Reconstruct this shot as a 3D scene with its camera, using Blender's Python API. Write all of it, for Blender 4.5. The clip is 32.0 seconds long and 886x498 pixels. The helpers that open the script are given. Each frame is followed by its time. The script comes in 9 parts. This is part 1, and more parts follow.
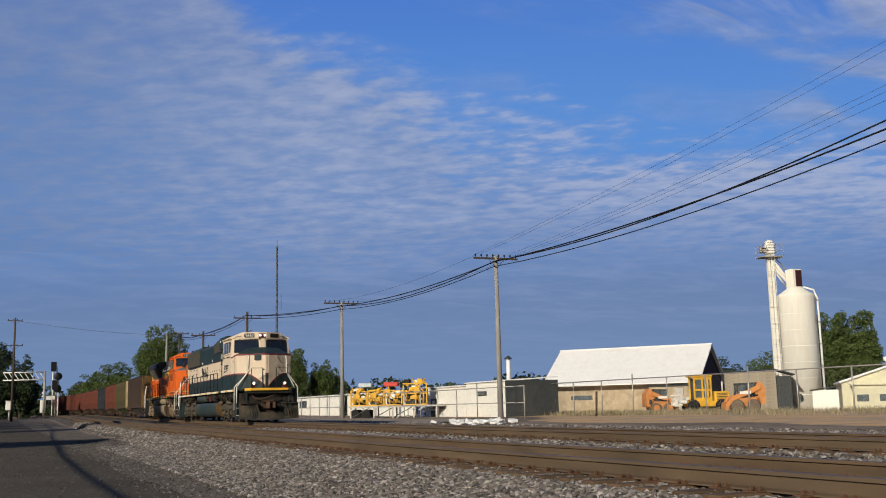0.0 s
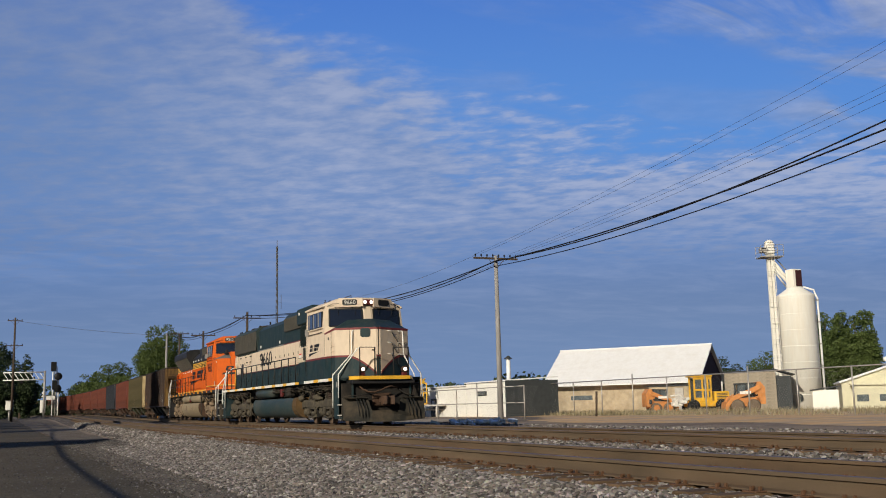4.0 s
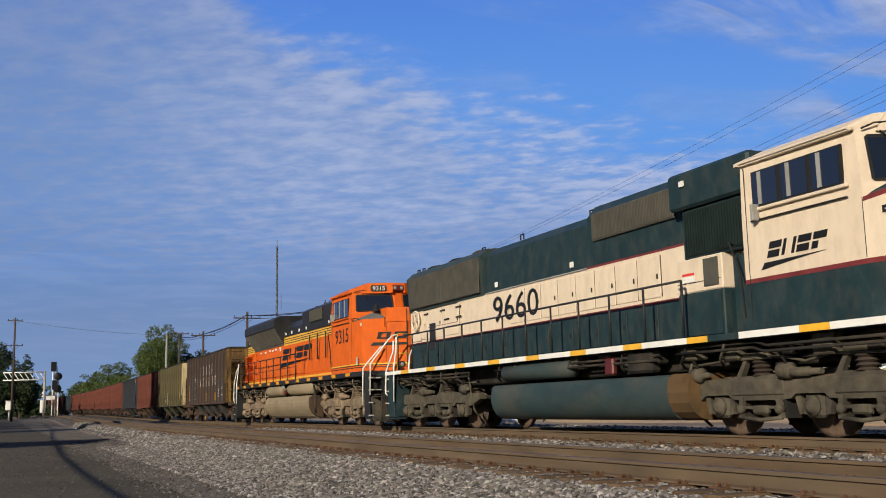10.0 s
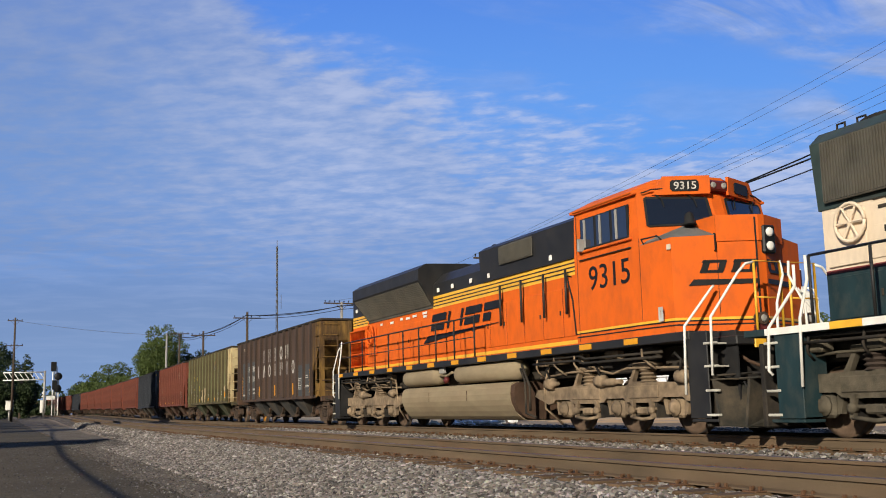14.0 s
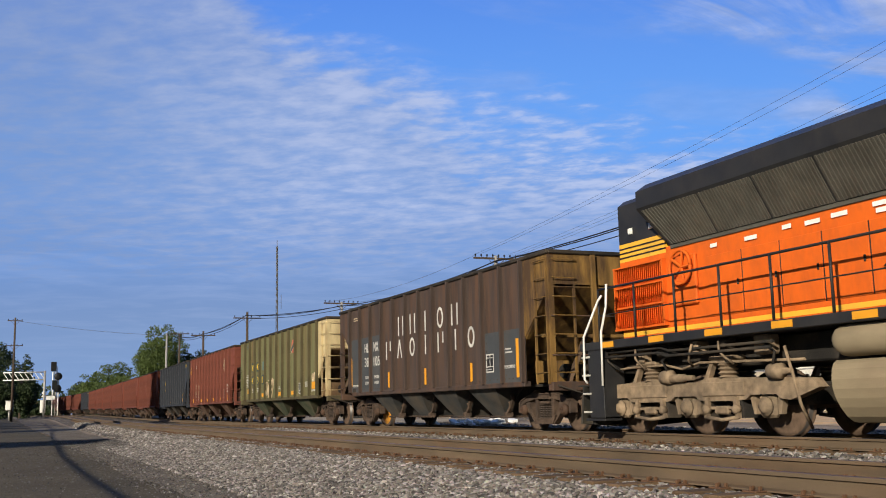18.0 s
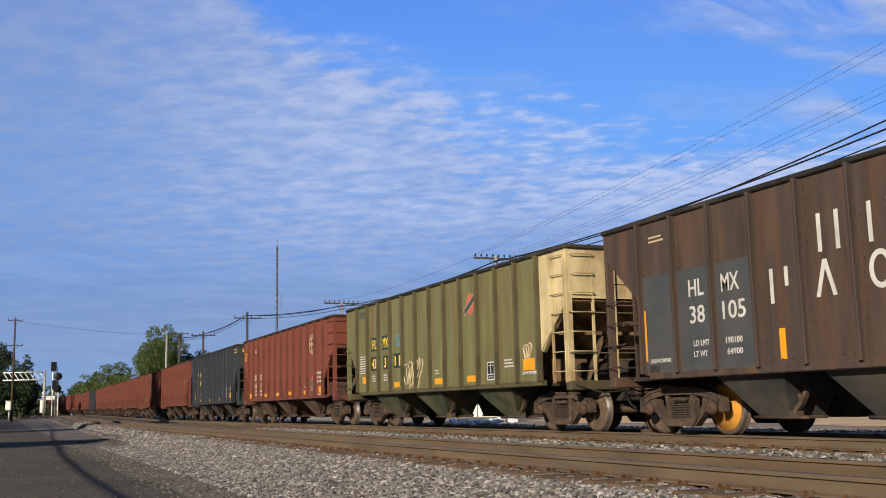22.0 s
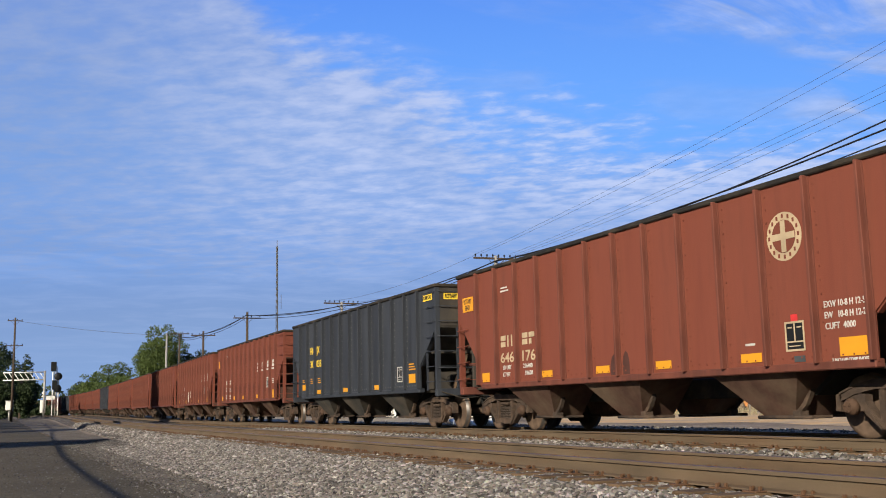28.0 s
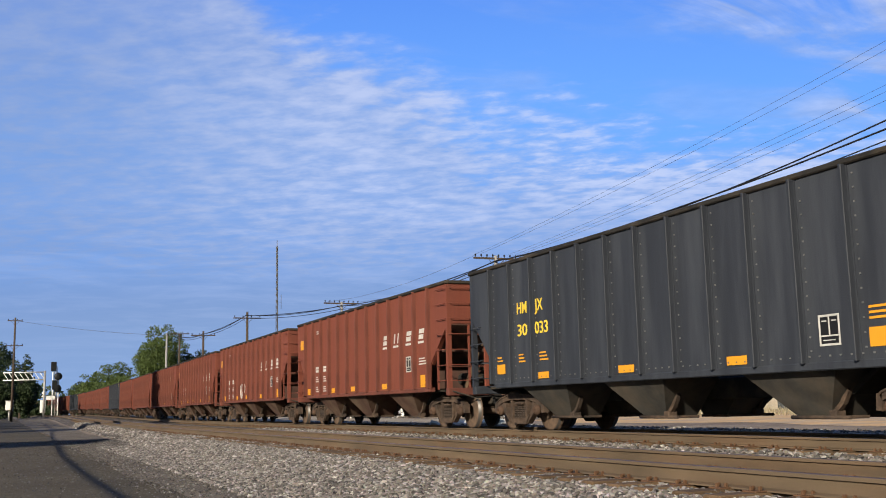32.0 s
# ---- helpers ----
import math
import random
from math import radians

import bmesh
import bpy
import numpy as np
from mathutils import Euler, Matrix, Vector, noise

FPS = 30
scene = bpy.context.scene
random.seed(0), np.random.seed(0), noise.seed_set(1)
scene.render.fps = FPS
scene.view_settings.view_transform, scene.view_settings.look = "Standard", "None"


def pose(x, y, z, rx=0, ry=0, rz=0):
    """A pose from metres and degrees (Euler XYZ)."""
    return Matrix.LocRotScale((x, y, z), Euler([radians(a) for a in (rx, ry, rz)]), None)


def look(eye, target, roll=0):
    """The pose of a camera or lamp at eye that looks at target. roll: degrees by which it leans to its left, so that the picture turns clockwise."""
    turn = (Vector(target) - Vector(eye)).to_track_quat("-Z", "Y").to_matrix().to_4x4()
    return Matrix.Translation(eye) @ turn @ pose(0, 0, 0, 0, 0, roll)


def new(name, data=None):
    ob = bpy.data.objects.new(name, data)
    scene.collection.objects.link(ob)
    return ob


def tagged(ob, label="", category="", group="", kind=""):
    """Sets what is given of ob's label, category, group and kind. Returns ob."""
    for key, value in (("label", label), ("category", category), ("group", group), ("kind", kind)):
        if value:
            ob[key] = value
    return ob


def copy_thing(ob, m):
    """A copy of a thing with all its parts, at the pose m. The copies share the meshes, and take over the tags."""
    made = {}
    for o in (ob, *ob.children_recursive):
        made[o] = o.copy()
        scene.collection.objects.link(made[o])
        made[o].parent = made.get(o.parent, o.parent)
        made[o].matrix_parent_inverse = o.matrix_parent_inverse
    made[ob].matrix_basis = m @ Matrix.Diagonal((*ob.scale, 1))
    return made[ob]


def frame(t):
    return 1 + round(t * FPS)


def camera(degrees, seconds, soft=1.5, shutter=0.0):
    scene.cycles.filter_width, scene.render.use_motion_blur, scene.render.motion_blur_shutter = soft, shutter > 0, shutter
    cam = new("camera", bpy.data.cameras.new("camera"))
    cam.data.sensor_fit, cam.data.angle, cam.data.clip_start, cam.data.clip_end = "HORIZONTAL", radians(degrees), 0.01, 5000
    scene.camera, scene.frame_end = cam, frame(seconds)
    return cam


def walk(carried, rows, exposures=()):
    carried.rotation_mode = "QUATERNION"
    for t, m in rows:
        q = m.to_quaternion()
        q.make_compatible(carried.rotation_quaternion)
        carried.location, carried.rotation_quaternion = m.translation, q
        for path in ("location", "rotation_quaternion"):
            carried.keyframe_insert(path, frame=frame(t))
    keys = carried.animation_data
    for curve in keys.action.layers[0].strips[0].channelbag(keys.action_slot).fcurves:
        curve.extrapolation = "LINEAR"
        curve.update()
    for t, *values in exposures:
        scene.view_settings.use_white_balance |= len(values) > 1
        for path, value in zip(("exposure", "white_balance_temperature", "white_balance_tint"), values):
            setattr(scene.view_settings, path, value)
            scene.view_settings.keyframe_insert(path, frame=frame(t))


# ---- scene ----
# World: x runs along the tracks in the direction of travel, y away from the camera, z up from the rail heads.
cam = camera(47.07, 32.0, soft=1.0)
EYE = (0.0, 0.0, 0.605)
walk(cam, [(t, look(EYE, (-9.070, 3.926, 2.128), -1.29)) for t in (0.0, 32.0)],
     exposures=[(0, -0.60), (4, -0.58), (7, -0.50), (10, -0.36), (13, -0.23), (19, -0.12), (25, -0.02), (32, 0.06)])

# ---- light ----
SUN_TRAVEL = Vector((-0.62, 0.785, 0)).normalized()
SUN_ELEV = radians(21)
world = bpy.data.worlds.new("evening_sky")
scene.world = world
world.use_nodes = True
wn = world.node_tree.nodes
sky = wn.new("ShaderNodeTexSky")
sky.sky_type = "NISHITA"
sky.sun_disc = False
sky.sun_elevation = SUN_ELEV
sky.sun_rotation = math.atan2(-SUN_TRAVEL.x, -SUN_TRAVEL.y)
sky.air_density, sky.dust_density, sky.ozone_density = 1.0, 0.6, 2.5
wn["Background"].inputs["Strength"].default_value = 0.046
deep = wn.new("ShaderNodeMix")
deep.data_type, deep.blend_type = "RGBA", "MULTIPLY"
deep.inputs["Factor"].default_value = 1.0
deep.inputs["B"].default_value = (0.80, 0.92, 1.06, 1)
world.node_tree.links.new(sky.outputs[0], deep.inputs["A"])
world.node_tree.links.new(deep.outputs["Result"], wn["Background"].inputs["Color"])

sun_data = bpy.data.lights.new("sun", "SUN")
sun_data.energy, sun_data.angle, sun_data.color = 6.4, radians(0.30), (0.985, 0.895, 0.742)
sun = new("sun", sun_data)
sun_way = Vector((SUN_TRAVEL.x * math.cos(SUN_ELEV), SUN_TRAVEL.y * math.cos(SUN_ELEV), -math.sin(SUN_ELEV)))
sun.matrix_world = look((60, -80, 60), Vector((60, -80, 60)) + sun_way)


# ---- materials ----
def material(name, color, rough=0.6, metal=0.0, vary=0.25, scale=3.0, stain=None, stain_amount=0.35,
             stain_scale=1.2, stretch=(1, 1, 1), bump=0.15, grain=40.0, spread=0.0, coat=0.0):
    """A painted or natural surface: base colour, broad stains, fine grain and relief."""
    m = bpy.data.materials.new(name)
    m.use_nodes = True
    nt = m.node_tree
    n, l = nt.nodes, nt.links
    b = n["Principled BSDF"]
    b.inputs["Roughness"].default_value = rough
    b.inputs["Metallic"].default_value = metal
    b.inputs["Coat Weight"].default_value = coat
    b.inputs["Specular IOR Level"].default_value = 0.5 if rough < 0.5 else 0.25
    tc = n.new("ShaderNodeTexCoord")
    mp = n.new("ShaderNodeMapping")
    mp.inputs["Scale"].default_value = stretch
    l.new(tc.outputs["Object"], mp.inputs["Vector"])
    broad = n.new("ShaderNodeTexNoise")
    broad.inputs["Scale"].default_value = scale
    broad.inputs["Detail"].default_value = 5
    l.new(mp.outputs[0], broad.inputs["Vector"])
    ramp = n.new("ShaderNodeMapRange")
    ramp.inputs["From Min"].default_value, ramp.inputs["From Max"].default_value = 0.3, 0.7
    ramp.inputs["To Min"].default_value, ramp.inputs["To Max"].default_value = 1 - vary, 1 + vary
    l.new(broad.outputs["Fac"], ramp.inputs["Value"])
    last = ramp.outputs[0]
    if spread:
        info = n.new("ShaderNodeObjectInfo")
        rr = n.new("ShaderNodeMapRange")
        rr.inputs["To Min"].default_value, rr.inputs["To Max"].default_value = 1 - spread, 1 + spread
        l.new(info.outputs["Random"], rr.inputs["Value"])
        mul = n.new("ShaderNodeMath")
        mul.operation = "MULTIPLY"
        l.new(last, mul.inputs[0])
        l.new(rr.outputs[0], mul.inputs[1])
        last = mul.outputs[0]
    mix = n.new("ShaderNodeVectorMath")
    mix.operation = "SCALE"
    mix.inputs[0].default_value = color
    l.new(last, mix.inputs["Scale"])
    out = mix.outputs[0]
    if stain:
        sn = n.new("ShaderNodeTexNoise")
        sn.inputs["Scale"].default_value = stain_scale
        sn.inputs["Detail"].default_value = 8
        sn.inputs["Roughness"].default_value = 0.65
        l.new(mp.outputs[0], sn.inputs["Vector"])
        sr = n.new("ShaderNodeMapRange")
        sr.inputs["From Min"].default_value, sr.inputs["From Max"].default_value = 0.45, 0.75
        sr.inputs["To Max"].default_value = stain_amount * 2
        l.new(sn.outputs["Fac"], sr.inputs["Value"])
        mc = n.new("ShaderNodeMix")
        mc.data_type = "RGBA"
        mc.clamp_factor = True
        l.new(sr.outputs[0], mc.inputs["Factor"])
        l.new(out, mc.inputs["A"])
        mc.inputs["B"].default_value = (*stain, 1)
        out = mc.outputs["Result"]
    l.new(out, b.inputs["Base Color"])
    if bump:
        fine = n.new("ShaderNodeTexNoise")
        fine.inputs["Scale"].default_value = grain
        fine.inputs["Detail"].default_value = 4
        l.new(tc.outputs["Object"], fine.inputs["Vector"])
        bp = n.new("ShaderNodeBump")
        bp.inputs["Strength"].default_value = bump
        bp.inputs["Distance"].default_value = 0.02
        l.new(fine.outputs["Fac"], bp.inputs["Height"])
        l.new(bp.outputs[0], b.inputs["Normal"])
        rm = n.new("ShaderNodeMapRange")
        rm.inputs["To Min"].default_value, rm.inputs["To Max"].default_value = max(rough - 0.12, 0.05), min(rough + 0.12, 1)
        l.new(broad.outputs["Fac"], rm.inputs["Value"])
        l.new(rm.outputs[0], b.inputs["Roughness"])
    return m


def glow(name, color, strength):
    m = bpy.data.materials.new(name)
    m.use_nodes = True
    b = m.node_tree.nodes["Principled BSDF"]
    b.inputs["Base Color"].default_value = (*color, 1)
    b.inputs["Emission Color"].default_value = (*color, 1)
    b.inputs["Emission Strength"].default_value = strength
    return m


DUST = (0.17, 0.125, 0.08)
M_GREEN = material("dark_green_paint", (0.013, 0.031, 0.036), 0.6, vary=0.2, stain=(0.07, 0.070, 0.058), stain_amount=0.26, stain_scale=4.0, stretch=(1.0, 1.0, 0.6), bump=0.05)
M_CREAM = material("cream_paint", (0.69, 0.565, 0.425), 0.65, vary=0.04, stain=(0.34, 0.25, 0.17), stain_amount=0.14, stain_scale=4.0, stretch=(1.5, 1.5, 0.6), bump=0.05)
M_STRIPE = material("red_stripe", (0.16, 0.03, 0.03), 0.5, bump=0)
M_ORANGE = material("orange_paint", (0.65, 0.113, 0.008), 0.75, vary=0.08, stain=(0.30, 0.07, 0.02), stain_amount=0.22, stain_scale=4.0, stretch=(1, 1, 0.5), bump=0.04)
M_BLACK = material("black_paint", (0.020, 0.020, 0.021), 0.5, vary=0.2, stain=(0.06, 0.05, 0.04), stain_amount=0.2, bump=0.05)
M_YELLOW = material("yellow_paint", (0.78, 0.42, 0.03), 0.45, vary=0.1, stain=(0.35, 0.22, 0.06), stain_amount=0.2, bump=0.04)
M_WHITE = material("white_paint", (0.78, 0.76, 0.70), 0.5, vary=0.08, stain=(0.4, 0.36, 0.28), stain_amount=0.15, bump=0.04)
M_TRUCK = material("dusty_cast_steel", (0.235, 0.170, 0.108), 0.88, vary=0.35, scale=6, stain=(0.04, 0.035, 0.03), stain_amount=0.4, bump=0.4)
M_TRUCKG = material("oily_grey_cast_steel", (0.088, 0.074, 0.052), 0.85, vary=0.35, scale=6, stain=(0.03, 0.028, 0.025), stain_amount=0.4, bump=0.4)
M_UNDER = material("dark_underframe", (0.019, 0.017, 0.015), 0.85, vary=0.3, stain=DUST, stain_amount=0.18, bump=0.3)
M_TANKG = material("green_fuel_tank_paint", (0.026, 0.046, 0.049), 0.55, vary=0.2, stain=(0.12, 0.10, 0.07), stain_amount=0.25, stretch=(0.5, 1, 1), bump=0.1)
M_TANKRUST = material("rusted_tank_end", (0.115, 0.068, 0.028), 0.75, vary=0.3, stain=(0.06, 0.045, 0.025), bump=0.2)
M_TANKD = material("dust_covered_tank", (0.252, 0.200, 0.126), 0.8, vary=0.12, stain=(0.19, 0.13, 0.085), stain_amount=0.25, stretch=(0.6, 1, 1.6), bump=0.1)
M_RUSTY = material("rust_brown_steel", (0.070, 0.040, 0.025), 0.8, vary=0.3, stain=(0.06, 0.04, 0.03), bump=0.3)
M_STEEL = material("worn_wheel_steel", (0.112, 0.074, 0.050), 0.75, metal=0.0, vary=0.3, scale=8, stain=(0.06, 0.045, 0.035), bump=0.2)
M_TREAD = material("bright_tread_steel", (0.085, 0.075, 0.068), 0.45, metal=0.5, vary=0.1, bump=0)
M_GRILLE = material("dark_grey_radiator_grille", (0.075, 0.07, 0.058), 0.7, vary=0.2, stain=(0.12, 0.10, 0.07), stain_amount=0.2, bump=0.2, grain=60)
M_GLASS = material("dark_window_glass", (0.010, 0.014, 0.026), 0.06, vary=0.0, bump=0, coat=0.8)
M_RUBBER = material("black_rubber", (0.015, 0.015, 0.015), 0.8, bump=0.1)
M_INK = material("black_lettering", (0.012, 0.012, 0.012), 0.5, bump=0)
M_LAMP = glow("headlight_lens_lit", (1.0, 0.88, 0.78), 3.0)
M_LAMPRED = material("red_lamp_housing", (0.10, 0.016, 0.014), 0.4, bump=0)
M_CARBROWN = material("faded_brown_hopper_paint", (0.058, 0.041, 0.034), 0.75, vary=0.28, scale=1.5, stain=(0.115, 0.058, 0.030), stain_amount=0.5, stretch=(2.6, 2.6, 0.3), bump=0.15)
M_CARPATCH = material("grey_patch_paint", (0.053, 0.057, 0.061), 0.7, vary=0.15, stain=(0.11, 0.09, 0.07), stain_amount=0.2, bump=0.1)
M_CAROLIVE = material("olive_green_hopper_paint", (0.138, 0.136, 0.062), 0.75, vary=0.24, scale=1.3, stain=(0.135, 0.085, 0.036), stain_amount=0.55, stretch=(2.4, 2.4, 0.3), bump=0.15)
M_CARRED = material("oxide_red_hopper_paint", (0.174, 0.0485, 0.0295), 0.8, vary=0.16, scale=1.2, stain=(0.095, 0.033, 0.022), stain_amount=0.34, stretch=(2.4, 2.4, 0.3), bump=0.12, spread=0.08)
M_CARDARK = material("charcoal_hopper_paint", (0.030, 0.0335, 0.042), 0.65, vary=0.2, scale=1.2, stain=(0.055, 0.060, 0.068), stain_amount=0.3, stretch=(2.4, 2.4, 0.3), bump=0.12)
# Brown stain holds rust and also the shadow the locomotive casts on the end.
M_ENDGOLD = material("rust_and_shade_yellow_end", (0.19, 0.108, 0.031), 0.8, vary=0.4, stain=(0.065, 0.038, 0.021), stain_amount=0.95, stretch=(1.5, 1.5, 0.4), bump=0.2)
M_ENDCREAM = material("cream_hopper_end", (0.50, 0.40, 0.22), 0.7, vary=0.2, stain=(0.16, 0.075, 0.028), stain_amount=0.6, stretch=(1, 1, 0.4), bump=0.15)
M_DECAL = material("white_stencil", (0.50, 0.48, 0.44), 0.6, vary=0.2, bump=0)
M_DECALT = material("tan_stencil", (0.44, 0.34, 0.22), 0.6, vary=0.2, bump=0)
M_REFL = material("yellow_reflector", (0.66, 0.29, 0.018), 0.5, vary=0.05, bump=0)
M_YELLOWTXT = material("yellow_lettering", (0.80, 0.55, 0.05), 0.55, vary=0.08, bump=0)
M_EMBLEM = material("faded_red_emblem", (0.45, 0.12, 0.07), 0.7, vary=0.2, bump=0)
M_BLUEP = material("faded_blue_patch", (0.10, 0.18, 0.17), 0.7, vary=0.2, bump=0)


# ---- mesh building ----
class Geo:
    """Collects vertices and faces of one mesh."""

    def __init__(self):
        self.v, self.f, self.s = [], [], []

    def add(self, verts, faces, smooth=False):
        o = len(self.v)
        self.v.extend(tuple(p) for p in verts)
        self.f.extend(tuple(i + o for i in f) for f in faces)
        self.s.extend([smooth] * len(faces))
        return self

    def box(self, x0, x1, y0, y1, z0, z1, c=0.0):
        x0, x1 = min(x0, x1), max(x0, x1)
        y0, y1 = min(y0, y1), max(y0, y1)
        z0, z1 = min(z0, z1), max(z0, z1)
        c = min(c, (x1 - x0) * 0.45, (y1 - y0) * 0.45, (z1 - z0) * 0.45)
        if c <= 0:
            vs = [(x, y, z) for x in (x0, x1) for y in (y0, y1) for z in (z0, z1)]
            return self.add(vs, [(0, 1, 3, 2), (4, 6, 7, 5), (0, 4, 5, 1), (2, 3, 7, 6), (0, 2, 6, 4), (1, 5, 7, 3)])
        vs, ix = [], {}
        for a in (0, 1):
            for b in (0, 1):
                for d in (0, 1):
                    X, Y, Z = (x0, x1)[a], (y0, y1)[b], (z0, z1)[d]
                    sx, sy, sz = (c, -c)[a], (c, -c)[b], (c, -c)[d]
                    for k, p in enumerate(((X, Y + sy, Z + sz), (X + sx, Y, Z + sz), (X + sx, Y + sy, Z))):
                        ix[a, b, d, k] = len(vs)
                        vs.append(p)
        fs = []
        for a in (0, 1):
            fs.append([ix[a, b, d, 0] for b, d in ((0, 0), (0, 1), (1, 1), (1, 0))])
            fs.append([ix[b, a, d, 1] for b, d in ((0, 0), (1, 0), (1, 1), (0, 1))])
            fs.append([ix[b, d, a, 2] for b, d in ((0, 0), (0, 1), (1, 1), (1, 0))])
            for b in (0, 1):
                fs.append([ix[a, b, 0, 0], ix[a, b, 1, 0], ix[a, b, 1, 1], ix[a, b, 0, 1]])
                fs.append([ix[a, 0, b, 0], ix[a, 1, b, 0], ix[a, 1, b, 2], ix[a, 0, b, 2]])
                fs.append([ix[0, a, b, 1], ix[1, a, b, 1], ix[1, a, b, 2], ix[0, a, b, 2]])
                for d in (0, 1):
                    fs.append([ix[a, b, d, 0], ix[a, b, d, 1], ix[a, b, d, 2]])
        return self.add(vs, fs)

    def prism(self, poly, axis, a, b):
        """A polygon in the two other axes, drawn out along one axis from a to b."""
        k = len(poly)
        put = {"x": lambda p, d: (d, p[0], p[1]), "y": lambda p, d: (p[0], d, p[1]), "z": lambda p, d: (p[0], p[1], d)}[axis]
        vs = [put(p, a) for p in poly] + [put(p, b) for p in poly]
        fs = [tuple(range(k)), tuple(range(2 * k - 1, k - 1, -1))]
        fs += [(i, i + k, (i + 1) % k + k, (i + 1) % k) for i in range(k)]
        return self.add(vs, fs)

    def tube(self, points, r, k=8, caps=True, r2=None):
        pts = [Vector(p) for p in points]
        vs, fs = [], []
        n = len(pts)
        side = None
        for i, p in enumerate(pts):
            d = (pts[min(i + 1, n - 1)] - pts[max(i - 1, 0)]).normalized()
            if side is None:
                side = d.orthogonal().normalized()
            else:
                side = (side - d * side.dot(d))
                side = side.normalized() if side.length > 1e-6 else d.orthogonal().normalized()
            other = d.cross(side)
            rr = r if r2 is None else r + (r2 - r) * i / (n - 1)
            for j in range(k):
                a = 2 * math.pi * j / k
                vs.append(p + (side * math.cos(a) + other * math.sin(a)) * rr)
        for i in range(n - 1):
            for j in range(k):
                fs.append((i * k + j, i * k + (j + 1) % k, (i + 1) * k + (j + 1) % k, (i + 1) * k + j))
        self.add(vs, fs, k > 5)
        if caps:
            o = len(self.v) - len(vs)
            self.f += [tuple(range(o + k - 1, o - 1, -1)), tuple(range(o + (n - 1) * k, o + n * k))]
            self.s += [False, False]
        return self

    def lathe(self, profile, centre, axis="y", k=24, smooth=True):
        """Turns (along, radius) pairs round an axis through centre."""
        vs, fs = [], []
        for d, r in profile:
            for j in range(k):
                a = 2 * math.pi * j / k
                u, w = r * math.cos(a), r * math.sin(a)
                off = {"x": (d, u, w), "y": (u, d, w), "z": (u, w, d)}[axis]
                vs.append((centre[0] + off[0], centre[1] + off[1], centre[2] + off[2]))
        n = len(profile)
        for i in range(n - 1):
            for j in range(k):
                fs.append((i * k + j, i * k + (j + 1) % k, (i + 1) * k + (j + 1) % k, (i + 1) * k + j))
        self.add(vs, fs, smooth)
        o = len(self.v) - len(vs)
        self.f += [tuple(range(o, o + k)), tuple(range(o + (n - 1) * k, o + n * k))]
        self.s += [False, False]
        return self

    def strip(self, pts, w, y0, y1):
        """A bar of width w that follows points in the x-z plane, drawn out from y0 to y1."""
        n = len(pts)
        left, right = [], []
        for i, (x, z) in enumerate(pts):
            ax, az = pts[max(i - 1, 0)]
            bx, bz = pts[min(i + 1, n - 1)]
            d = math.hypot(bx - ax, bz - az)
            nx, nz = -(bz - az) / d * w / 2, (bx - ax) / d * w / 2
            left.append((x + nx, z + nz))
            right.append((x - nx, z - nz))
        return self.prism(left + right[::-1], "y", y0, y1)

    def quad(self, a, b, c, d):
        return self.add([a, b, c, d], [(0, 1, 2, 3)])

    def slab(self, poly, offset):
        """A flat polygon of 3D points given thickness by an offset vector."""
        k = len(poly)
        vs = [Vector(p) for p in poly] + [Vector(p) + Vector(offset) for p in poly]
        fs = [tuple(range(k)), tuple(range(2 * k - 1, k - 1, -1))]
        fs += [(i, i + k, (i + 1) % k + k, (i + 1) % k) for i in range(k)]
        return self.add(vs, fs)

    def mesh(self, name, mat):
        me = bpy.data.meshes.new(name)
        me.from_pydata(self.v, [], self.f)
        me.polygons.foreach_set("use_smooth", self.s)
        bm = bmesh.new()
        bm.from_mesh(me)
        bmesh.ops.recalc_face_normals(bm, faces=bm.faces)
        bm.to_mesh(me)
        bm.free()
        if mat:
            me.materials.append(mat)
        return me


def part(name, g, mat, parent, label="", at=None):
    ob = new(name, g if isinstance(g, bpy.types.Mesh) else g.mesh(name, mat))
    ob.parent = parent
    if at is not None:
        ob.matrix_basis = at
    if label:
        ob["label"] = label
    return ob


def thing(name, label, category, at=None, group="", kind=""):
    ob = new(name)
    ob.empty_display_size = 0.3
    if at is not None:
        ob.matrix_basis = at
    return tagged(ob, label, category, group, kind)


def setting(name, g, mat, label="", category=""):
    return tagged(new(name, g.mesh(name, mat)), label, category, "", "structure")


def letters(text, size, depth=0.004, shear=0.0, squeeze=1.0):
    """A mesh of built-in lettering in the x-z plane, facing -y, its lower left corner at the origin."""
    cu = bpy.data.curves.new("lettering", "FONT")
    cu.body, cu.size, cu.extrude, cu.shear = text, size / 0.73, depth, shear
    cu.resolution_u = 3
    cu.offset = 0.009 * cu.size if size < 0.35 else 0.0
    ob = new("lettering", cu)
    dg = bpy.context.evaluated_depsgraph_get()
    me = bpy.data.meshes.new_from_object(ob.evaluated_get(dg))
    bpy.data.objects.remove(ob)
    me.transform(Matrix.Diagonal((squeeze, 1, 1, 1)))
    me.transform(Matrix.Rotation(math.pi / 2, 4, "X"))
    lo = min(v.co.x for v in me.vertices)
    me.transform(Matrix.Translation((-lo, 0, 0)))
    return me


def letter_part(text, size, mat, parent, x, y, z, width=0.0, shear=0.0):
    me = letters(text, size, shear=shear)
    if width:
        w = max(v.co.x for v in me.vertices)
        me.transform(Matrix.Diagonal((width / w, 1, 1, 1)))
    me.materials.append(mat)
    return part("lettering", me, mat, parent, at=pose(x, y, z))
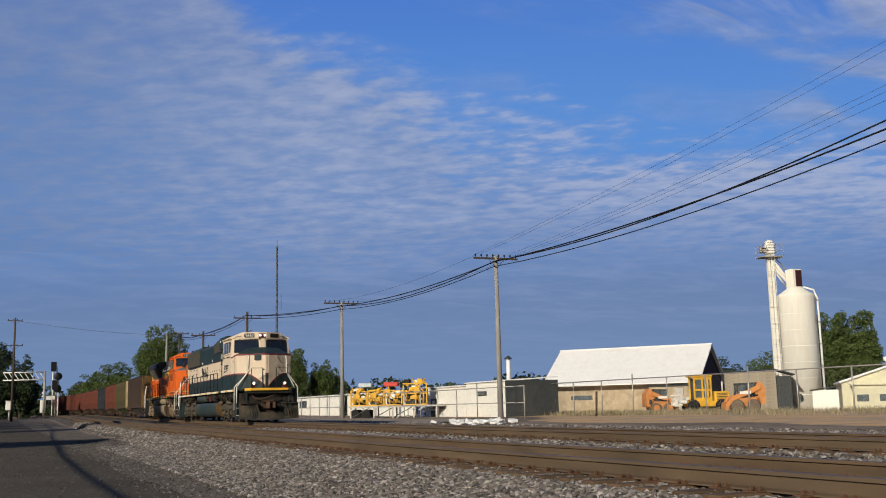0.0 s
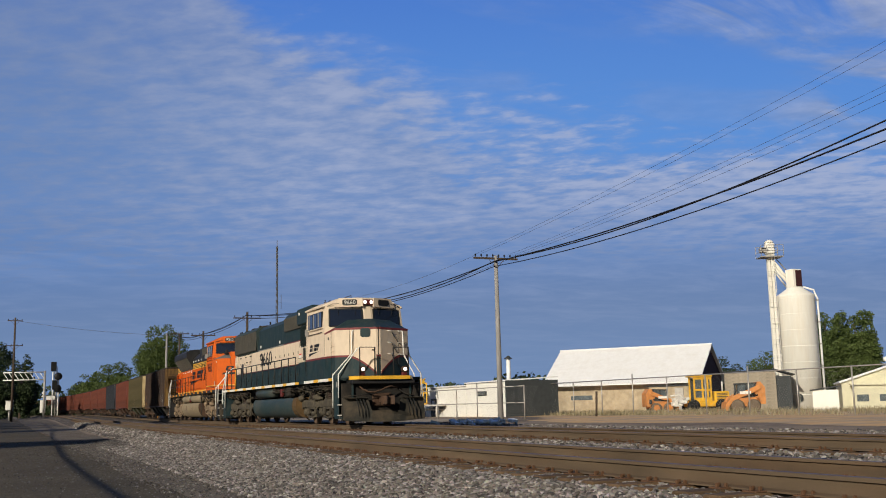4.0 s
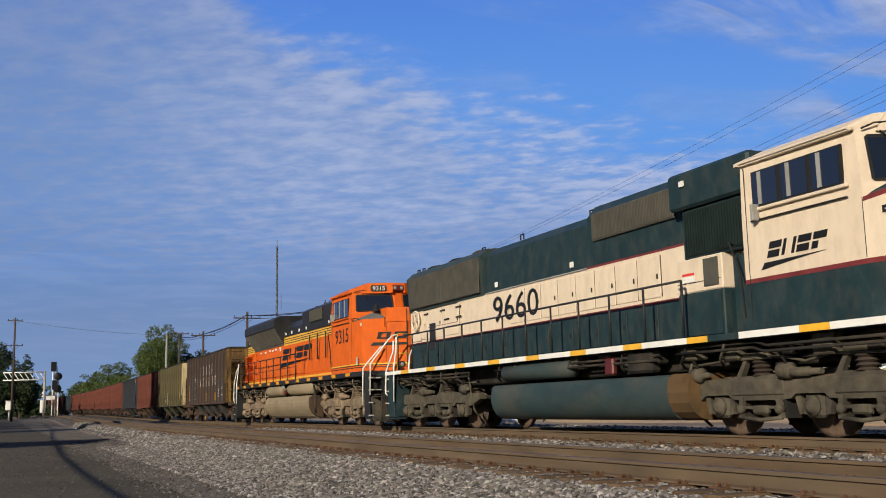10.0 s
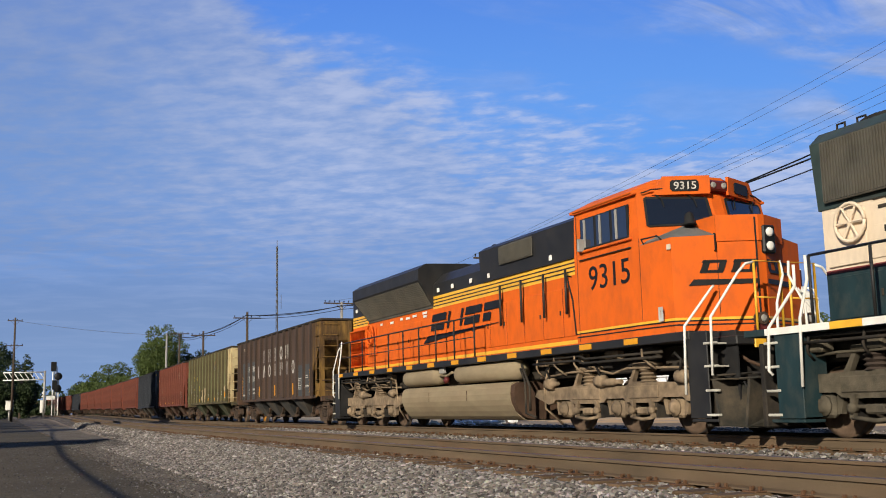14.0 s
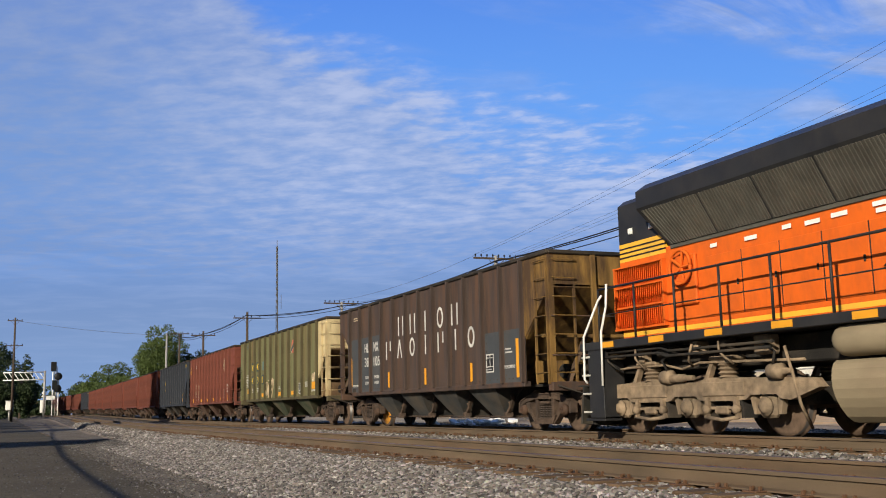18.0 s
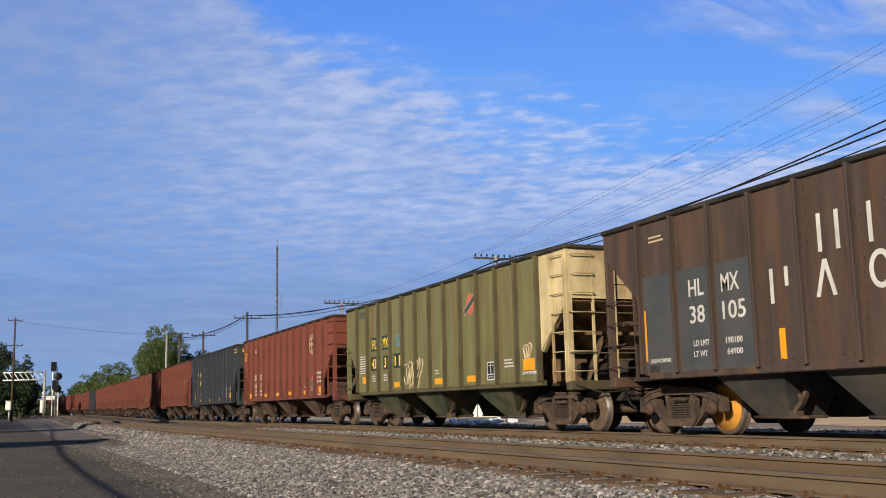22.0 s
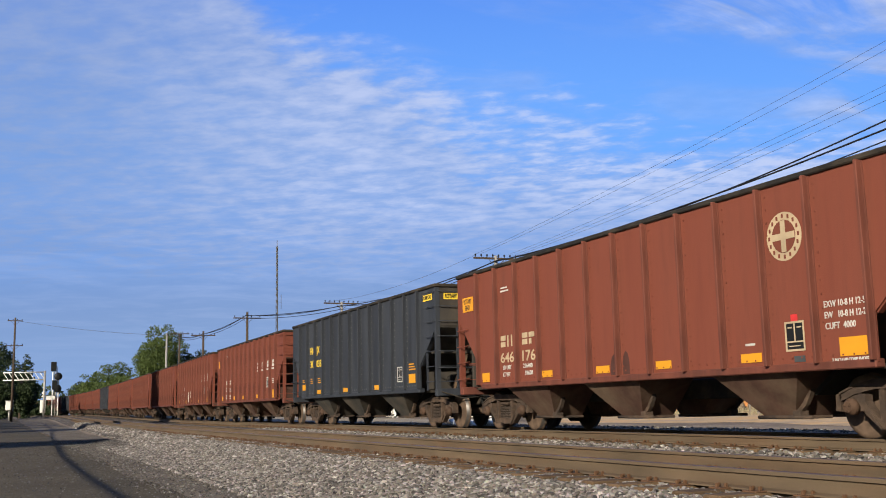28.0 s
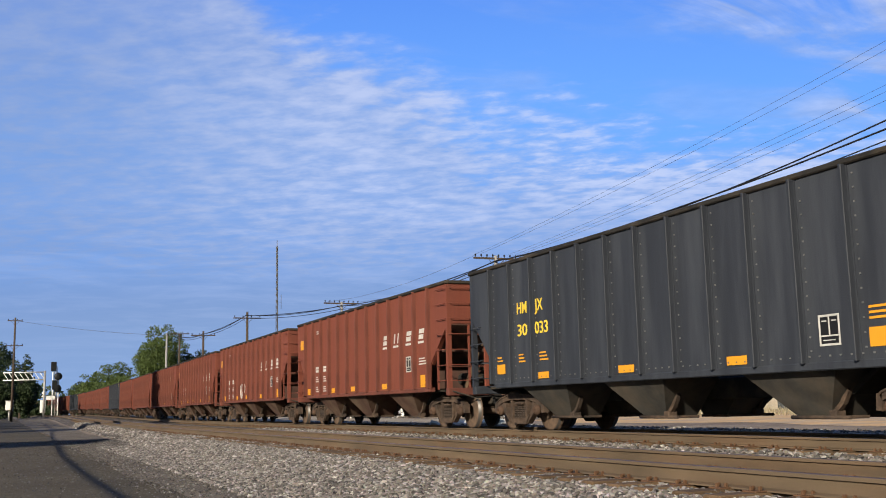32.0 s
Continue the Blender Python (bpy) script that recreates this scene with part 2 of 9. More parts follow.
# ---- the line of the tracks: straight, two easy curves farther back, and a slight rise ----
NEAR_Y, FAR_Y, GAUGE = 6.78, 12.27, 1.505
CURVES = ((-38.0, 1250.0, 0.0215), (-162.0, 850.0, -0.060))  # where each begins, its radius, how far and to which side it turns


def rise(x):
    """How far the line and the road climb towards the horizon."""
    f = min(1.0, max(0.0, (-70.0 - x) / 150.0))
    return 0.45 * f * f * (3 - 2 * f)


def on_line(x, centre=FAR_Y):
    """The pose of the track's centre line at the run x."""
    px, py, turn = x, centre, 0.0
    if x < CURVES[0][0]:
        px = CURVES[0][0]
        for k, (start, radius, angle) in enumerate(CURVES):
            end = max(x, CURVES[k + 1][0] if k + 1 < len(CURVES) else x)
            bent = min(abs(angle), (start - end) / radius)
            bow = math.copysign(1.0 / radius, angle)
            after = turn + math.copysign(bent, angle)
            px -= (math.sin(after) - math.sin(turn)) / bow
            py += (math.cos(turn) - math.cos(after)) / bow
            turn = after
            rest = (start - end) - bent * radius
            px, py = px - rest * math.cos(turn), py + rest * math.sin(turn)
            if end <= x:
                break
    return pose(px, py, rise(px), 0, 0, -math.degrees(turn))


def drift(x):
    """How far the line has moved sideways at x."""
    return on_line(x).translation.y - FAR_Y


def line_runs(x0, x1):
    """Stations along the line, closer together where it curves."""
    return [x0, CURVES[0][0] + 2] + [CURVES[0][0] - 6 * i for i in range(int((CURVES[0][0] - x1) / 6))] + [x1]


# ---- ground materials ----
def ground_material(name, layers, bump=0.2, grain=12.0, rough=0.95):
    """Mixes several soils by noise: layers are (colour, noise scale, from, to)."""
    m = bpy.data.materials.new(name)
    m.use_nodes = True
    n, l = m.node_tree.nodes, m.node_tree.links
    b = n["Principled BSDF"]
    b.inputs["Roughness"].default_value = rough
    b.inputs["Specular IOR Level"].default_value = 0.15
    geo = n.new("ShaderNodeNewGeometry")
    out = None
    for color, scale, lo, hi in layers:
        rgb = n.new("ShaderNodeRGB")
        rgb.outputs[0].default_value = (*color, 1)
        if out is None:
            out = rgb.outputs[0]
            continue
        tex = n.new("ShaderNodeTexNoise")
        tex.inputs["Scale"].default_value = scale
        tex.inputs["Detail"].default_value = 6
        l.new(geo.outputs["Position"], tex.inputs["Vector"])
        mr = n.new("ShaderNodeMapRange")
        mr.inputs["From Min"].default_value, mr.inputs["From Max"].default_value = lo, hi
        l.new(tex.outputs["Fac"], mr.inputs["Value"])
        mc = n.new("ShaderNodeMix")
        mc.data_type = "RGBA"
        l.new(mr.outputs[0], mc.inputs["Factor"])
        l.new(out, mc.inputs["A"])
        l.new(rgb.outputs[0], mc.inputs["B"])
        out = mc.outputs["Result"]
    l.new(out, b.inputs["Base Color"])
    fine = n.new("ShaderNodeTexNoise")
    fine.inputs["Scale"].default_value = grain
    fine.inputs["Detail"].default_value = 8
    l.new(geo.outputs["Position"], fine.inputs["Vector"])
    bp = n.new("ShaderNodeBump")
    bp.inputs["Strength"].default_value = bump
    bp.inputs["Distance"].default_value = 0.06
    l.new(fine.outputs["Fac"], bp.inputs["Height"])
    l.new(bp.outputs[0], b.inputs["Normal"])
    return m


M_GROUND = ground_material("packed_gravel_ground", [((0.26, 0.20, 0.14), 1, 0, 1), ((0.18, 0.135, 0.095), 0.25, 0.42, 0.62), ((0.38, 0.31, 0.235), 3.0, 0.55, 0.7)])
M_GRASS = ground_material("dry_grass_ground", [((0.10, 0.12, 0.04), 1, 0, 1), ((0.20, 0.17, 0.08), 0.4, 0.45, 0.65), ((0.07, 0.09, 0.03), 4.0, 0.5, 0.7)])
M_ROAD = ground_material("worn_asphalt", [((0.108, 0.089, 0.058), 1, 0, 1), ((0.082, 0.067, 0.044), 0.35, 0.4, 0.62), ((0.064, 0.053, 0.036), 18.0, 0.52, 0.64), ((0.140, 0.116, 0.080), 26.0, 0.57, 0.68)], 0.5, 30)
M_SHOULDER = ground_material("gravel_shoulder", [((0.165, 0.136, 0.100), 1, 0, 1), ((0.115, 0.094, 0.066), 1.3, 0.42, 0.6), ((0.26, 0.22, 0.175), 22.0, 0.55, 0.68)], 0.4, 26)
M_BALLAST = ground_material("ballast_bed", [((0.12, 0.10, 0.083), 1, 0, 1), ((0.055, 0.045, 0.037), 9.0, 0.45, 0.6), ((0.24, 0.21, 0.185), 17.0, 0.56, 0.66)], 1.0, 18)
M_DIRT = ground_material("orange_dirt", [((0.60, 0.38, 0.18), 1, 0, 1), ((0.42, 0.31, 0.20), 0.35, 0.42, 0.62), ((0.62, 0.47, 0.30), 2.5, 0.55, 0.7)])
M_YARD = ground_material("pale_gravel_yard", [((0.34, 0.28, 0.20), 1, 0, 1), ((0.22, 0.17, 0.12), 0.3, 0.45, 0.62), ((0.46, 0.41, 0.34), 5.0, 0.55, 0.7)])
M_RAIL = material("brown_rusted_rail", (0.110, 0.079, 0.050), 0.75, vary=0.25, scale=1.5, stain=(0.15, 0.085, 0.045), stain_amount=0.3, stretch=(0.5, 3, 3), bump=0.2)
M_RAILTOP = material("polished_rail_head", (0.075, 0.058, 0.062), 0.45, metal=0.2, vary=0.1, bump=0)
M_TIE = material("weathered_tie_timber", (0.105, 0.066, 0.036), 0.9, vary=0.35, scale=3, stain=(0.20, 0.12, 0.055), stain_amount=0.4, stretch=(3, 0.5, 3), bump=0.5, spread=0.25)
M_PLATE = material("rusted_tie_plate", (0.12, 0.062, 0.032), 0.8, vary=0.3, bump=0.3)


def stone_material(name="crushed_stone", dim=1.0):
    m = bpy.data.materials.new(name)
    m.use_nodes = True
    n, l = m.node_tree.nodes, m.node_tree.links
    b = n["Principled BSDF"]
    b.inputs["Roughness"].default_value = 0.9
    geo = n.new("ShaderNodeNewGeometry")
    ramp = n.new("ShaderNodeValToRGB")
    e = ramp.color_ramp.elements
    e[0].color, e[1].color = (0.04 * dim, 0.034 * dim, 0.03 * dim, 1), (0.40 * dim, 0.35 * dim, 0.31 * dim, 1)
    for p, c in ((0.3, (0.12, 0.098, 0.08)), (0.6, (0.175, 0.142, 0.115)), (0.85, (0.245, 0.215, 0.19))):
        e.new(p).color = (c[0] * dim, c[1] * dim, c[2] * dim, 1)
    l.new(geo.outputs["Random Per Island"], ramp.inputs[0])
    tex = n.new("ShaderNodeTexNoise")
    tex.inputs["Scale"].default_value = 35
    l.new(geo.outputs["Position"], tex.inputs["Vector"])
    mx = n.new("ShaderNodeMix")
    mx.data_type, mx.blend_type = "RGBA", "OVERLAY"
    mx.inputs["Factor"].default_value = 0.45
    l.new(ramp.outputs[0], mx.inputs["A"])
    l.new(tex.outputs["Color"], mx.inputs["B"])
    hs = n.new("ShaderNodeHueSaturation")
    hs.inputs["Saturation"].default_value = 0.75
    l.new(mx.outputs["Result"], hs.inputs["Color"])
    l.new(hs.outputs[0], b.inputs["Base Color"])
    return m


M_STONE = stone_material()
M_GRIT = stone_material("brown_grit", 0.50)

# ---- ground: one sheet to the horizon, lower on the road side ----
def ground_height(x, y):
    return (-0.52 if y < 4 else (-0.52 + 0.18 * min(1, (y - 4) / 10))) + rise(x)


g = Geo()
gx = [-3500, -1200, -500, -260] + list(range(-200, 41, 10)) + [150, 600, 3000]
gy = [-3000, -600, -120, -40, -15, -6, 0, 3, 4, 9, 14, 17, 20, 24, 28, 32, 36, 40, 45, 50, 60, 80, 120, 250, 700, 3000]
g.add([(x, y, ground_height(x, y) - 0.03) for x in gx for y in gy],
      [(i * len(gy) + j, (i + 1) * len(gy) + j, (i + 1) * len(gy) + j + 1, i * len(gy) + j + 1) for i in range(len(gx) - 1) for j in range(len(gy) - 1)])
setting("ground", g, M_GROUND, "packed gravel and soil ground on both sides of the tracks", "ground")


def sheet(name, mat, label, category, xs, edges, z, rag=0.0, lift=0.0):
    """A ground sheet between two wavering edges; edges(x) gives (y0, y1)."""
    g = Geo()
    k = 5
    vs, fs = [], []
    for x in xs:
        a, b = edges(x)
        for j in range(k):
            y = a + (b - a) * j / (k - 1)
            if j in (0, k - 1):
                y += rag * noise.noise((x * 0.35, j * 7.1, 3.3))
            h = lift * math.sin(math.pi * j / (k - 1)) * (0.7 + 0.5 * noise.noise((x * 0.2, y * 0.2, 1.7)))
            vs.append((x, y, z(x, y) + h))
    for i in range(len(xs) - 1):
        for j in range(k - 1):
            fs.append((i * k + j, (i + 1) * k + j, (i + 1) * k + j + 1, i * k + j + 1))
    g.add(vs, fs, True)
    return setting(name, g, mat, label, category)


long_xs = [-900, -500, -300, -240] + [-200 + 4 * i for i in range(55)] + [60, 300, 1500]
sheet("road", M_ROAD, "worn grey-brown chip-sealed road beside the tracks", "road", long_xs, lambda x: (-6.5, 2.35), lambda x, y: -0.515 + rise(x), 0.5)
sheet("gravel_shoulder", M_SHOULDER, "gritty gravel strip between road and ballast", "shoulder", long_xs, lambda x: (2.3, 4.3 + drift(max(x, -300))), lambda x, y: -0.51 + rise(x), 0.35)
sheet("dirt_yard", M_DIRT, "bank of bare orange dirt before the machines", "dirt", [-86 + 3 * i for i in range(26)], lambda x: (36 + 3 * noise.noise((x * 0.1, 0, 0)) - 9 * min(1, max(0, (x + 66) / 14)), 58), lambda x, y: -0.36 + rise(x), 1.5, 0.10)
sheet("gravel_yard", M_YARD, "pale gravel strip beyond the far track", "yard", [-130 + 5 * i for i in range(16)], lambda x: (20, 30), lambda x, y: -0.345 + rise(x), 1.8, 0.03)
sheet("far_grass", M_GRASS, "patchy dry grass verge beside the road", "grass", [-600, -400, -300] + [-220 + 10 * i for i in range(13)], lambda x: (-60, -6.6), lambda x, y: -0.505 + rise(x), 0.6)


def toe(x):
    """Where the ballast shoulder meets the gravel: it narrows farther back."""
    return min(4.75, 3.15 + 0.045 * max(0.0, -x - 12))


def bed_height(y, x=-14.0):
    """Ballast bed across the tracks."""
    pts = [(toe(x), -0.56), (5.15, -0.242), (5.7, -0.222), (8.3, -0.225), (9.5, -0.27), (10.7, -0.215), (13.9, -0.22), (15.4, -0.45)]
    for (a, za), (b, zb) in zip(pts, pts[1:]):
        if y <= b:
            return za + (zb - za) * max(0, (y - a)) / (b - a)
    return pts[-1][1]


g = Geo()
bx = [-460, -400, -350, -300, -260, -230, -210, -190, -160, -130] + [-110 + i for i in range(112)] + [6, 20, 60, 200]
by = [3.1, 3.6, 4.0, 4.6, 5.15, 5.7, 7.5, 8.35, 9.0, 9.6, 10.2, 10.7, 11.5, 13.0, 13.9, 14.7, 15.5]
vs = []
for x in bx:
    shift = drift(x)
    for y in by:
        vs.append((x, y + shift + (0.12 * noise.noise((x, y, 0)) if y < 4.5 else 0), bed_height(y, x) + rise(x) + 0.02 * noise.noise((x * 2, y * 2, 5)) - 0.012))
g.add(vs, [(i * len(by) + j, (i + 1) * len(by) + j, (i + 1) * len(by) + j + 1, i * len(by) + j + 1) for i in range(len(bx) - 1) for j in range(len(by) - 1)], True)
ballast_bed = setting("ballast_bed", g, M_BALLAST, "grey crushed stone ballast bed under two tracks", "ballast")


def scatter_stones(name, count, x0, x1, y0, y1, size, seed, power=1.0, label="", mat=None, fade=1.0):
    """Loose angular stones lying on the ballast bed, one joined mesh."""
    rng = np.random.default_rng(seed)
    base = np.array([(0, 0, 1), (.89, 0, .45), (.28, .85, .45), (-.72, .53, .45), (-.72, -.53, .45), (.28, -.85, .45),
                     (.72, .53, -.45), (-.28, .85, -.45), (-.89, 0, -.45), (-.28, -.85, -.45), (.72, -.53, -.45), (0, 0, -1)])
    tri = np.array([(0, 1, 2), (0, 2, 3), (0, 3, 4), (0, 4, 5), (0, 5, 1), (1, 6, 2), (2, 7, 3), (3, 8, 4), (4, 9, 5), (5, 10, 1),
                    (6, 7, 2), (7, 8, 3), (8, 9, 4), (9, 10, 5), (10, 6, 1)])
    x = x1 + (x0 - x1) * rng.random(count) ** power
    y = y1 + (y0 - y1) * rng.random(count) ** fade
    keep = np.array([b > toe(a) - 0.12 + 0.3 * rng.random() for a, b in zip(x, y)]) if y1 < 6 and size > 0.03 else np.ones(count, bool)
    x, y = x[keep], y[keep]
    count = len(x)
    z = np.array([max(bed_height(b, a), -0.515) if b < 14.6 else max(bed_height(b, a), -0.37) for a, b in zip(x, y)]) + rng.random(count) * 0.016
    y = y + np.array([drift(a) for a in x])
    z = z + np.array([rise(a) for a in x])
    s = size * (0.55 + 0.75 * rng.random(count) ** 1.7) * (1 + np.abs(x) / 90)
    shape = base[None] * (0.5 + 0.8 * rng.random((count, 12, 1)))
    shape *= (np.stack([0.8 + 0.7 * rng.random(count), 0.7 + 0.5 * rng.random(count), 0.5 + 0.4 * rng.random(count)], 1) * s[:, None])[:, None]
    a, tilt = rng.random(count) * 6.283, (rng.random(count) - 0.5) * 1.2
    ct, st = np.cos(tilt)[:, None], np.sin(tilt)[:, None]
    X, Y, Z = shape[..., 0], shape[..., 1], shape[..., 2]
    X, Z = X * ct - Z * st, X * st + Z * ct
    ca, sa = np.cos(a)[:, None], np.sin(a)[:, None]
    X, Y = X * ca - Y * sa, X * sa + Y * ca
    co = np.stack([X + x[:, None], Y + y[:, None], Z + z[:, None]], -1).reshape(-1, 3)
    faces = (tri[None] + 12 * np.arange(count)[:, None, None]).reshape(-1, 3)
    me = bpy.data.meshes.new(name)
    me.vertices.add(len(co))
    me.vertices.foreach_set("co", co.ravel())
    me.loops.add(faces.size)
    me.loops.foreach_set("vertex_index", faces.ravel().astype(np.int32))
    me.polygons.add(len(faces))
    me.polygons.foreach_set("loop_start", np.arange(0, faces.size, 3, dtype=np.int32))
    me.update(calc_edges=True)
    me.shade_flat()
    me.materials.append(mat or M_STONE)
    return tagged(new(name, me), label, "ballast", "", "stuff")


scatter_stones("ballast_stones", 62000, -36, -4, 3.0, 5.97, 0.0295, 11, 1.25, "loose grey crushed stones of the near ballast shoulder")
scatter_stones("ballast_stones", 17000, -95, -32, 3.6, 5.95, 0.040, 12, 1.4, "loose grey crushed stones along the ballast shoulder")
scatter_stones("ballast_stones", 13000, -45, -4, 8.0, 11.2, 0.038, 13, 1.2, "pale crushed stones between the two tracks")
scatter_stones("ballast_stones", 9000, -75, -8, 15.2, 23.0, 0.042, 16, 1.0, "scattered pale stones on the ground beyond the far track")
scatter_stones("ballast_stones", 7000, -60, -12, 13.2, 15.6, 0.045, 14, 1.0, "crushed stones beyond the far track")
scatter_stones("shoulder_grit", 17000, -48, -6, -2.5, 4.3, 0.011, 15, 1.2, "small loose brown grit on the road and shoulder", M_GRIT, 1.7)

M_SHSTONE = stone_material("shoulder_stone", 0.62)
scatter_stones("shoulder_gravel", 15000, -46, -6, 2.1, 4.5, 0.017, 17, 1.3, "small crushed stones strewn from the ballast to the road", M_SHSTONE, 1.9)

# ---- tracks ----
RAIL_PROFILE = [(-0.075, -0.175), (0.075, -0.175), (0.07, -0.160), (0.012, -0.145), (0.010, -0.045), (0.037, -0.036), (0.037, -0.010), (0.030, -0.003),
                (-0.030, -0.003), (-0.037, -0.010), (-0.037, -0.036), (-0.010, -0.045), (-0.012, -0.145), (-0.07, -0.160)]


def swept(profile, runs, centre, offset):
    g = Geo()
    k = len(profile)
    vs, fs = [], []
    for x in runs:
        m = on_line(x, centre)
        vs += [m @ Vector((0, offset + p[0], p[1])) for p in profile]
    for i in range(len(runs) - 1):
        for j in range(k):
            fs.append((i * k + j, i * k + (j + 1) % k, (i + 1) * k + (j + 1) % k, (i + 1) * k + j))
    fs += [tuple(range(k)), tuple(range((len(runs) - 1) * k, len(runs) * k))]
    return g.add(vs, fs)


def track(centre, tie_from, tie_to, label):
    t = thing("railway_track", label, "track", kind="structure")
    runs = line_runs(120, -460)
    for side in (-1, 1):
        off = side * (GAUGE / 2 + 0.0)
        rail = part("rail", swept(RAIL_PROFILE, runs, centre, off), M_RAIL, t, "brown rusted steel rail")
        part("rail_head", swept([(-0.026, -0.004), (0.026, -0.004), (0.022, 0.0), (-0.022, 0.0)], runs, centre, off), M_RAILTOP, rail, "polished running surface")
    tie = Geo().box(-0.115, 0.115, -1.32, 1.32, -0.36, -0.178, 0.015).mesh("tie", M_TIE)
    plate = Geo()
    for side in (-1, 1):
        c = side * GAUGE / 2
        plate.box(-0.09, 0.09, c - 0.18, c + 0.18, -0.178, -0.163, 0.004)
        for dx, dy in ((-0.05, -0.095), (0.05, -0.095), (-0.05, 0.095), (0.05, 0.095), (0.0, -0.15)):
            plate.box(dx - 0.012, dx + 0.012, c + dy - 0.016, c + dy + 0.016, -0.165, -0.128, 0.004)
    plate = plate.mesh("tie_plate", M_PLATE)
    rng = random.Random(round(centre * 10))
    x, made = tie_from, 0
    while x > tie_to:
        if made < 230:
            m = on_line(x, centre) @ pose(rng.uniform(-0.03, 0.03), rng.uniform(-0.05, 0.05), rng.uniform(-0.012, 0.004), 0, 0, rng.uniform(-1.2, 1.2))
            o = part("tie", tie, None, t, at=m)
            if made < 90:
                part("tie_plate", plate, None, o, at=pose(0, 0, 0))
        x -= 0.51
        made += 1
    return t


track(NEAR_Y, -3.0, -120, "empty railway track with brown rusted rails on wooden ties")
track(FAR_Y, -6.0, -75, "railway track under the train with brown rails")
# ---- rolling stock: every vehicle has its origin on the rail head under its middle, and runs towards +x ----
def wheelset_mesh(r):
    """Two flanged wheels pressed on one axle, treads polished."""
    g = Geo().lathe([(-0.72, 0.085), (-0.3, 0.085), (-0.1, 0.1), (0.1, 0.1), (0.3, 0.085), (0.72, 0.085)], (0, 0, 0), "y", 12)
    rim = [(-0.045, r * 0.86), (-0.045, r), (0.05, r * 0.985), (0.07, r + 0.028), (0.085, r + 0.025), (0.085, r * 0.8), (0.03, r * 0.72), (0.02, r * 0.3), (-0.04, r * 0.28), (-0.06, r * 0.2), (-0.06, 0.03), (0.0, 0.01)]
    for s in (-1, 1):
        g.lathe([(-s * a, b) for a, b in rim], (0, 0.745 * s, 0), "y", 28)
    me = g.mesh("wheelset", M_STEEL)
    me.materials.append(M_TREAD)
    for p in me.polygons:
        d = math.hypot(p.center.x, p.center.z)
        if 0.97 * r < d < 0.997 * r and abs(p.normal.y) < 0.5:
            p.material_index = 1
    return me


M_RUSTDARK = material("rust_dark_steel", (0.10, 0.060, 0.032), 0.85, vary=0.35, stain=(0.04, 0.03, 0.025), stain_amount=0.5, stretch=(1, 1, 0.5), bump=0.3)
M_REDSPOT = material("bright_red_sticker", (0.6, 0.04, 0.04), 0.5, bump=0)
WHEEL_BIG, WHEEL_CAR = wheelset_mesh(0.53), wheelset_mesh(0.46)


def wheelset(parent, x, r, mesh):
    """Two wheels on one axle, a part that turns."""
    ax = part("wheelset", mesh, None, parent, at=pose(x, 0, r))
    ax["spin_radius"] = r
    return ax


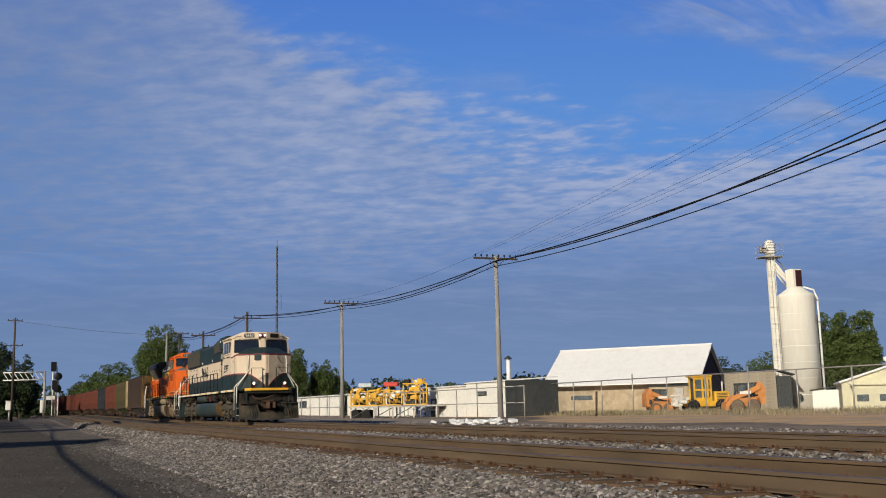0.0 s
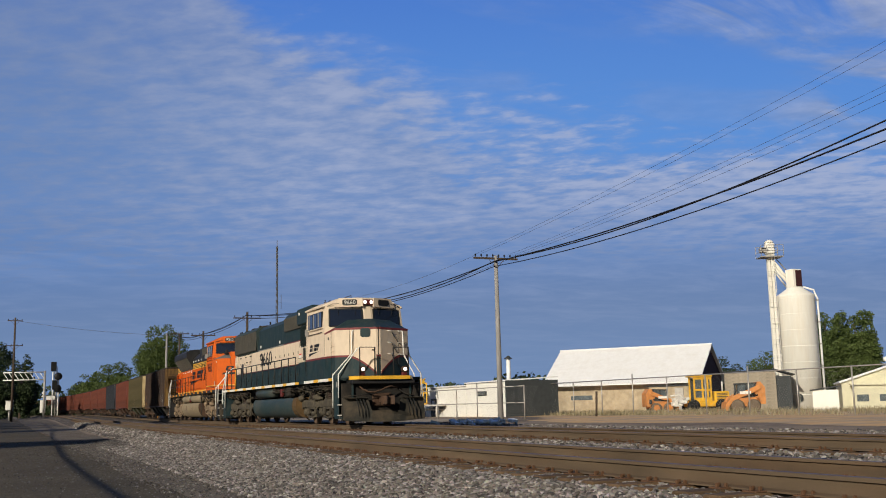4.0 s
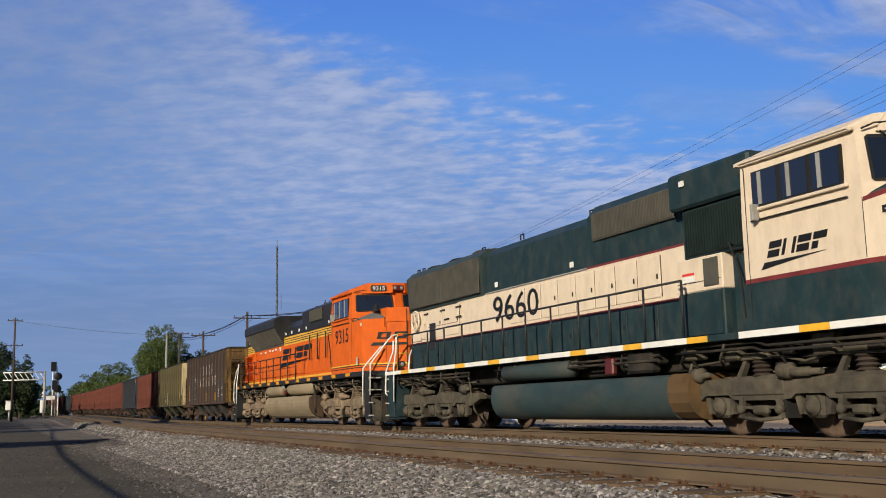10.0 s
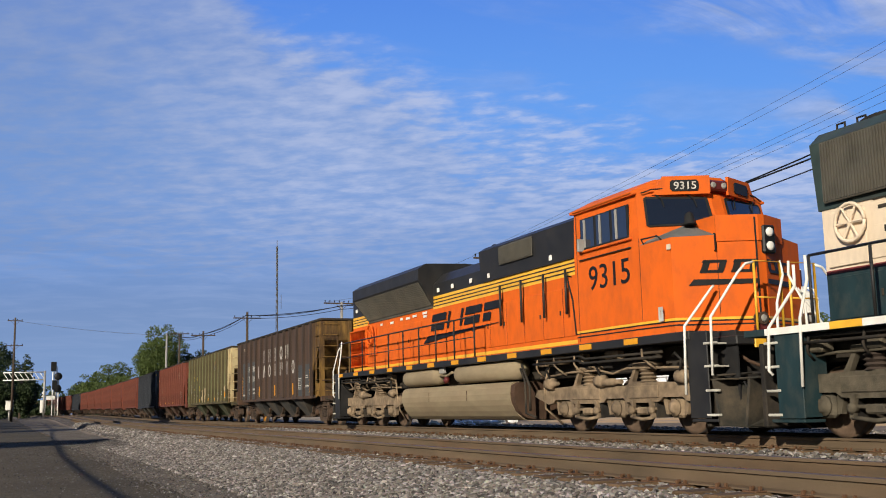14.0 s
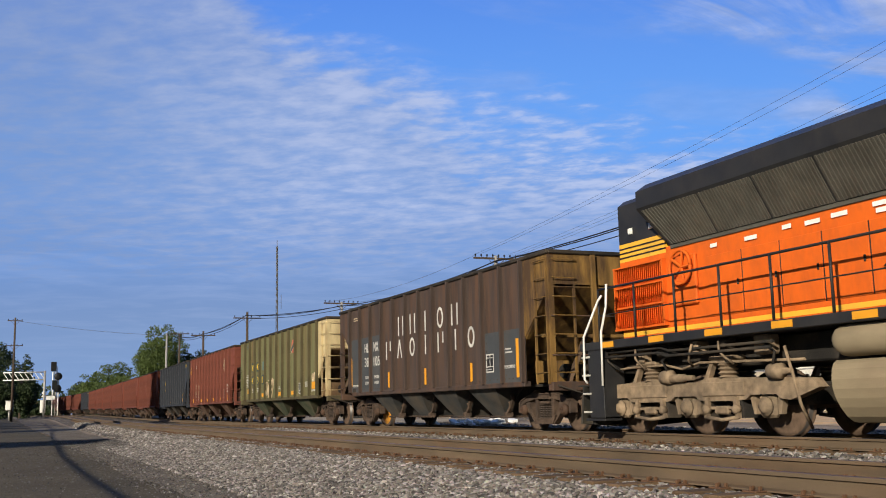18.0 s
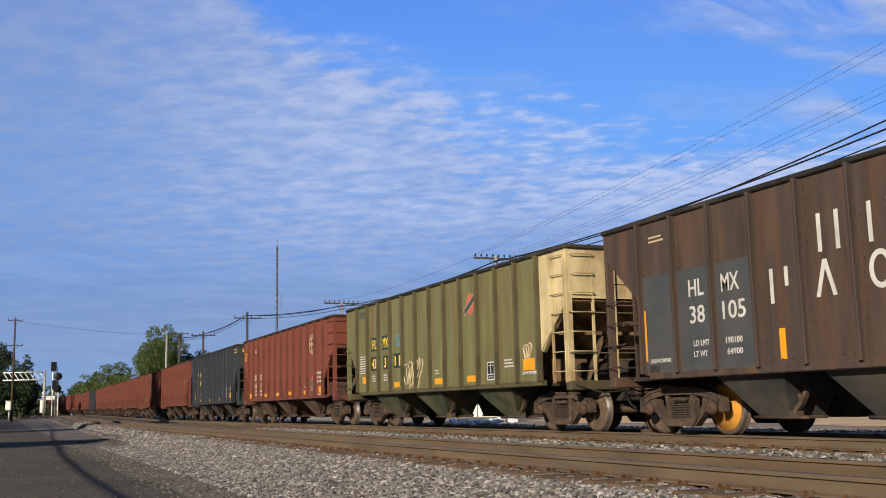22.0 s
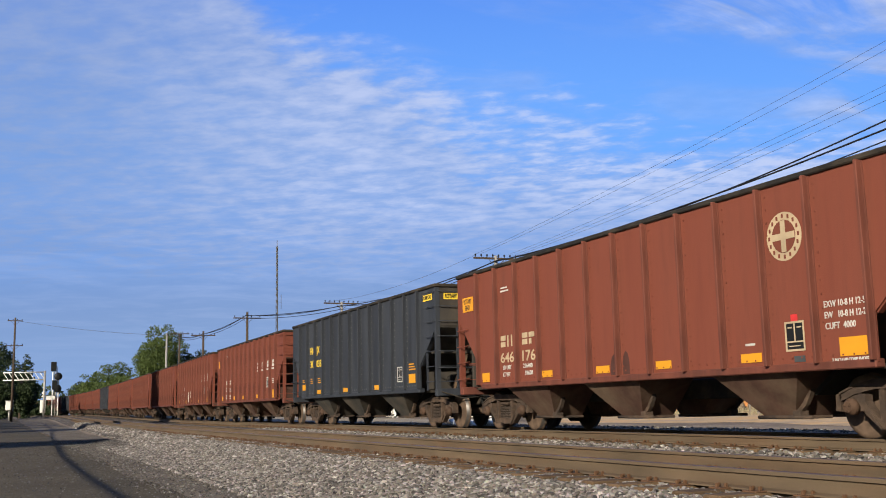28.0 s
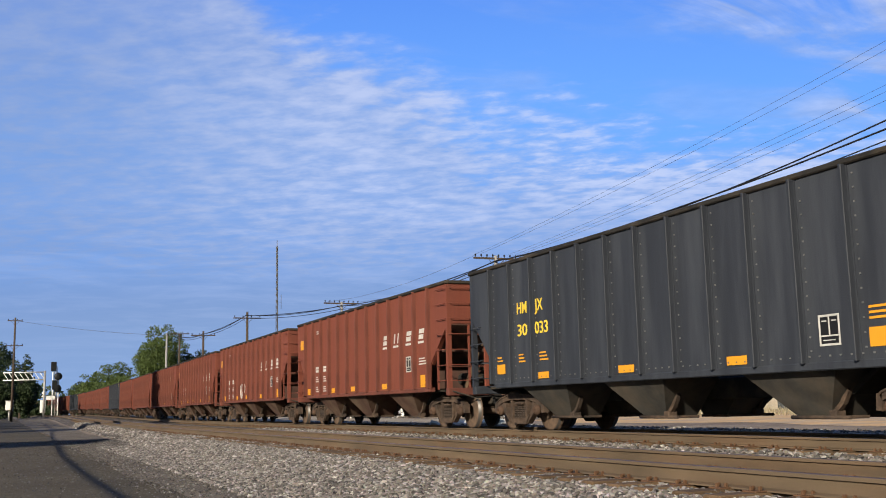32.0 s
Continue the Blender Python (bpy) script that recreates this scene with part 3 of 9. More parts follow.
def freight_truck(car, x):
    """Cast three-piece truck of a hopper car: bow-shaped side frames, coil springs, bearings and brake beams."""
    t = part("truck", Geo().box(x - 0.20, x + 0.20, -1.02, 1.02, 0.44, 0.70, 0.04), M_TRUCKF, car, "dusty cast steel truck")
    for s in (-1, 1):
        y0, y1 = s * 0.96, s * 1.11
        g = Geo()
        g.strip([(x - 1.13, 0.60), (x - 0.86, 0.70), (x - 0.46, 0.77), (x + 0.46, 0.77), (x + 0.86, 0.70), (x + 1.13, 0.60)], 0.13, y0, y1)
        g.strip([(x - 0.80, 0.62), (x - 0.62, 0.38), (x - 0.42, 0.215), (x + 0.42, 0.215), (x + 0.62, 0.38), (x + 0.80, 0.62)], 0.12, y0, y1 - s * 0.012)
        for d in (-1, 1):
            g.strip([(x + d * 0.37, 0.74), (x + d * 0.37, 0.24)], 0.10, y0, y1 - s * 0.02)
            g.strip([(x + d * 1.15, 0.64), (x + d * 1.17, 0.40)], 0.10, y0, y1)
            g.strip([(x + d * 0.70, 0.64), (x + d * 0.72, 0.40)], 0.09, y0, y1 - s * 0.01)
        g.strip([(x - 1.10, 0.66), (x - 0.84, 0.755), (x - 0.46, 0.825), (x + 0.46, 0.825), (x + 0.84, 0.755), (x + 1.10, 0.66)], 0.03, y0, y1 + s * 0.022)
        g.strip([(x - 0.56, 0.36), (x - 0.40, 0.165), (x + 0.40, 0.165), (x + 0.56, 0.36)], 0.03, y0, y1 + s * 0.02)
        for d in (-0.925, 0.925):
            g.box(x + d - 0.15, x + d + 0.15, s * 0.97, s * 1.09, 0.55, 0.64, 0.02)
        part("side_frame", g, M_TRUCKF, t)
        part("bolster_end", Geo().box(x - 0.19, x + 0.19, s * 1.0, s * 1.12, 0.58, 0.66, 0.03), M_TRUCKF, t)
        coil = Geo()
        for d in (-0.23, -0.077, 0.077, 0.23):
            coil.lathe([(0.0205 * k, 0.046 if k % 2 else 0.074) for k in range(15)], (x + d, s * 1.02, 0.28), "z", 8, False)
        tagged(part("spring_nest", coil, M_SPRING, t), kind="stuff")
        for d in (-0.925, 0.925):
            cap = Geo().lathe([(0, 0.125), (s * 0.09, 0.12), (s * 0.11, 0.085), (s * 0.135, 0.08)], (x + d, s * 1.05, 0.46), "y", 14)
            for k in range(3):
                a = k * 2.094 + 0.5
                cap.lathe([(0, 0.018), (s * 0.022, 0.018)], (x + d + 0.05 * math.cos(a), s * 1.183, 0.46 + 0.05 * math.sin(a)), "y", 6)
            part("bearing_cap", cap, M_RUSTY, t)
    for d in (-0.40, 0.40):
        beam = Geo().strip([(x + d - 0.05, 0.36), (x + d + 0.05, 0.40)], 0.10, -0.85, 0.85)
        for s in (-1, 1):
            beam.box(x + d + math.copysign(0.04, d) - 0.04, x + d + math.copysign(0.04, d) + 0.05, s * 0.68, s * 0.84, 0.28, 0.58, 0.02)
        part("brake_beam", beam, M_UNDER, t)
    for d in (-0.925, 0.925):
        wheelset(t, x + d, 0.46, WHEEL_CAR)
    return t


M_SLOPE = material("rust_stained_slope_sheet", (0.17, 0.105, 0.05), 0.85, vary=0.35, stain=(0.06, 0.036, 0.022), stain_amount=0.6, stretch=(1.2, 1.2, 0.4), bump=0.25)
M_RIVETGREY = material("light_rivet_grey", (0.11, 0.11, 0.11), 0.6, bump=0)
M_SPRING = material("dark_coil_spring_steel", (0.052, 0.038, 0.030), 0.8, vary=0.25, bump=0.1)
M_TRUCKF = material("dark_dusty_truck_casting", (0.074, 0.049, 0.034), 0.85, vary=0.4, scale=7, stain=(0.03, 0.025, 0.022), stain_amount=0.5, bump=0.4)


def hopper(name, label, paint, end_paint, bays, reinforced, ribs, rib_paint=None, end_wall=None, chord=None, rivet=None, cut=((1.72, 2.72), (1.55, 2.76)), stiles=False, low=None):
    """Open-top coal hopper car with sloped ends, side ribs, hopper bays, ladders and trucks."""
    car = thing(name, label, "hopper car", group="coal hopper cars of the train")
    rp = rib_paint or paint
    front_paint, low = end_paint, low or M_SLOPE
    end_wall, chord, rivet = end_wall or end_paint, chord or M_UNDER, rivet or paint
    H, W, EF, EB = 3.82, 1.60, 7.30, 7.45
    (f0, f1), (r0, r1) = cut
    side = [(-6.30, 1.06), (6.12, 1.06), (6.12, 1.70), (6.125, H), (-6.305, H), (-6.30, 1.70)]
    tip = [(6.125, f0), (EF, f1), (EF, H), (6.125, H)]
    tail = [(-6.305, r0), (-EB, r1), (-EB, H), (-6.305, H)]
    for s in (-1, 1):
        part("side_sheet", Geo().prism(side, "y", s * (W - 0.03), s * W), paint, car)
        part("side_tip", Geo().prism(tip, "y", s * (W - 0.03), s * W), front_paint, car)
        part("side_tip", Geo().prism(tail, "y", s * (W - 0.03), s * W), paint, car)
        part("side_sill", Geo().box(-6.1, 6.1, s * (W - 0.14), s * (W + 0.035), 0.98, 1.10, 0.015), rp, car)
        part("top_chord", Geo().box(-EB - 0.03, EF + 0.03, s * (W - 0.10), s * (W + 0.05), H - 0.02, H + 0.07, 0.02), chord, car, "dark top rail")
        rib = Geo().box(-0.030, 0.030, 0, -0.105, 1.08, H - 0.01, 0.010).box(-0.055, 0.055, 0, -0.016, 1.08, H - 0.01).mesh("rib", rp)
        rivets = Geo()
        for i in range(ribs - 1):
            x = -6.25 + 12.33 * i / (ribs - 1)
            for k in range(13):
                rivets.box(x + 0.12, x + 0.145, s * W, s * (W + 0.014), 1.25 + 0.2 * k, 1.275 + 0.2 * k)
        for i in range(62):
            rivets.box(-6.1 + 0.2 * i, -6.07 + 0.2 * i, s * W, s * (W + 0.014), 1.17, 1.195)
        tagged(part("rivet", rivets, rivet, car), kind="stuff")
        for i in range(ribs):
            x = -6.25 + 12.33 * i / (ribs - 1)
            part("rib", rib, None, car, at=pose(x, s * W, 0, 0, 0, 0 if s < 0 else 180))
        # corner post, end ladder
        for e, E in ((-1, EB), (1, EF)):
            end_paint = front_paint if e > 0 else paint
            part("corner_post", Geo().box(e * (E - 0.10), e * (E + 0.006), s * (W - 0.12), s * (W + 0.006), 1.05, H - 0.03, 0.0), end_paint, car)
            c0, c1 = (f0, f1) if e > 0 else (r0, r1)
            part("cut_flange", Geo().strip([(e * 6.13, c0), (e * (E - 0.08), c1)], 0.05, s * (W - 0.12), s * (W - 0.03)), end_paint, car)
            rung = Geo().tube([(e * (E - 0.58), s * (W - 0.01), 0), (e * (E - 0.58), s * (W + 0.07), -0.02), (e * (E - 0.06), s * (W + 0.07), -0.02), (e * (E - 0.06), s * (W - 0.01), 0)], 0.013, 5).mesh("ladder_rung", end_paint)
            for k in range(7 if e > 0 else 4):
                part("ladder_rung", rung, None, car, at=pose(0, 0, 1.27 + 0.405 * k))
            if e > 0:
                part("ladder_rail", Geo().box(E - 0.60, E - 0.555, s * (W + 0.005), s * (W + 0.05), 1.02, 3.6 if stiles else 2.12), end_paint, car)
                if stiles:
                    part("ladder_rail", Geo().box(E - 0.09, E - 0.045, s * (W + 0.01), s * (W + 0.05), 1.02, 3.7), end_paint, car)
            rung = Geo().tube([(e * (E - 0.01), s * (W - 0.08), 0), (e * (E + 0.07), s * (W - 0.08), -0.02), (e * (E + 0.07), s * (W - 0.62), -0.02), (e * (E - 0.01), s * (W - 0.62), 0)], 0.013, 5).mesh("ladder_rung", end_paint)
            for k in range(7):
                part("ladder_rung", rung, None, car, at=pose(0, 0, 1.27 + 0.405 * k))
            part("ladder_rail", Geo().box(e * (E - 0.04), e * (E + 0.01), s * (W - 0.65), s * (W - 0.60), 1.05, 3.4 if stiles else c1), end_paint, car)
    for e, E, zc in ((-1, EB, r1), (1, EF, f1)):
        # end wall, slope sheet, platform and draft gear
        part("end_wall", Geo().box(e * (E - 0.03), e * E, -W + 0.03, W - 0.03, zc, H, 0.0), end_wall if e > 0 else paint, car)
        for y in (-0.5, 0.5):
            part("end_rib", Geo().box(e * E, e * (E + 0.07), y - 0.06, y + 0.06, 1.05, H - 0.02, 0.01), end_wall, car)
        part("end_chord", Geo().box(e * (E - 0.06), e * (E + 0.05), -W, W, H - 0.02, H + 0.07, 0.02), chord, car)
        part("slope_sheet", Geo().prism([(e * E, zc + 0.04), (e * E, zc - 0.02), (e * 4.78, 1.0), (e * 4.70, 1.04)], "y", -W + 0.03, W - 0.03), low if e > 0 else M_RUSTDARK, car, "rust-stained sloped end sheet")
        part("lower_slope", Geo().prism([(e * 4.70, 1.04), (e * 4.78, 1.0), (e * 4.25, 0.64), (e * 4.15, 0.66)], "y", -0.95, 0.95), M_UNDER, car)
        part("lower_end_sheet", Geo().box(e * 6.40, e * 6.44, -W + 0.1, W - 0.1, 1.06, 1.54, 0.0), low if e > 0 else paint, car)
        part("end_beam", Geo().box(e * (E - 0.52), e * (E - 0.42), -W + 0.06, W - 0.06, 2.02, 2.10, 0.01), low if e > 0 else M_RUSTDARK, car)
        part("end_crossbar", Geo().tube([(e * (E + 0.03), -W + 0.02, 1.62), (e * (E + 0.03), W - 0.02, 1.62)], 0.016, 6), rp, car)
        part("end_crossbar", Geo().tube([(e * (E + 0.03), -W + 0.02, 2.46), (e * (E + 0.03), W - 0.02, 2.46)], 0.016, 6), rp, car)
        for y, q in ((-0.95, 1), (0.95, -1)):
            part("end_brace", Geo().slab([(e * 6.75, y, 1.06), (e * 6.85, y, 1.06), (e * 6.83, y + q * 0.45, 2.02), (e * 6.75, y + q * 0.45, 2.02)], (e * 0.05, q * 0.07, 0)), M_RUSTDARK, car)
        part("uncoupling_rod", Geo().tube([(e * (E + 0.06), -W + 0.1, 0.98), (e * (E + 0.10), -0.9, 0.80), (e * (E + 0.30), -0.35, 0.84)], 0.018, 6), M_UNDER, car)
        part("end_sill", Geo().box(e * (E - 0.18), e * (E + 0.02), -W, W, 0.86, 1.06, 0.02), rp, car)
        part("end_platform", Geo().box(e * 5.3, e * (E - 0.1), -1.2, 1.2, 0.98, 1.04), M_UNDER, car)
        part("shear_plate", Geo().prism([(e * 5.0, 1.05), (e * 5.6, 1.05), (e * 6.6, 1.9), (e * 6.5, 2.0)], "y", -0.06, 0.06), M_UNDER, car)
        part("draft_sill", Geo().box(e * 4.2, e * (E + 0.1), -0.3, 0.3, 0.62, 0.98, 0.03), M_UNDER, car)
        cp = Geo().box(e * (E + 0.05), e * (E + 0.62), -0.11, 0.11, 0.74, 0.96, 0.04)
        cp.box(e * (E + 0.48), e * (E + 0.76), -0.2, 0.14, 0.68, 1.02, 0.06)
        part("coupler", cp, M_RUSTY, car, "rusty knuckle coupler")
        hose = Geo().tube([(e * (E + 0.05), -0.35, 0.85), (e * (E + 0.3), -0.36, 0.55), (e * (E + 0.55), -0.34, 0.42), (e * (E + 0.75), -0.3, 0.48)], 0.025, 6)
        part("brake_hose", hose, M_RUBBER, car)
    part("brake_wheel", Geo().lathe([(0, 0.26), (0.03, 0.28), (0.06, 0.26)], (EF + 0.02, 0.35, 1.75), "x", 18), M_RUSTDARK, car)
    part("brake_cylinder", Geo().lathe([(-0.35, 0.13), (-0.3, 0.16), (0.3, 0.16), (0.35, 0.13)], (6.6, -0.6, 1.3), "y", 12), M_UNDER, car)
    part("air_reservoir", Geo().lathe([(-0.5, 0.1), (-0.42, 0.2), (0.42, 0.2), (0.5, 0.1)], (6.5, 0.5, 1.32), "y", 14), M_UNDER, car)
    part("centre_sill", Geo().box(-5.2, 5.2, -0.28, 0.28, 0.62, 1.0, 0.02), M_UNDER, car)
    # hopper bays
    span = 9.6
    for i in range(bays):
        c = (-4.0, -0.6, 3.5)[i] if bays == 3 else -span / 2 + span * (i + 0.5) / bays
        h = 1.0 if bays == 3 else 0.80
        for s in (-1, 1):
            g = Geo()
            top = [(c - h, s * (W - 0.08)), (c + h, s * (W - 0.08)), (c + h, s * 0.3), (c - h, s * 0.3)]
            bot = [(c - 0.34, s * 1.02), (c + 0.34, s * 1.02), (c + 0.34, s * 0.34), (c - 0.34, s * 0.34)]
            g.add([(x, y, 1.0) for x, y in top] + [(x, y, 0.32) for x, y in bot],
                  [(0, 1, 5, 4), (1, 2, 6, 5), (2, 3, 7, 6), (3, 0, 4, 7), (4, 5, 6, 7)])
            bay = part("hopper_bay", g, reinforced, car)
            gate = Geo().box(c - 0.4, c + 0.4, s * 0.32, s * 1.06, 0.28, 0.33, 0.01)
            gate.tube([(c + 0.42, s * 1.0, 0.34), (c + 0.62, s * 1.02, 0.55), (c + 0.52, s * 1.05, 0.72)], 0.035, 6)
            gate.box(c + 0.36, c + 0.52, s * 0.9, s * 1.1, 0.3, 0.42, 0.02)
            gate.strip([(c + 0.52, 0.90), (c + 0.68, 0.84), (c + 0.72, 0.70), (c + 0.60, 0.52), (c + 0.46, 0.40)], 0.07, s * 0.98, s * 1.06)
            gate.tube([(c - 0.42, s * 1.08, 0.31), (c + 0.78, s * 1.08, 0.31)], 0.03, 6)
            part("gate", gate, M_TRUCKF, bay)
    for x in (-6.0, 6.0):
        freight_truck(car, x)
    return car


def plate(car, x, z, w, h, mat, name="plate", y=-1.606, label=""):
    """A thin painted panel on the near side of a vehicle."""
    return part(name, Geo().box(x, x + w, y, y - 0.005, z, z + h), mat, car, label)


def frame_letter(car, x, z, w, h, mat, y=-1.606, t=0.06, shear=0.0, name="lettering_bar"):
    """A hollow block as high and wide as one letter of a name."""
    g = Geo()
    for x0, x1, z0, z1 in ((0, t, 0, h), (w - t, w, 0, h), (t, w - t, h - t, h), (t, w - t, 0, t)):
        g.slab([(x + x0 + shear * z0, y, z + z0), (x + x1 + shear * z0, y, z + z0), (x + x1 + shear * z1, y, z + z1), (x + x0 + shear * z1, y, z + z1)], (0, -0.005, 0))
    return part(name, g, mat, car)


def shape_mark(car, kind, x, z, w, h, mat, y=-1.606, t=0.075, shear=0.0, name="lettering_shape"):
    """One plain shape of a name's size: an upright bar, a pair, a wedge, a ring, a step or two stacked halves."""
    g = Geo()
    bar = lambda x0, x1, z0, z1: g.slab([(x + x0 + shear * z0, y, z + z0), (x + x1 + shear * z0, y, z + z0), (x + x1 + shear * z1, y, z + z1), (x + x0 + shear * z1, y, z + z1)], (0, -0.005, 0))
    if kind == "bar":
        bar(w / 2 - t / 2, w / 2 + t / 2, 0, h)
    elif kind == "pair":
        bar(0, t, 0, h)
        bar(w - t, w, 0, h)
    elif kind == "step":
        bar(0, t, 0, h)
        bar(w - t, w, h * 0.45, h)
    elif kind == "wedge":
        for a in (0, w - t):
            g.slab([(x + a, y, z), (x + a + t, y, z), (x + w / 2 + t / 2, y, z + h), (x + w / 2 - t / 2, y, z + h)], (0, -0.005 if a else -0.007, 0))
    elif kind == "ring":
        n = 20
        for i in range(n):
            a, b = 2 * math.pi * i / n, 2 * math.pi * (i + 1) / n
            p = lambda c, q: (x + w / 2 + (w / 2 - q) * math.cos(c), y, z + h / 2 + (h / 2 - q) * math.sin(c))
            g.slab([p(a, 0), p(b, 0), p(b, t), p(a, t)], (0, -0.005, 0))
    else:
        # two thick halves, the lower one shorter in a "steps" mark
        bar(0, w, h * 0.56, h)
        bar(0, w * (0.45 if kind == "steps" else 0.94), 0, h * 0.44)
    return part(name, g, mat, car)


def small_print(car, x, z, w, rows, mat, y=-1.606):
    """Lines too small to read, as bars."""
    g = Geo()
    for i in range(rows):
        ww = w * (0.75 + 0.25 * ((i * 7) % 3) / 2)
        g.box(x, x + ww, y, y - 0.004, z - 0.075 * i, z - 0.075 * i + 0.034)
    return part("stencil", g, mat, car)


def label_frame(car, x, z, mat):
    g = Geo()
    for x0, x1, z0, z1 in ((0, 0.40, 0, 0.03), (0, 0.40, 0.41, 0.44), (0, 0.03, 0.03, 0.41), (0.37, 0.40, 0.03, 0.41), (0.188, 0.212, 0.15, 0.41), (0.03, 0.37, 0.13, 0.15), (0.06, 0.15, 0.34, 0.36), (0.25, 0.34, 0.34, 0.36), (0.07, 0.30, 0.07, 0.085)):
        g.box(x + x0, x + x1, -1.607, -1.612, z + z0, z + z1)
    part("inspection_frame", g, mat, car, "white lined inspection panel")
    plate(car, x + 0.01, z + 0.01, 0.38, 0.42, M_INK, "inspection_panel", -1.602)


M_RIBOLIVE = material("grimy_olive_rib_paint", (0.085, 0.072, 0.036), 0.75, vary=0.3, stain=(0.05, 0.035, 0.022), stain_amount=0.5, stretch=(1, 1, 0.3), bump=0.15)
M_RIBRED = material("dark_red_rib_paint", (0.140, 0.045, 0.030), 0.8, vary=0.25, stain=(0.055, 0.025, 0.02), stain_amount=0.45, stretch=(1, 1, 0.3), bump=0.12)
M_LOWDARK = material("sooty_charcoal_end_steel", (0.048, 0.042, 0.036), 0.8, vary=0.3, stain=(0.10, 0.075, 0.05), stain_amount=0.3, stretch=(1, 1, 0.5), bump=0.2)
M_LOWRED = material("dark_red_end_steel", (0.075, 0.038, 0.028), 0.8, vary=0.3, stain=(0.05, 0.04, 0.03), stain_amount=0.4, stretch=(1, 1, 0.5), bump=0.2)

# -- brown car with a large name and grey repainted patches --
car_brown = hopper("hopper_car", "brown steel coal hopper with grey patches and white lettering", M_CARBROWN, M_ENDGOLD, 4, material("dark_grey_hopper_bay", (0.045, 0.046, 0.045), 0.75, vary=0.25, stain=DUST, stain_amount=0.25), 13, M_CARBROWN, M_ENDGOLD, cut=((2.05, 3.10), (2.42, 3.34)), stiles=True, low=M_ENDGOLD)
for x, w, z0, z1 in ((-6.28, 1.05, 1.1, 2.82), (-5.2, 2.05, 1.1, 2.82), (3.86, 2.26, 1.1, 2.30)):
    plate(car_brown, x, z0, w, z1 - z0, M_CARPATCH, "paint_patch", -1.6005, "flat grey repaint patch")
for kind, x in zip(("pair", "pair", "bar", "ring", "pair"), (-1.80, -0.86, 0.10, 1.14, 2.10)):
    shape_mark(car_brown, kind, x, 2.66, 0.42, 0.56, M_DECAL)
for kind, x in zip(("step", "wedge", "ring", "bar", "step", "bar", "ring"), (-2.85, -1.90, -0.90, 0.10, 1.16, 2.14, 3.10)):
    shape_mark(car_brown, kind, x, 2.02, 0.40, 0.53, M_DECAL)
letter_part("HL", 0.30, M_DECAL, car_brown, -4.86, -1.606, 2.34, 0.40)
letter_part("MX", 0.30, M_DECAL, car_brown, -4.00, -1.606, 2.34, 0.44)
letter_part("38", 0.30, M_DECAL, car_brown, -4.86, -1.606, 1.89, 0.40)
letter_part("105", 0.30, M_DECAL, car_brown, -4.00, -1.606, 1.89, 0.56)
letter_part("LD LMT", 0.10, M_DECAL, car_brown, -4.80, -1.606, 1.50, 0.42)
letter_part("LT WT", 0.10, M_DECAL, car_brown, -4.80, -1.606, 1.32, 0.36)
letter_part("198100", 0.10, M_DECAL, car_brown, -3.96, -1.606, 1.50, 0.40)
letter_part("64900", 0.10, M_DECAL, car_brown, -3.94, -1.606, 1.32, 0.37)
letter_part("2 INCH HP COMP SHO", 0.075, M_DECAL, car_brown, -6.08, -1.606, 1.27, 0.62)
plate(car_brown, -6.1, 1.10, 0.3, 0.12, M_UNDER, "stencil_panel", -1.606, "small dark stencil panel")
for x, z, h in ((-6.28, 1.30, 0.92), (-2.72, 1.18, 0.46), (0.19, 1.19, 0.45), (3.20, 1.18, 0.46), (5.70, 1.20, 0.88)):
    plate(car_brown, x, z, 0.13, h, M_REFL, "reflector", -1.606, "upright yellow reflector")
label_frame(car_brown, 4.14, 1.36, M_DECAL)
small_print(car_brown, 5.15, 1.85, 0.4, 2, M_DECAL)
letter_part("2 INCH HP COMP SHO", 0.08, M_DECAL, car_brown, 4.93, -1.606, 1.42, 0.70)
small_print(car_brown, -5.95, 3.5, 0.5, 2, M_DECALT)

# -- olive car --
car_olive = hopper("hopper_car", "olive green coal hopper with cream ends and graffiti", M_CAROLIVE, M_ENDCREAM, 3, material("dark_green_hopper_bay", (0.048, 0.062, 0.036), 0.7, stain=DUST), 13, M_RIBOLIVE, stiles=True)
for x, w, txt in ((-4.99, 0.60, "HL"), (-3.99, 0.64, "MX")):
    plate(car_olive, x, 2.34, w, 0.42, M_GREEN, "paint_patch", -1.602)
    letter_part(txt, 0.31, M_YELLOWTXT, car_olive, x + 0.10, -1.608, 2.40, w - 0.18)
for x, w, txt in ((-5.0, 0.6, "43"), (-3.88, 0.38, "3"), (-2.97, 0.66, "11")):
    plate(car_olive, x, 1.74, w, 0.42, M_GREEN, "paint_patch", -1.602)
    letter_part(txt, 0.31, M_YELLOWTXT, car_olive, x + 0.10, -1.608, 1.80, w - 0.22)
plate(car_olive, -2.8, 2.36, 0.34, 0.38, M_BLUEP, "paint_patch", -1.602, "faded blue patch")
small_print(car_olive, -6.08, 2.2, 0.68, 8, M_DECAL)
small_print(car_olive, -4.9, 1.55, 0.32, 3, M_DECAL)
small_print(car_olive, -3.85, 1.55, 0.36, 3, M_DECAL)
small_print(car_olive, -6.1, 3.62, 0.7, 3, M_CARPATCH)
small_print(car_olive, 4.35, 1.6, 0.5, 3, M_DECAL)
small_print(car_olive, 0.2, 1.52, 0.3, 2, M_DECAL)
label_frame(car_olive, 3.42, 1.18, M_DECAL)
plate(car_olive, -5.82, 1.36, 0.4, 0.22, M_REFL, "reflector", -1.607, "yellow reflector")
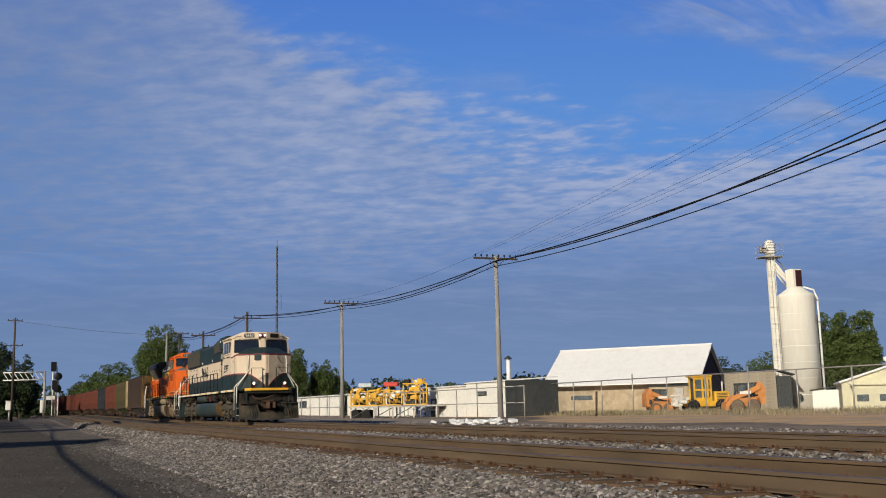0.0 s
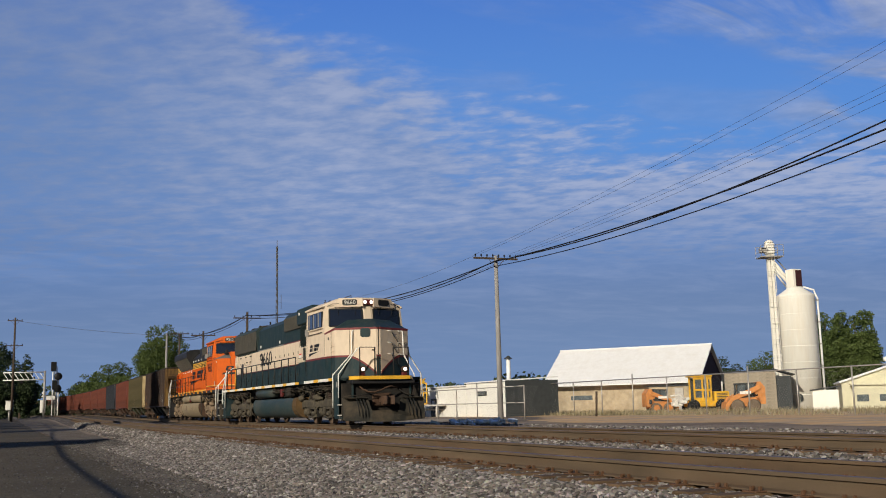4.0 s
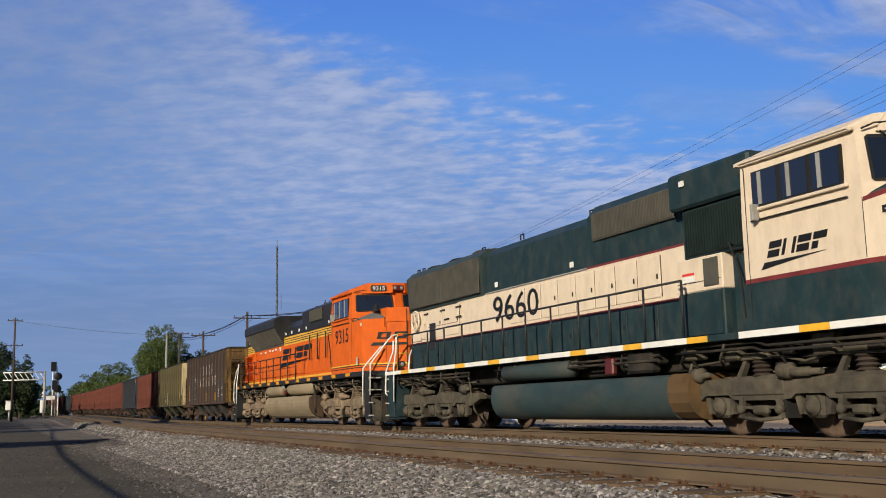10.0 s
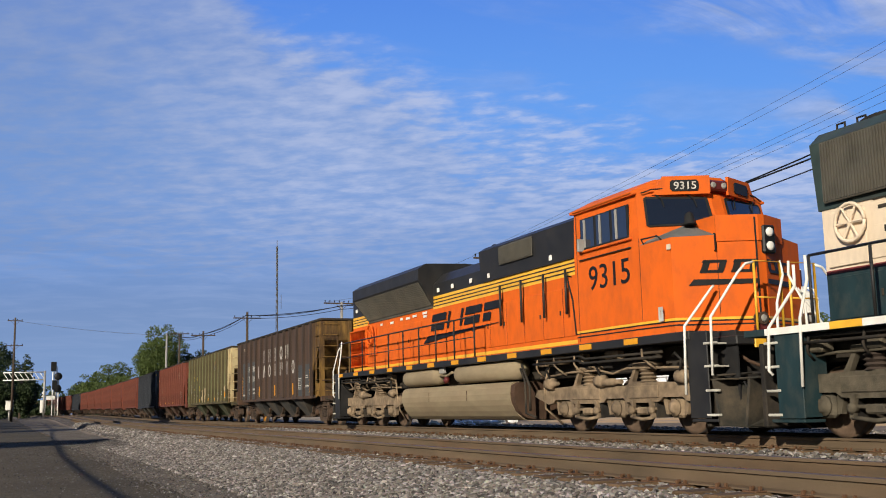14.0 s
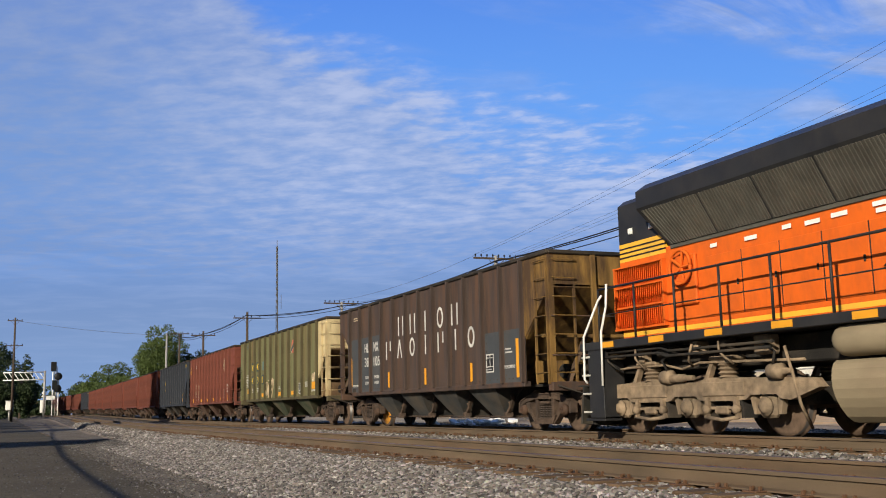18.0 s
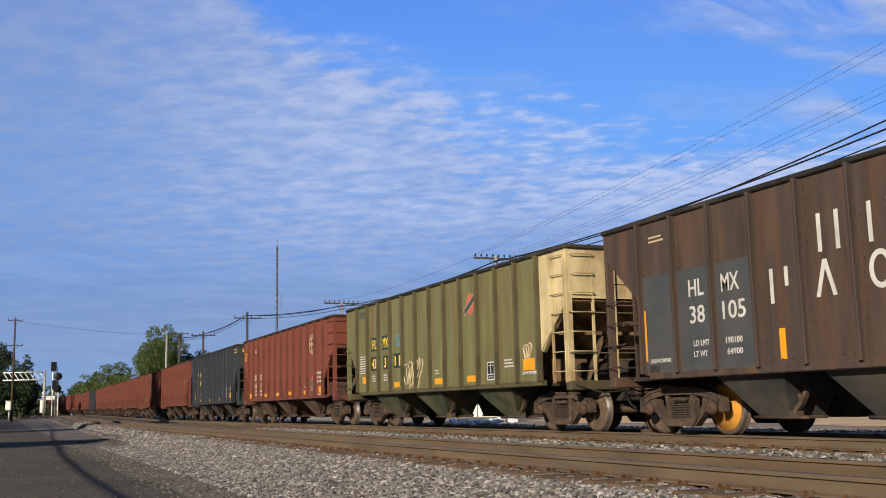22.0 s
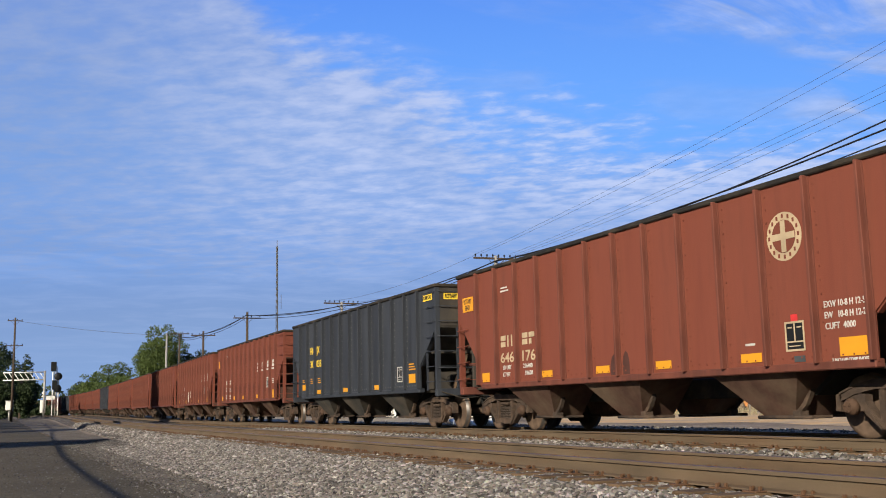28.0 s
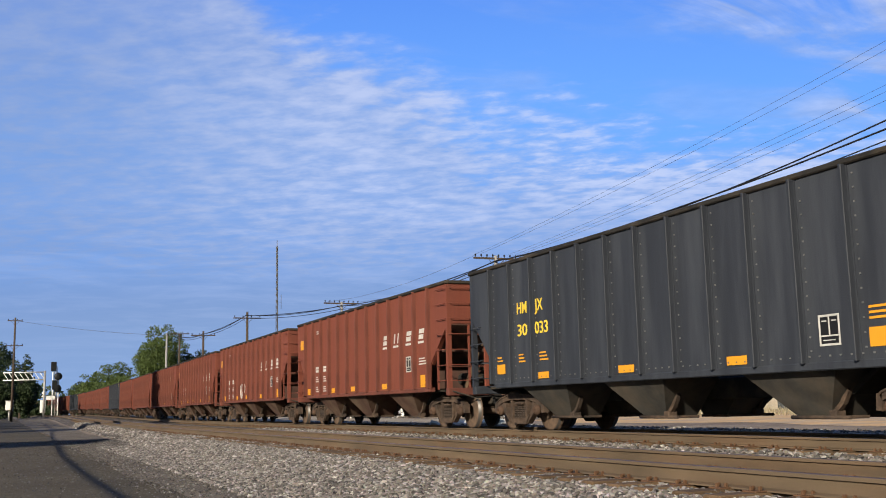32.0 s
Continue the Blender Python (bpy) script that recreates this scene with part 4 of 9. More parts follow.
for x, w in ((-2.93, 0.48), (0.17, 0.52), (2.25, 0.5)):
    plate(car_olive, x, 1.17, w, 0.16, M_REFL, "reflector", -1.607, "yellow reflector")
plate(car_olive, 5.28, 1.34, 0.54, 0.26, M_REFL, "reflector", -1.607, "yellow reflector")
letter_part("2 INCH HP COMP SHOES", 0.07, M_DECAL, car_olive, 5.22, -1.606, 1.25, 0.66)
em = Geo().lathe([(0, 0.27), (0.005, 0.27)], (2.55, -1.61, 3.1), "y", 20)
part("emblem", em, M_EMBLEM, car_olive, "worn round red emblem with slanted bar")
part("emblem_border", Geo().slab([(2.15, -1.613, 2.99), (2.23, -1.613, 2.82), (2.97, -1.613, 3.22), (2.88, -1.613, 3.38)], (0, -0.003, 0)), M_DECALT, car_olive)
part("emblem_bar", Geo().slab([(2.2, -1.618, 2.98), (2.25, -1.618, 2.86), (2.92, -1.618, 3.22), (2.86, -1.618, 3.34)], (0, -0.004, 0)), M_CARPATCH, car_olive)


def graffiti(car, x, z, s, mat, seed, n=4):
    """Looping sprayed strokes."""
    rng = random.Random(seed)
    for k in range(n):
        pts = []
        cx, cz = x + s * (0.15 + 0.27 * k), z + s * (0.40 + 0.06 * math.sin(2.2 * k))
        for i in range(17):
            a = i / 16 * 6.6 + k * 1.7
            pts.append((cx + s * 0.27 * math.cos(a) * (1 + 0.3 * math.sin(3 * a + k)), -1.606, cz + s * 0.44 * math.sin(a + 0.3 * k) * (1 + 0.2 * math.cos(2 * a))))
        part("graffiti", Geo().tube(pts, 0.021, 4), mat, car, "looping pale sprayed stroke")


graffiti(car_olive, -2.05, 1.20, 0.80, M_DECALT, 3, 6)
graffiti(car_olive, 5.38, 1.58, 0.42, M_DECALT, 5, 2)

# -- oxide red car with a round emblem --
M_DARKPATCH = material("dark_brown_patch", (0.065, 0.028, 0.022), 0.7, vary=0.3, bump=0.1)
M_BAYRED = material("dusty_brown_hopper_bay", (0.080, 0.042, 0.030), 0.8, stain=DUST, stain_amount=0.35)
car_red = hopper("hopper_car", "oxide red steel coal hopper with round tan emblem", M_CARRED, M_CARRED, 3, M_BAYRED, 13, M_RIBRED, None, M_UNDER, low=M_LOWRED)
EX, EZ = 4.52, 3.0
part("emblem", Geo().lathe([(0, 0.37), (0.005, 0.37)], (EX, -1.607, EZ), "y", 28), M_DECALT, car_red, "round tan emblem with a cross")
part("emblem_ring", Geo().lathe([(0, 0.25), (0.003, 0.25)], (EX, -1.614, EZ), "y", 24), M_CARRED, car_red)
cr = Geo().box(EX - 0.24, EX + 0.24, -1.618, -1.622, EZ - 0.05, EZ + 0.05)
cr.box(EX - 0.05, EX + 0.05, -1.618, -1.622, EZ - 0.24, EZ - 0.05).box(EX - 0.05, EX + 0.05, -1.618, -1.622, EZ + 0.05, EZ + 0.24)
part("emblem_cross", cr, M_DECALT, car_red)
for i in range(16):
    a = 2 * math.pi * i / 16
    part("emblem_mark", Geo().box(EX + 0.31 * math.cos(a) - 0.02, EX + 0.31 * math.cos(a) + 0.02, -1.614, -1.616, EZ + 0.31 * math.sin(a) - 0.03, EZ + 0.31 * math.sin(a) + 0.03), M_CARRED, car_red)
for kind, x in zip(("stack", "pair", "stack", "steps"), (-5.05, -4.72, -3.98, -3.66)):
    shape_mark(car_red, kind, x, 1.92, 0.25, 0.26, M_DECALT, t=0.062)
letter_part("646", 0.24, M_DECALT, car_red, -5.08, -1.606, 1.56, 0.66)
letter_part("176", 0.24, M_DECALT, car_red, -4.0, -1.606, 1.56, 0.6)
letter_part("LD LMT", 0.10, M_DECAL, car_red, -4.98, -1.606, 1.40, 0.42)
letter_part("LT WT", 0.10, M_DECAL, car_red, -4.98, -1.606, 1.24, 0.36)
letter_part("226400", 0.10, M_DECAL, car_red, -3.98, -1.606, 1.40, 0.44)
letter_part("59600", 0.10, M_DECAL, car_red, -3.90, -1.606, 1.24, 0.36)
plate(car_red, -7.15, 2.92, 0.62, 0.36, M_REFL, "placard", -1.607, "yellow placard")
letter_part("ROTARY", 0.13, M_RUSTDARK, car_red, -7.07, -1.614, 3.12, 0.46)
letter_part("END", 0.13, M_RUSTDARK, car_red, -6.98, -1.614, 2.96, 0.26)
small_print(car_red, -5.0, 3.28, 0.45, 2, M_DECAL)
plate(car_red, -6.1, 1.14, 0.40, 0.22, M_REFL, "reflector", -1.607, "yellow reflector")
for x, w in ((-3.14, 0.48), (-0.92, 0.48), (1.08, 0.46), (3.38, 0.48)):
    plate(car_red, x, 1.16, w, 0.14, M_REFL, "reflector", -1.607, "yellow reflector")
plate(car_red, 5.46, 1.16, 0.5, 0.26, M_REFL, "reflector", -1.607, "yellow reflector")
plate(car_red, 4.54, 1.72, 0.14, 0.10, M_REDSPOT, "sticker", -1.607, "small bright red sticker")
label_frame(car_red, 4.40, 1.28, M_DECALT)
for k, line in enumerate(("EXW 10-8 H 12-5", "EW   10-8 H 12-2", "CUFT  4000")):
    letter_part(line, 0.095, M_DECAL, car_red, 5.22, -1.606, 1.86 - 0.155 * k, 0.76 if k < 2 else 0.56)
letter_part("2 INCH HP COMP SHOES", 0.06, M_DECAL, car_red, 5.30, -1.606, 1.08, 0.66)
plate(car_red, 4.56, 1.12, 0.22, 0.09, M_CARPATCH, "stencil_panel", -1.606, "small grey stencil panel")
small_print(car_red, 3.5, 1.42, 0.3, 1, M_DECAL)
for x, w, h in ((-0.40, 0.36, 0.42), (0.02, 0.22, 0.44)):
    pts = [(x, -1.6012, 1.11), (x + w, -1.6012, 1.11)] + [(x + w / 2 + w * 0.5 * math.cos(a), -1.6012, 1.11 + h * (0.35 + 0.65 * math.sin(a))) for a in (0.0, 0.5, 1.0, 1.7, 2.4, 2.9)]
    part("stain", Geo().slab(pts, (0, -0.003, 0)), M_DARKPATCH, car_red, "dark rounded patch")

# -- charcoal car --
car_dark = hopper("hopper_car", "charcoal grey steel coal hopper with yellow numbers", M_CARDARK, M_CARDARK, 3, material("charcoal_hopper_bay", (0.046, 0.043, 0.038), 0.8, stain=DUST, stain_amount=0.2), 13, None, M_LOWDARK, None, M_RIVETGREY, low=M_LOWDARK)
letter_part("HM", 0.27, M_YELLOWTXT, car_dark, -4.94, -1.606, 2.62, 0.46)
letter_part("JX", 0.27, M_YELLOWTXT, car_dark, -4.10, -1.606, 2.62, 0.36)
letter_part("30", 0.27, M_YELLOWTXT, car_dark, -4.94, -1.606, 2.12, 0.46)
letter_part("033", 0.27, M_YELLOWTXT, car_dark, -4.12, -1.606, 2.12, 0.58)
plate(car_dark, -6.02, 1.30, 0.40, 0.22, M_REFL, "reflector", -1.607, "yellow reflector")
small_print(car_dark, -6.0, 1.66, 0.3, 2, M_REFL)
small_print(car_dark, -4.92, 1.68, 0.3, 3, M_REFL)
small_print(car_dark, -3.95, 1.68, 0.38, 3, M_REFL)
for x, w in ((-4.03, 0.46), (-0.88, 0.52), (2.28, 0.48)):
    plate(car_dark, x, 1.14, w, 0.14, M_REFL, "reflector", -1.607, "yellow reflector")
label_frame(car_dark, 4.34, 1.32, M_DECAL)
plate(car_dark, 5.26, 1.26, 0.5, 0.26, M_REFL, "placard", -1.607, "yellow placard")
small_print(car_dark, 5.28, 1.78, 0.5, 3, M_REFL)
plate(car_dark, 6.45, 3.47, 0.62, 0.17, M_YELLOWTXT, "placard", -1.607, "yellow panel under the top rail")
letter_part("ROTARY END", 0.11, M_INK, car_dark, 6.49, -1.615, 3.505, 0.54)
part("placard", Geo().box(7.302, 7.31, -1.36, -0.72, 3.47, 3.64), M_YELLOWTXT, car_dark, "yellow panel on the end wall")
end_words = letter_part("ROTARY END", 0.11, M_INK, car_dark, 7.315, -1.32, 3.505, 0.56)
end_words.matrix_basis = pose(7.315, -1.32, 3.505, 0, 0, 90)

# -- plainer red car with slanted white lettering --
car_plain = hopper("hopper_car", "oxide red coal hopper with slanted white lettering", M_CARRED, M_CARRED, 3, M_BAYRED, 13, M_RIBRED, None, M_UNDER, low=M_LOWRED)
for x in (2.40, 3.32, 4.34, 5.3):
    shape_mark(car_plain, "pair" if x in (3.32,) else "stack", x, 2.46, 0.36, 0.28, M_DECAL, t=0.075, shear=0.25)
    plate(car_plain, x - 0.05, 2.34, 0.42, 0.06, M_DECAL, "lettering_bar")
for x in (-4.95, -4.0):
    shape_mark(car_plain, "stack", x, 1.92, 0.36, 0.2, M_DECAL, t=0.045)
    small_print(car_plain, x, 1.72, 0.36, 3, M_DECAL)
    small_print(car_plain, x, 1.36, 0.36, 3, M_DECAL)
small_print(car_plain, 5.3, 1.9, 0.55, 3, M_DECAL)
label_frame(car_plain, 4.3, 1.58, M_DECAL)
plate(car_plain, -7.05, 2.86, 0.55, 0.36, M_REFL, "placard", -1.607, "yellow placard")
small_print(car_plain, -4.85, 3.4, 0.3, 2, M_DECAL)
plate(car_plain, -6.05, 1.12, 0.36, 0.22, M_REFL, "reflector", -1.607, "yellow reflector")
for x, w in ((-2.97, 0.36), (-0.8, 0.4), (2.25, 0.42)):
    plate(car_plain, x, 1.14, w, 0.16, M_REFL, "reflector", -1.607, "yellow reflector")
plate(car_plain, 5.4, 1.12, 0.34, 0.34, M_REFL, "reflector", -1.607, "yellow reflector")

M_WHEELORANGE = material("orange_painted_wheel", (0.55, 0.24, 0.03), 0.7, vary=0.15, stain=(0.16, 0.09, 0.05), bump=0.1)
axle = next(o for o in car_brown.children_recursive if "spin_radius" in o and abs(o.location.x + 5.075) < 0.02)
part("wheel_face", Geo().lathe([(-0.064, 0.03), (-0.066, 0.10), (-0.046, 0.13), (-0.05, 0.39), (-0.044, 0.39)], (0, -0.745, 0), "y", 24), M_WHEELORANGE, axle, "orange painted wheel face")

FRONT0, PITCH = -95.4, 16.25
CAR_CENTRES = [FRONT0 - 7.4 - PITCH * i for i in range(22)]
kinds = {0: car_brown, 1: car_olive, 2: car_red, 3: car_dark, 4: car_plain}
CARS = []
for i, cx in enumerate(CAR_CENTRES):
    if i < 5:
        c = kinds[i]
        c.matrix_basis = on_line(cx)
    else:
        c = copy_thing(car_dark if i in (10, 15) else (car_red if i in (7, 12, 18) else car_plain), on_line(cx))
    CARS.append((c, cx))
    if i == 5:
        graffiti(c, -1.9, 1.15, 0.9, M_DECAL, 8, 3)
        c["label"] = "oxide red coal hopper with slanted lettering and graffiti"
# ---- locomotives ----
def loco_truck(loco, xs, mat):
    """Six-wheel truck: heavy cast side frames, stacked springs, bearing boxes, brake gear and three wheelsets."""
    a, b, c = xs
    # the frame reaches farther on the side of the fuel tank
    x0, x1 = a - (1.22 if b > 0 else 0.98), c + (1.25 if b < 0 else 0.95)
    t = part("truck", Geo().box(x0 + 0.5, x1 - 0.5, -0.9, 0.9, 0.5, 0.85, 0.05), M_UNDER, loco, "dusty cast steel three-axle truck")
    top = [(x0, 0.76), (x0 + 0.14, 0.90), (a + 0.30, 0.95), (b - 0.62, 0.98), (b - 0.42, 0.91), (b + 0.42, 0.91), (b + 0.62, 0.98), (c - 0.30, 0.95), (x1 - 0.14, 0.90), (x1, 0.76)]
    low = []
    for q in (c, b, a):
        low += [(q + 0.62, 0.58), (q + 0.40, 0.60), (q + 0.30, 0.67), (q - 0.30, 0.67), (q - 0.40, 0.60), (q - 0.62, 0.58)]
    for s in (-1, 1):
        part("side_frame", Geo().prism(top + low, "y", s * 1.05, s * 1.23), mat, t)
        for u, v in ((a + 0.42, b - 0.52), (b + 0.52, c - 0.42)):
            part("frame_boss", Geo().box(u, v, s * 1.22, s * 1.255, 0.66, 0.90, 0.03), mat, t)
            m = (u + v) / 2
            part("spring", Geo().lathe([(0.035 * k, 0.125 if k % 2 else 0.175) for k in range(9)], (m, s * 1.10, 0.97), "z", 16, False), M_SPRING if mat is M_TRUCKG else mat, t, "stacked suspension spring")
            part("spring_seat", Geo().box(m - 0.32, m + 0.32, s * 0.96, s * 1.27, 1.25, 1.33, 0.03), mat, t)
            part("spring_bracket", Geo().prism([(m - 0.30, 1.25), (m - 0.22, 1.25), (m - 0.40, 0.94), (m - 0.52, 0.94)], "y", s * 1.12, s * 1.22), mat, t)
        for q in xs:
            box = part("bearing_box", Geo().box(q - 0.19, q + 0.19, s * 1.03, s * 1.17, 0.30, 0.68, 0.05), mat, t)
            part("bearing_cap", Geo().lathe([(0, 0.155), (s * 0.03, 0.15), (s * 0.05, 0.10), (s * 0.09, 0.095), (s * 0.10, 0.04)], (q, s * 1.17, 0.48), "y", 18), mat, box)
            for d in (-0.33, 0.33):
                part("pedestal", Geo().prism([(q + d - 0.07, 0.68), (q + d + 0.07, 0.68), (q + d * 0.86 + 0.03, 0.36), (q + d * 0.86 - 0.03, 0.36)], "y", s * 1.06, s * 1.16), mat, t)
        for q, e in ((a, 1), (b, -1), (b, 1), (c, -1)):
            x = q + e * 0.66
            part("brake_hanger", Geo().prism([(x - 0.045, 0.64), (x + 0.045, 0.64), (x - e * 0.05 + 0.04, 0.30), (x - e * 0.05 - 0.04, 0.30)], "y", s * 1.20, s * 1.27), mat, t)
            part("brake_shoe", Geo().prism([(q + e * 0.555, 0.72), (q + e * 0.67, 0.72), (q + e * 0.65, 0.30), (q + e * 0.50, 0.30)], "y", s * 0.68, s * 1.20), M_UNDER, t)
            part("brake_joint", Geo().lathe([(0, 0.075), (s * 0.10, 0.075), (s * 0.12, 0.03)], (x - e * 0.03, s * 1.20, 0.44), "y", 10), mat, t)
        for u, v in ((a, b), (b, c)):
            m = (u + v) / 2
            part("brake_rod", Geo().tube([(u + 0.60, s * 1.24, 0.31), (m, s * 1.24, 0.27), (v - 0.60, s * 1.24, 0.31)], 0.034, 7), mat, t)
            part("slack_adjuster", Geo().box(m - 0.20, m + 0.16, s * 1.15, s * 1.25, 0.36, 0.50, 0.03), mat, t)
            part("brake_lever", Geo().box(m - 0.44, m + 0.42, s * 1.18, s * 1.23, 0.44, 0.49, 0.01), mat, t)
        for q, e in ((a, -1), (b, -1), (c, 1)):
            part("brake_cylinder", Geo().lathe([(-0.16, 0.07), (-0.14, 0.125), (0.10, 0.125), (0.13, 0.06), (0.32, 0.035)], (q + e * 0.40, s * 1.26, 1.02), "x", 16), mat, t)
            part("air_hose", Geo().tube([(q + e * 0.36, s * 1.30, 1.12), (q + e * 0.46, s * 1.34, 1.32), (q + e * 0.26, s * 1.32, 1.44), (q + e * 0.05, s * 1.22, 1.40)], 0.026, 7), M_UNDER, t)
        part("sand_pipe", Geo().tube([(a - 0.55, s * 1.22, 1.40), (a - 0.72, s * 1.25, 0.98), (a - 0.80, s * 1.20, 0.50), (a - 0.64, s * 0.86, 0.14)], 0.026, 7), mat, t)
        part("sand_pipe", Geo().tube([(c + 0.55, s * 1.22, 1.40), (c + 0.72, s * 1.25, 0.98), (c + 0.80, s * 1.20, 0.50), (c + 0.64, s * 0.86, 0.14)], 0.026, 7), mat, t)
        part("air_pipe", Geo().tube([(x0 + 0.25, s * 1.20, 1.16), (a + 0.4, s * 1.23, 1.24), (b - 0.5, s * 1.24, 1.24), (b, s * 1.24, 1.15), (b + 0.5, s * 1.24, 1.24), (x1 - 0.3, s * 1.20, 1.18)], 0.024, 6), mat, t)
        part("damper", Geo().lathe([(-0.34, 0.04), (-0.30, 0.075), (0.08, 0.075), (0.10, 0.05), (0.34, 0.045)], (b, s * 1.27, 0.99), "x", 12), mat, t)
    for q in xs:
        wheelset(t, q, 0.53, WHEEL_BIG)
    return t


def sill_gear(loco, spans, z0, z1, mats, seed):
    """Pipes, valves and boxes tucked under the walkway edge."""
    rg = random.Random(seed)
    for u, v in spans:
        for s in (-1, 1):
            for k, y in enumerate((1.40, 1.46)):
                z = z1 - 0.06 - 0.09 * k
                part("sill_pipe", Geo().tube([(u, s * y, z), (u + (v - u) * 0.4, s * y, z), (u + (v - u) * 0.45, s * y, z - 0.07), (v, s * y, z - 0.07)], 0.026, 6), M_UNDER, loco)
            x = u
            while x < v - 0.5:
                w = rg.uniform(0.16, 0.5)
                part("sill_fitting", Geo().box(x, x + w, s * 1.10, s * rg.uniform(1.28, 1.40), z1 - rg.uniform(0.18, 0.36), z1, 0.03), rg.choice(mats), loco)
                if rg.random() < 0.6:
                    q = x + w * 0.5
                    d = rg.uniform(-0.25, 0.25)
                    part("drop_hose", Geo().tube([(q, s * 1.42, z1 - 0.05), (q + 0.3 * d, s * 1.45, z1 - 0.22), (q + d, s * 1.40, z0 + 0.10), (q + d * 1.3, s * 1.28, z0)], 0.022, 6), rg.choice(mats), loco)
                x += w + rg.uniform(0.35, 0.9)


def handrail(loco, xs, z0, z1, y, mat, mid=False):
    for x in xs:
        part("stanchion", Geo().tube([(x, y, z0), (x, y, z1)], 0.023, 6), mat, loco)
    part("handrail", Geo().tube([(xs[0], y, z1), (xs[-1], y, z1)], 0.022, 6), mat, loco)
    if mid:
        part("handrail", Geo().tube([(xs[0], y, (z0 + z1) / 2), (xs[-1], y, (z0 + z1) / 2)], 0.012, 6), mat, loco)


def rounded(poly, times=2):
    """Cuts the corners of an outline."""
    for _ in range(times):
        poly = [q for a, b in zip(poly, poly[1:] + poly[:1]) for q in ((a[0] * 0.75 + b[0] * 0.25, a[1] * 0.75 + b[1] * 0.25), (a[0] * 0.25 + b[0] * 0.75, a[1] * 0.25 + b[1] * 0.75))]
    return poly


def stair(loco, x, e, s, mat, top, levels):
    """Corner steps: a dark side panel with worn white step edges."""
    w = Geo()
    w.box(x - e * 0.32, x - e * 0.28, s * 1.05, s * 1.50, 0.32, top, 0.0).box(x - e * 0.28, x + e * 0.44, s * 1.05, s * 1.09, 0.32, top, 0.0)
    st = part("stairwell", w, mat, loco)
    for z in levels:
        part("tread", Geo().box(x - 0.26, x + 0.26, s * 1.12, s * 1.50, z, z + 0.03, 0.006).box(x + e * 0.14, x + e * 0.44, s * 1.47, s * 1.55, z - 0.005, z + 0.035, 0.008), M_TREADW, st, "worn white step edge")
    part("stair_side", Geo().box(x - e * 0.32, x + e * 0.22, s * 1.50, s * 1.53, 0.30, top, 0.01), mat, st)
    part("stair_foot", Geo().box(x - e * 0.30, x + e * 0.40, s * 1.12, s * 1.52, 0.24, 0.29, 0.01), mat, st)


def grab_rail(loco, points, mat):
    part("grab_rail", Geo().tube(points, 0.024, 8), mat, loco, "white grab rail")


M_TREADW = material("worn_white_step", (0.5, 0.48, 0.42), 0.6, stain=(0.2, 0.17, 0.12))
M_PLOW = material("dusty_black_plow", (0.030, 0.029, 0.024), 0.8, vary=0.25, stain=DUST, stain_amount=0.3)
M_PLATEGREY = material("grey_nose_panel", (0.30, 0.29, 0.27), 0.6, vary=0.1, stain=(0.2, 0.18, 0.15))
M_ROOFG = material("sooty_green_roof", (0.03, 0.048, 0.046), 0.65, vary=0.25, stain=(0.05, 0.045, 0.04))
M_DECKGREY = material("grey_nonslip_deck", (0.13, 0.13, 0.125), 0.85, vary=0.2, bump=0.3)


